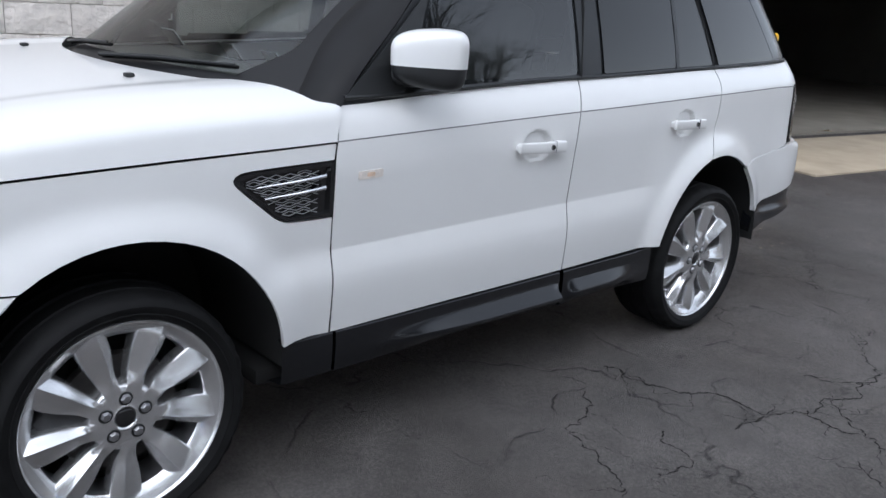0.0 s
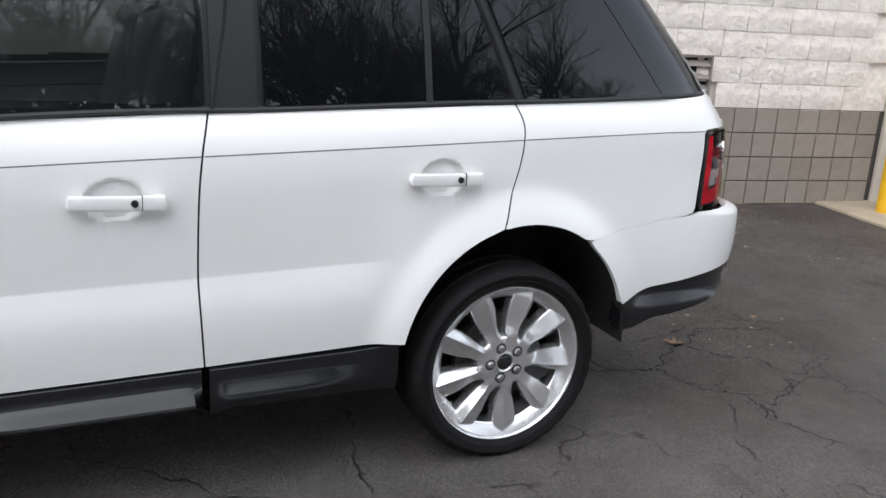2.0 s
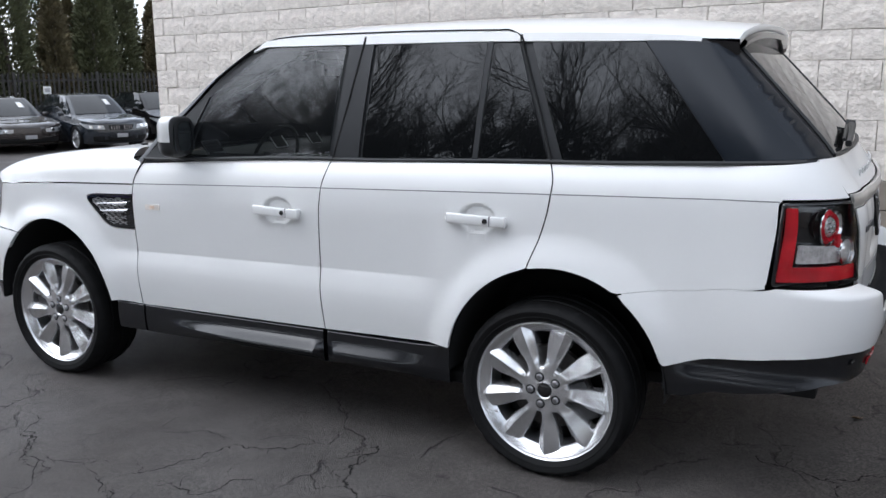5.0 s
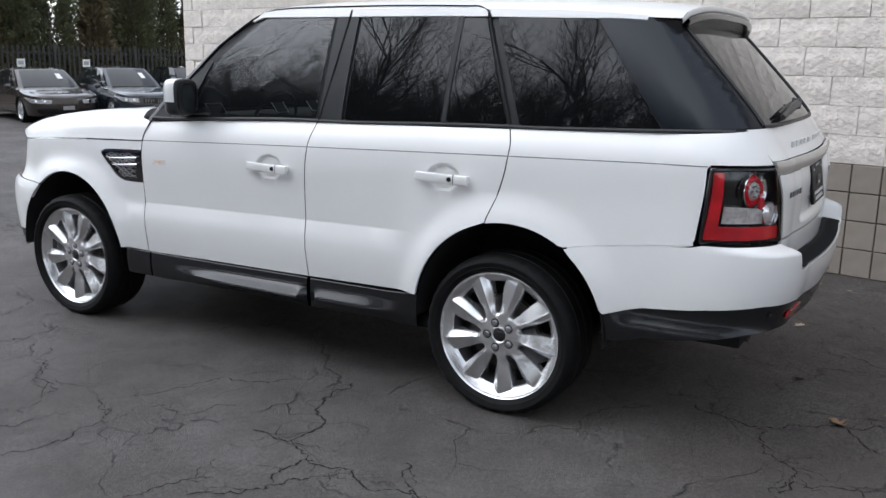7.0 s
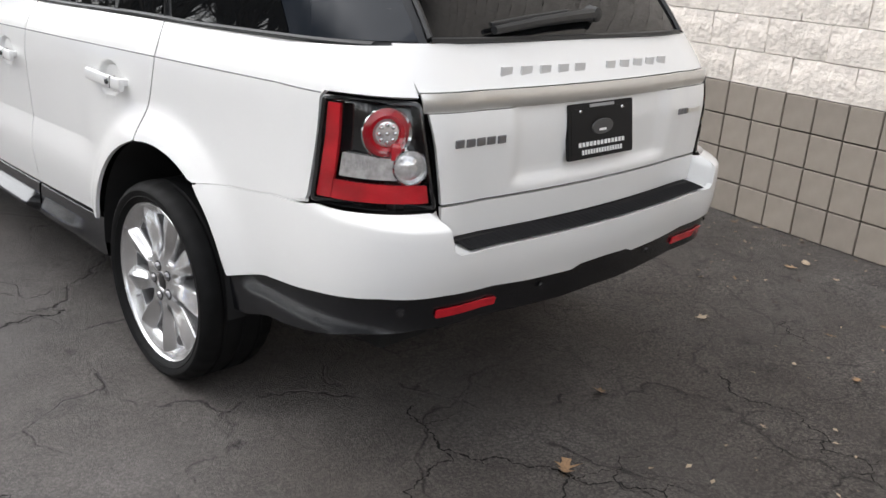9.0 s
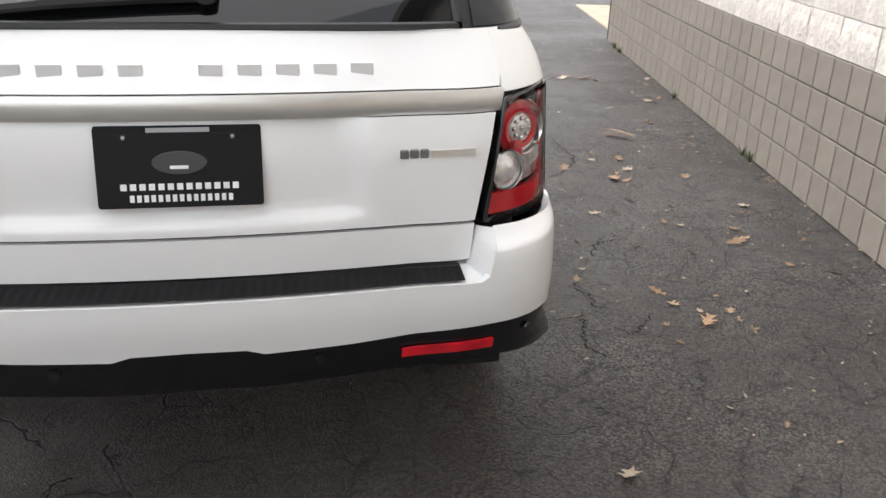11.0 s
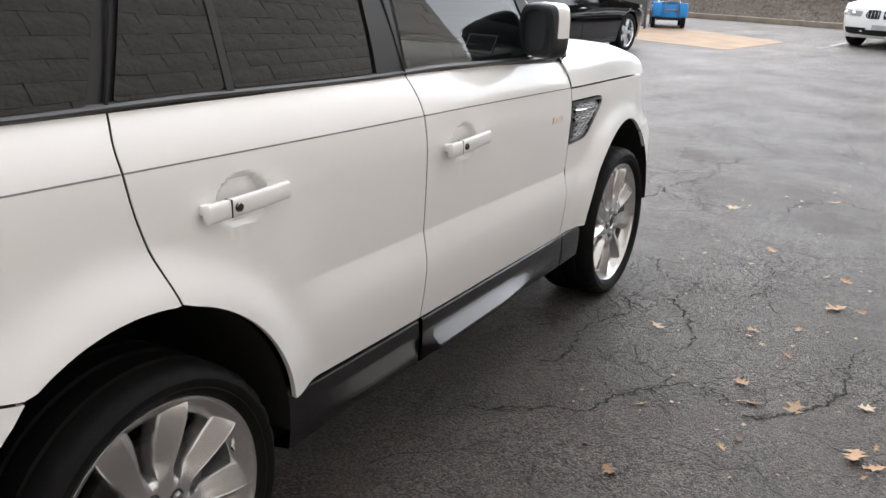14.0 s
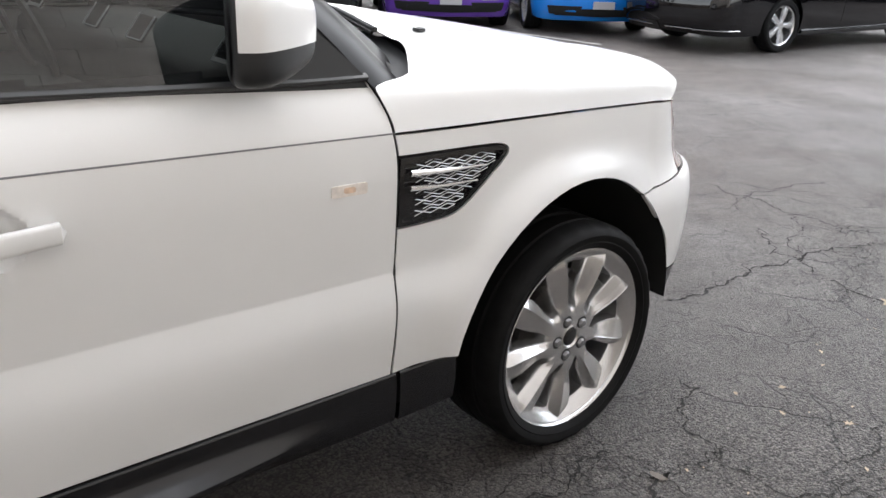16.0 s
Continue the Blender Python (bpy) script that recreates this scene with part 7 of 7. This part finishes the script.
pad_bm = bmesh.new()
pv = [pad_bm.verts.new((x, y, z)) for z in (0.006, -0.02) for x, y in ((-14.6, -1.85), (-17.4, -1.3), (-19.9, -4.5), (-16.4, -6.0))]
pad_bm.faces.new(pv[:4])
for i in range(4):
    pad_bm.faces.new((pv[i], pv[4 + i], pv[4 + (i + 1) % 4], pv[(i + 1) % 4]))
bmesh.ops.recalc_face_normals(pad_bm, faces=pad_bm.faces[:])
set_piece("sand_pad", pad_bm, SAND_PAD, "yellowish tan concrete pad in the asphalt", "pavement", Matrix())
for x, y, a, ln in ((-8.35, -5.9, 98, 1.6), (-17.75, -0.31, 174, 1.3)):
    set_piece("bay_line", box((ln, 0.09, 0.004), (0, 0, 0.003)), STRIPE, "worn white parking line", "line", Matrix.Translation((x, y, 0)) @ pose(0, 0, 0, 0, 0, a))

LIFT_BLUE = mat("lift_blue", (0.012, 0.20, 0.50), 0.45, noise_amt=0.1)
lift = thing("scissor_lift", "bright blue scissor lift standing at the kerb", "lift", Matrix.Translation((-20.08, -4.72, 0)) @ pose(0, 0, 0, 0, 0, 20))
part("chassis", box((1.75, 0.60, 0.16), (0, 0, 0.28), 0.02), BLACK_PLASTIC, lift, "dark chassis")
for s in (-1, 1):
    part("battery_tray", box((0.62, 0.12, 0.34), (-0.02, s * 0.34, 0.34), 0.03), LIFT_BLUE, lift, "blue side tray")
for x in (-0.92, 0.92):
    part("end_box", box((0.12, 0.80, 0.30), (x, 0, 0.42), 0.02), LIFT_BLUE, lift)
for y in (-0.10, 0.20):
    part("ladder_rail", box((0.03, 0.03, 0.75), (1.0, y, 0.72), 0.005), ALLOY_DARK, lift)
for z in (0.45, 0.65, 0.85, 1.05):
    part("ladder_rung", box((0.03, 0.30, 0.03), (1.0, 0.05, z), 0.005), ALLOY_DARK, lift)
for y in (-0.30, 0.33):
    part("control_box", box((0.20, 0.20, 0.32), (0.98, y, 0.46), 0.03), LIFT_BLUE, lift, "blue hinged side box")
for k in range(4):
    for s in (-1, 1):
        part("scissor_arm", tube([(-0.7, s * 0.25, 0.58 + 0.14 * k), (0.7, s * 0.25, 0.72 + 0.14 * k)] if k % 2 else [(0.7, s * 0.25, 0.58 + 0.14 * k), (-0.7, s * 0.25, 0.72 + 0.14 * k)], 0.030, 6), GREY_INK, lift)
part("platform", box((1.8, 0.80, 0.08), (0, 0, 1.18), 0.01), ALLOY_DARK, lift)
for x in (-0.85, 0, 0.85):
    for s in (-1, 1):
        part("rail_post", tube([(x, s * 0.36, 1.2), (x, s * 0.36, 2.2)], 0.018, 6), ALLOY_DARK, lift)
for s in (-1, 1):
    for z in (1.7, 2.2):
        part("guard_rail", tube([(-0.85, s * 0.36, z), (0.85, s * 0.36, z)], 0.018, 6), ALLOY_DARK, lift)
    for x in (-0.6, 0.6):
        part("wheel", moved(lathe([(0, 0.05), (0.16, 0.05), (0.205, 0.03), (0.205, -0.05), (0, -0.05)], 20), Matrix.Translation((x, s * 0.36, 0.205))), RUBBER, lift)

GATE_M = mat("grey_mesh_metal", (0.085, 0.085, 0.085), 0.5, metal=0.4, noise_amt=0.1)
gate_p = thing("mesh_gate", "grey chain-link gate panel beside the lift", "gate", Matrix.Translation((-19.12, -5.62, 0)) @ pose(0, 0, 0, 0, 0, 62))
for x in (-0.9, 0.9):
    part("upright", tube([(x, 0, 0), (x, 0, 2.0)], 0.03, 8), GATE_M, gate_p)
for z in (0.08, 1.96):
    part("bar", tube([(-0.9, 0, z), (0.9, 0, z)], 0.022, 8), GATE_M, gate_p)
wires = []
for k in range(-22, 24):
    for d in (-1, 1):
        x0 = k * 0.08
        a, b = (x0, 0, 0.08), (x0 + d * 1.88, 0, 1.96)
        lo, hi = sorted((a[0], b[0]))
        t0, t1 = 0.0, 1.0
        for lim in (-0.9, 0.9):
            t = (lim - a[0]) / (b[0] - a[0])
            if 0 < t < 1:
                if (a[0] < lim) == (lim < 0):
                    t0 = max(t0, t)
                else:
                    t1 = min(t1, t)
        if t1 > t0 + 0.02 and abs(a[0] + (b[0] - a[0]) * (t0 + t1) / 2) < 0.9:
            wires.append(tube([Vector(a).lerp(Vector(b), t0), Vector(a).lerp(Vector(b), t1)], 0.013, 4))
part("mesh", join(*wires), GATE_M, gate_p)

# trees
BARK = mat("grey_brown_bark", (0.075, 0.062, 0.052), 0.9, noise_amt=0.3, noise_scale=6, bump=0.01, bump_scale=20)
NEEDLES = [mat("evergreen_leaf", (0.105, 0.112, 0.055), 0.7, noise_amt=0.45, noise_scale=1.6), mat("dull_brown_leaf", (0.155, 0.130, 0.070), 0.8, noise_amt=0.4, noise_scale=1.6)]


def bare_tree_mesh(seed, height):
    rng = random.Random(seed)
    verts, faces = [], []

    def limb(p, d, length, r, depth):
        segs = 4 if depth < 3 else 3
        n = 6 if depth < 2 else 4 if depth < 4 else 3
        ring = None
        q = p.copy()
        dirn = d.copy()
        pts = []
        for i in range(segs + 1):
            rr = r * (1 - 0.55 * i / segs)
            a = dirn.cross(Vector((0.3, 0.7, 0.2))).normalized()
            b = dirn.cross(a).normalized()
            start = len(verts)
            for k in range(n):
                t = 2 * math.pi * k / n
                verts.append(tuple(q + rr * (math.cos(t) * a + math.sin(t) * b)))
            if ring is not None:
                for k in range(n):
                    faces.append((ring + k, ring + (k + 1) % n, start + (k + 1) % n, start + k))
            ring = start
            pts.append((q.copy(), dirn.copy(), rr))
            q = q + dirn * (length / segs)
            dirn = (dirn + Vector((rng.gauss(0, 0.16), rng.gauss(0, 0.16), rng.gauss(0.04, 0.10)))).normalized()
        if depth >= 6 or r < 0.0035:
            return
        kids = 3 if depth == 0 else rng.choice((2, 3, 3, 4))
        for c in range(kids + (3 if depth in (0, 1) else 1)):
            t = rng.uniform(0.35 if depth else 0.45, 1.0) if c else 1.0
            i = min(int(t * segs), segs)
            bp, bd, br = pts[i]
            ax = Vector((rng.gauss(0, 1), rng.gauss(0, 1), rng.gauss(0, 0.5))).normalized()
            nd = (bd + ax * rng.uniform(0.45, 0.95) + Vector((0, 0, 0.18))).normalized()
            limb(bp, nd, length * rng.uniform(0.52, 0.80), br * rng.uniform(0.50, 0.78), depth + 1)
    limb(Vector((0, 0, -0.1)), Vector((0, 0, 1)), height * 0.34, height * 0.020, 0)
    me = bpy.data.meshes.new("branches")
    me.from_pydata(verts, [], faces)
    me.materials.append(BARK)
    me.polygons.foreach_set("use_smooth", [True] * len(me.polygons))
    return me


def evergreen_meshes(seed, height, radius, count):
    rng = random.Random(seed)
    verts, faces = [], []
    for k in range(count):
        h = rng.random() ** 0.8
        env = radius * (1 - h) ** 0.55 * (0.75 + 0.35 * noise.noise((seed * 3.1, h * 6, 0.5)))
        a = rng.uniform(0, 2 * math.pi)
        lobes = 1 + 0.22 * math.sin(a * 5 + h * 17 + seed) * math.cos(h * 23)
        r = env * lobes * rng.uniform(0.55, 1.05)
        c = Vector((r * math.cos(a), r * math.sin(a), 0.15 + h * height + rng.gauss(0, 0.08)))
        s = rng.uniform(0.05, 0.13)
        out = Vector((math.cos(a), math.sin(a), rng.uniform(0.1, 1.3))).normalized()
        sd = out.cross(Vector((rng.gauss(0, 1), rng.gauss(0, 1), rng.gauss(0, 1)))).normalized()
        i = len(verts)
        verts += [tuple(c - sd * s * 0.45), tuple(c + sd * s * 0.45), tuple(c + out * s * 1.5 + sd * s * 0.2), tuple(c + out * s * 1.2 - sd * s * 0.3)]
        faces.append((i, i + 1, i + 2, i + 3))
    me = bpy.data.meshes.new("crown")
    me.from_pydata(verts, [], faces)
    return me


BARE = [bare_tree_mesh(k + 21, h) for k, h in enumerate((17.0, 20.0, 15.0))]
EVER = [evergreen_meshes(k + 2, h, r, n) for k, (h, r, n) in enumerate(((6.2, 1.5, 9000), (5.0, 1.7, 9000), (7.2, 1.6, 10000)))]
for k, e in enumerate(EVER):
    e.materials.append(NEEDLES[k % 2])
rt = random.Random(8)


def bare_tree(x, y, k, scale, turn, tall=1.0):
    t = thing("bare_tree", "tall leafless tree with fine grey-brown branches", "tree", Matrix.Translation((x, y, 0)) @ pose(0, 0, 0, 0, 0, turn) @ Matrix.Diagonal((scale, scale, scale * tall, 1)), "bare trees round the yard")
    child("branches", BARE[k % 3], t)


def evergreen(x, y, k, scale, turn):
    t = thing("evergreen_tree", "dense dark evergreen tree behind the fence", "tree", Matrix.Translation((x, y, 0.4 + yard_fall(x, y))) @ pose(0, 0, 0, 0, 0, turn) @ Matrix.Scale(scale, 4), "evergreen screen")
    part("trunk", tube([(0, 0, -0.3), (0.03, 0, 1.5), (0, 0.04, 3.6)], 0.11, 8, 0.3), BARK, t)
    child("crown", EVER[k % 3], t)


k = 0
for x in np.arange(-46, 22, 2.7):
    for row in range(2):
        bare_tree(x + rt.uniform(-0.9, 0.9), -23.0 - 7.0 * row + rt.uniform(-1.5, 1.5), k, rt.uniform(0.9, 1.15) + 0.2 * row, rt.uniform(0, 360), rt.uniform(1.35, 1.6))
        k += 1
for q in np.arange(2.0, 31, 1.35):
    for row in range(2):
        p = edge_place(q + rt.uniform(-0.4, 0.4), 5.6 + 1.9 * row + rt.uniform(-0.3, 0.3), 0).translation
        evergreen(p.x, p.y, k, rt.uniform(0.68, 1.0), rt.uniform(0, 360))
        k += 1
for q in np.arange(-24, 6, 3.0):
    p = EDGE @ Vector((q + rt.uniform(-0.8, 0.8), 7.5 + rt.uniform(-1, 2.5), 0))
    bare_tree(p.x, p.y, k, rt.uniform(0.5, 0.75), rt.uniform(0, 360))
    k += 1

# plain walls added on the sides never faced, to block low sky light
CLOSING = mat("blocker_wall_brown", (0.24, 0.20, 0.17), 0.9, noise_amt=0.35, noise_scale=2.5, bump=0.004, bump_scale=30)
for nm, size, at in (("blocker_wall_east", (0.30, 23.0, 2.8), (17.2, -11.6, 1.4)), ("blocker_wall_north", (52.0, 0.30, 2.4), (-8.8, -21.8, 1.2))):
    set_piece(nm, join(box(size, at), box((size[0] + 0.10, size[1] + 0.10, 0.12), (at[0], at[1], size[2] + 0.06), 0.02)), CLOSING, "plain brown wall, added out of view to block low light", "wall", Matrix())

# ---- fallen leaves and litter ----
LEAF_MATS = [mat("tan_dry_leaf", (0.29, 0.20, 0.12), 0.75, noise_amt=0.25, noise_scale=18, island=0.25), mat("orange_brown_leaf", (0.25, 0.155, 0.085), 0.7, noise_amt=0.3, noise_scale=18, island=0.3), mat("pale_dry_leaf", (0.40, 0.32, 0.23), 0.8, noise_amt=0.2, noise_scale=18, island=0.2), mat("dark_wet_leaf", (0.055, 0.038, 0.025), 0.6, noise_amt=0.3, noise_scale=18, island=0.3)]


def leaf_mesh(seed, material, lobed=True):
    """A curled dry leaf with lobes and a stalk."""
    r = random.Random(seed)
    bm = bmesh.new()
    n = 9
    lobes = (2, 5, 8) if seed % 2 else (3, 6)
    curl, cup = r.uniform(0.10, 0.40), r.uniform(-0.1, 0.45)
    left, mid, right = [], [], []
    for i in range(n + 1):
        t = i / n
        w = 0.36 * math.sin(math.pi * min(1, t * 0.97 + 0.02)) ** 0.7 * (1.0 if not lobed else (1.25 if i in lobes else 0.42))
        x = t - 0.5
        z = curl * (2 * x) ** 2 * 0.35 + 0.02 * r.random()
        mid.append(bm.verts.new((x, 0, z)))
        for s, lst in ((1, left), (-1, right)):
            k = w * r.uniform(0.75, 1.2)
            lst.append(bm.verts.new((x + (0.10 if i in lobes else -0.02), s * k, z + cup * k * r.uniform(0.5, 1.3))))
    for a, b in ((mid, left), (right, mid)):
        for i in range(n):
            bm.faces.new((a[i], a[i + 1], b[i + 1], b[i]))
    st = [bm.verts.new(p) for p in ((-0.5, 0.012, 0.03), (-0.5, -0.012, 0.03), (-0.78, 0.0, 0.05))]
    bm.faces.new(st)
    low = min(v.co.z for v in bm.verts)
    for v in bm.verts:
        v.co.z += 0.02 - low
    return tag_mesh("leaf", bm, material, 50)


LEAVES = [leaf_mesh(k, LEAF_MATS[k % 4], k % 5 != 2) for k in range(12)]
# (x, y, length, which of the leaf shapes)
LEAVES_NEAR = ((1.42, 1.84, 0.105, 1), (1.26, 1.77, 0.06, 0), (1.13, 1.75, 0.08, 9), (1.43, 1.66, 0.045, 0), (1.34, 1.98, 0.06, 4), (1.33, 1.85, 0.04, 6), (0.87, 1.51, 0.035, 6), (0.97, 1.45, 0.06, 4), (1.27, 1.25, 0.025, 6), (1.19, 1.15, 0.025, 3), (0.56, 1.22, 0.045, 9), (0.17, 1.81, 0.075, 10), (0.64, 2.37, 0.10, 1), (0.60, 2.42, 0.08, 5), (0.47, 2.45, 0.07, 0), (0.39, 2.20, 0.06, 10))
LEAVES_MID = ((0.17, 2.22, 0.045, 10), (0.10, 2.31, 0.04, 6), (-0.03, 2.09, 0.06, 3), (0.11, 1.50, 0.045, 3), (0.01, 1.37, 0.04, 3), (-0.39, 2.59, 0.09, 0), (-0.40, 2.14, 0.11, 1), (-0.36, 2.20, 0.07, 9), (-0.57, 2.29, 0.085, 10), (-0.79, 2.32, 0.09, 5), (-0.78, 2.13, 0.07, 10), (-0.63, 1.91, 0.095, 4), (-0.59, 1.77, 0.06, 9), (-0.73, 1.70, 0.075, 1), (-1.14, 1.69, 0.035, 6), (-1.20, 1.62, 0.04, 0), (-1.27, 1.62, 0.065, 8))
LEAVES_FAR = ((-1.39, 1.79, 0.055, 0), (-1.08, 1.26, 0.075, 10), (-1.75, 1.89, 0.105, 5), (-1.77, 2.00, 0.05, 0), (-1.69, 2.89, 0.10, 1), (-2.16, 2.77, 0.08, 10), (-2.19, 1.78, 0.05, 6), (-3.34, 2.76, 0.14, 10), (-3.61, 3.05, 0.10, 9), (-3.32, 2.96, 0.12, 1), (-3.23, 3.03, 0.09, 0), (-4.89, 2.66, 0.09, 3), (-3.82, 1.59, 0.10, 9), (-4.03, 2.60, 0.10, 6), (-3.27, 1.05, 0.10, 10), (-0.94, 2.36, 0.05, 3), (-1.37, 2.46, 0.06, 4))
LEAVES_REAR = ((2.45, 0.22, 0.075, 0), (2.31, 1.16, 0.085, 10), (2.68, -0.27, 0.10, 5), (3.01, 1.12, 0.06, 1), (2.88, 1.77, 0.07, 0), (2.95, 0.48, 0.03, 6), (1.58, 2.17, 0.05, 3), (-0.60, 3.18, 0.06, 1), (-1.01, 2.85, 0.05, 4), (-1.73, 3.24, 0.07, 9))
rl = random.Random(31)


def leaf(x, y, size, k):
    ob = new("leaf", LEAVES[k % 12])
    ob.matrix_world = Matrix.Translation((x, y, 0.002)) @ pose(0, 0, 0, rl.gauss(0, 9), rl.gauss(0, 9), rl.uniform(0, 360)) @ Matrix.Scale(size, 4)
    ob.location.z = 0.004
    tagged(ob, ("curled tan dry leaf on the asphalt", "orange-brown dry oak leaf on the asphalt", "pale dry leaf on the asphalt", "small dark wet leaf on the asphalt")[(k % 12) % 4], "leaf", "fallen leaves")


for x, y, size, k in LEAVES_NEAR + LEAVES_MID + LEAVES_FAR + LEAVES_REAR:
    leaf(x, y, size, k)
for i in range(250):
    x = rl.uniform(-5.0, 5.4)
    wall_y = 3.10 - 0.165 * x
    d = 0.06 + 2.3 * rl.random() ** 2.6
    if wall_y - d < 1.15:
        continue
    leaf(x, wall_y - d, rl.uniform(0.02, 0.038) if i % 3 else rl.uniform(0.035, 0.08), rl.choice((0, 1, 2, 3, 4, 7, 9, 10, 11, 3)))
for i in range(26):
    leaf(rl.uniform(-6.5, 4.5), rl.uniform(1.2, 3.0) if i % 3 else rl.uniform(-0.4, 1.2) + 0.0, rl.uniform(0.02, 0.045), rl.choice((3, 7, 11, 10))) if i % 3 else leaf(rl.uniform(2.9, 5.2), rl.uniform(-1.2, 1.8), rl.uniform(0.025, 0.06), rl.choice((3, 7, 0, 2)))

bits = bmesh.new()
for i in range(800):
    x = rl.uniform(-6, 5.6)
    wall_y = 3.10 - 0.165 * x
    y = wall_y - 0.03 - (3.2 * rl.random() ** 2.2)
    if y < 1.05 and x < 2.7:
        continue
    r = rl.uniform(0.003, 0.009)
    a = rl.uniform(0, 6.28)
    c = Vector((x, y, 0.004))
    u, v = Vector((math.cos(a), math.sin(a), 0)) * r * rl.uniform(0.8, 2.2), Vector((-math.sin(a), math.cos(a), 0)) * r
    q = [bits.verts.new(c + u), bits.verts.new(c + v + Vector((0, 0, r * 0.5))), bits.verts.new(c - u), bits.verts.new(c - v)]
    bits.faces.new(q)
tagged(new("litter", tag_mesh("litter", bits, LEAF_MATS[2])), "small pale leaf crumbs and chips on the asphalt", "litter", kind="stuff")
straw = thing("dry_corn_husk", "long dry straw-coloured husk on the asphalt", "husk", Matrix.Translation((-1.33, 2.51, 0.012)) @ pose(0, 0, 0, 0, 0, 218))
for k in range(3):
    part("blade", moved(net(lambda a, b, k=k: (0.30 * a - 0.15, (b - 0.5) * 0.022 * math.sin(math.pi * (0.1 + 0.85 * a)) + 0.03 * (k - 1) * a, 0.012 + 0.02 * math.sin(math.pi * a + k)), 8, 2), Matrix()), LEAF_MATS[0], straw)
twig = thing("white_twig", "thin pale twig lying on the asphalt", "twig", Matrix.Translation((-0.62, -2.02, 0.005)) @ pose(0, 0, 0, 0, 0, 20))
part("stem", tube([(-0.09, 0, 0), (-0.03, 0.008, 0.003), (0.05, 0.002, 0), (0.09, -0.01, 0.002)], 0.0028, 5), LEAF_MATS[2], twig)
WEED = mat("small_weed", (0.07, 0.09, 0.03), 0.8, noise_amt=0.3, noise_scale=20)
for q in (4.9, 5.05, 3.2, 1.0, 0.7):
    w = thing("weed", "small dry weed tuft at the foot of the wall", "weed", WALL @ Matrix.Translation((q, -0.05, 0.0)), "weeds along the wall")
    bl = bmesh.new()
    for k in range(14):
        a, h = rl.uniform(0, 6.28), rl.uniform(0.03, 0.09)
        e = Vector((math.cos(a), math.sin(a), 0)) * rl.uniform(0.02, 0.07)
        s = Vector((-math.sin(a), math.cos(a), 0)) * 0.006
        bl.faces.new([bl.verts.new(s * -1), bl.verts.new(s), bl.verts.new(e + Vector((0, 0, h)))])
    part("blades", bl, WEED, w)

for i, (x, y, r) in enumerate(((8.62, 1.98, 0.16), (8.78, 2.02, 0.13), (8.90, 1.95, 0.15))):
    leaf(x, y, r, i)

# ---- wall blocks, piece by piece ----
ME_TILE = tag_mesh("block", facing_out(tile_mesh(ROW - 0.008, ROW - 0.008)), TILE, 20)
for r in range(4):
    for c in range(-1, 60):
        x = 0.187 + ROW * (c + 0.5)
        if x < 0.09 or x + 0.10 > W_LEN:
            continue
        ob = child("block", ME_TILE, wall_ob, Matrix.Translation((x, -0.006, ROW * (r + 0.5))))
ME_SPLIT = [tag_mesh("split_block", facing_out(split_mesh(k)), SPLIT, 60) for k in range(8)]
rng = random.Random(5)
far = []
for r in range(26):
    z = 0.8128 + ROW * (r + 0.5)
    off = 0.187 + (CO / 2 if r % 2 else 0.0)
    first = off % CO
    if first > 0.03:
        part("corner_block", box((first - 0.006, 0.05, ROW - 0.005), (first / 2, -0.006, z), 0.004, 1), SPLIT, wall_ob)
    for c in range(-1, int(W_LEN / CO) + 2):
        x = CO * (c + 0.5) + off
        if x - CO / 2 < -0.01 or x + CO / 2 > W_LEN + 0.02:
            continue
        if abs(x - 10.456) < 0.36 and r < 2:
            if abs(x - 10.456) < 0.2:
                continue
        if r < 11:
            child("split_block", ME_SPLIT[rng.randrange(8)], wall_ob, Matrix.Translation((x, 0, z)))
        else:
            far.append((x, z))
bm = bmesh.new()
for x, z in far:
    k = len(bm.verts)
    bm.from_mesh(ME_SPLIT[rng.randrange(8)])
    bm.verts.ensure_lookup_table()
    for v in bm.verts[k:]:
        v.co += Vector((x, 0, z))
ob = part("upper_blocks", bm, SPLIT, wall_ob, smooth=60)
ob["kind"] = "stuff"
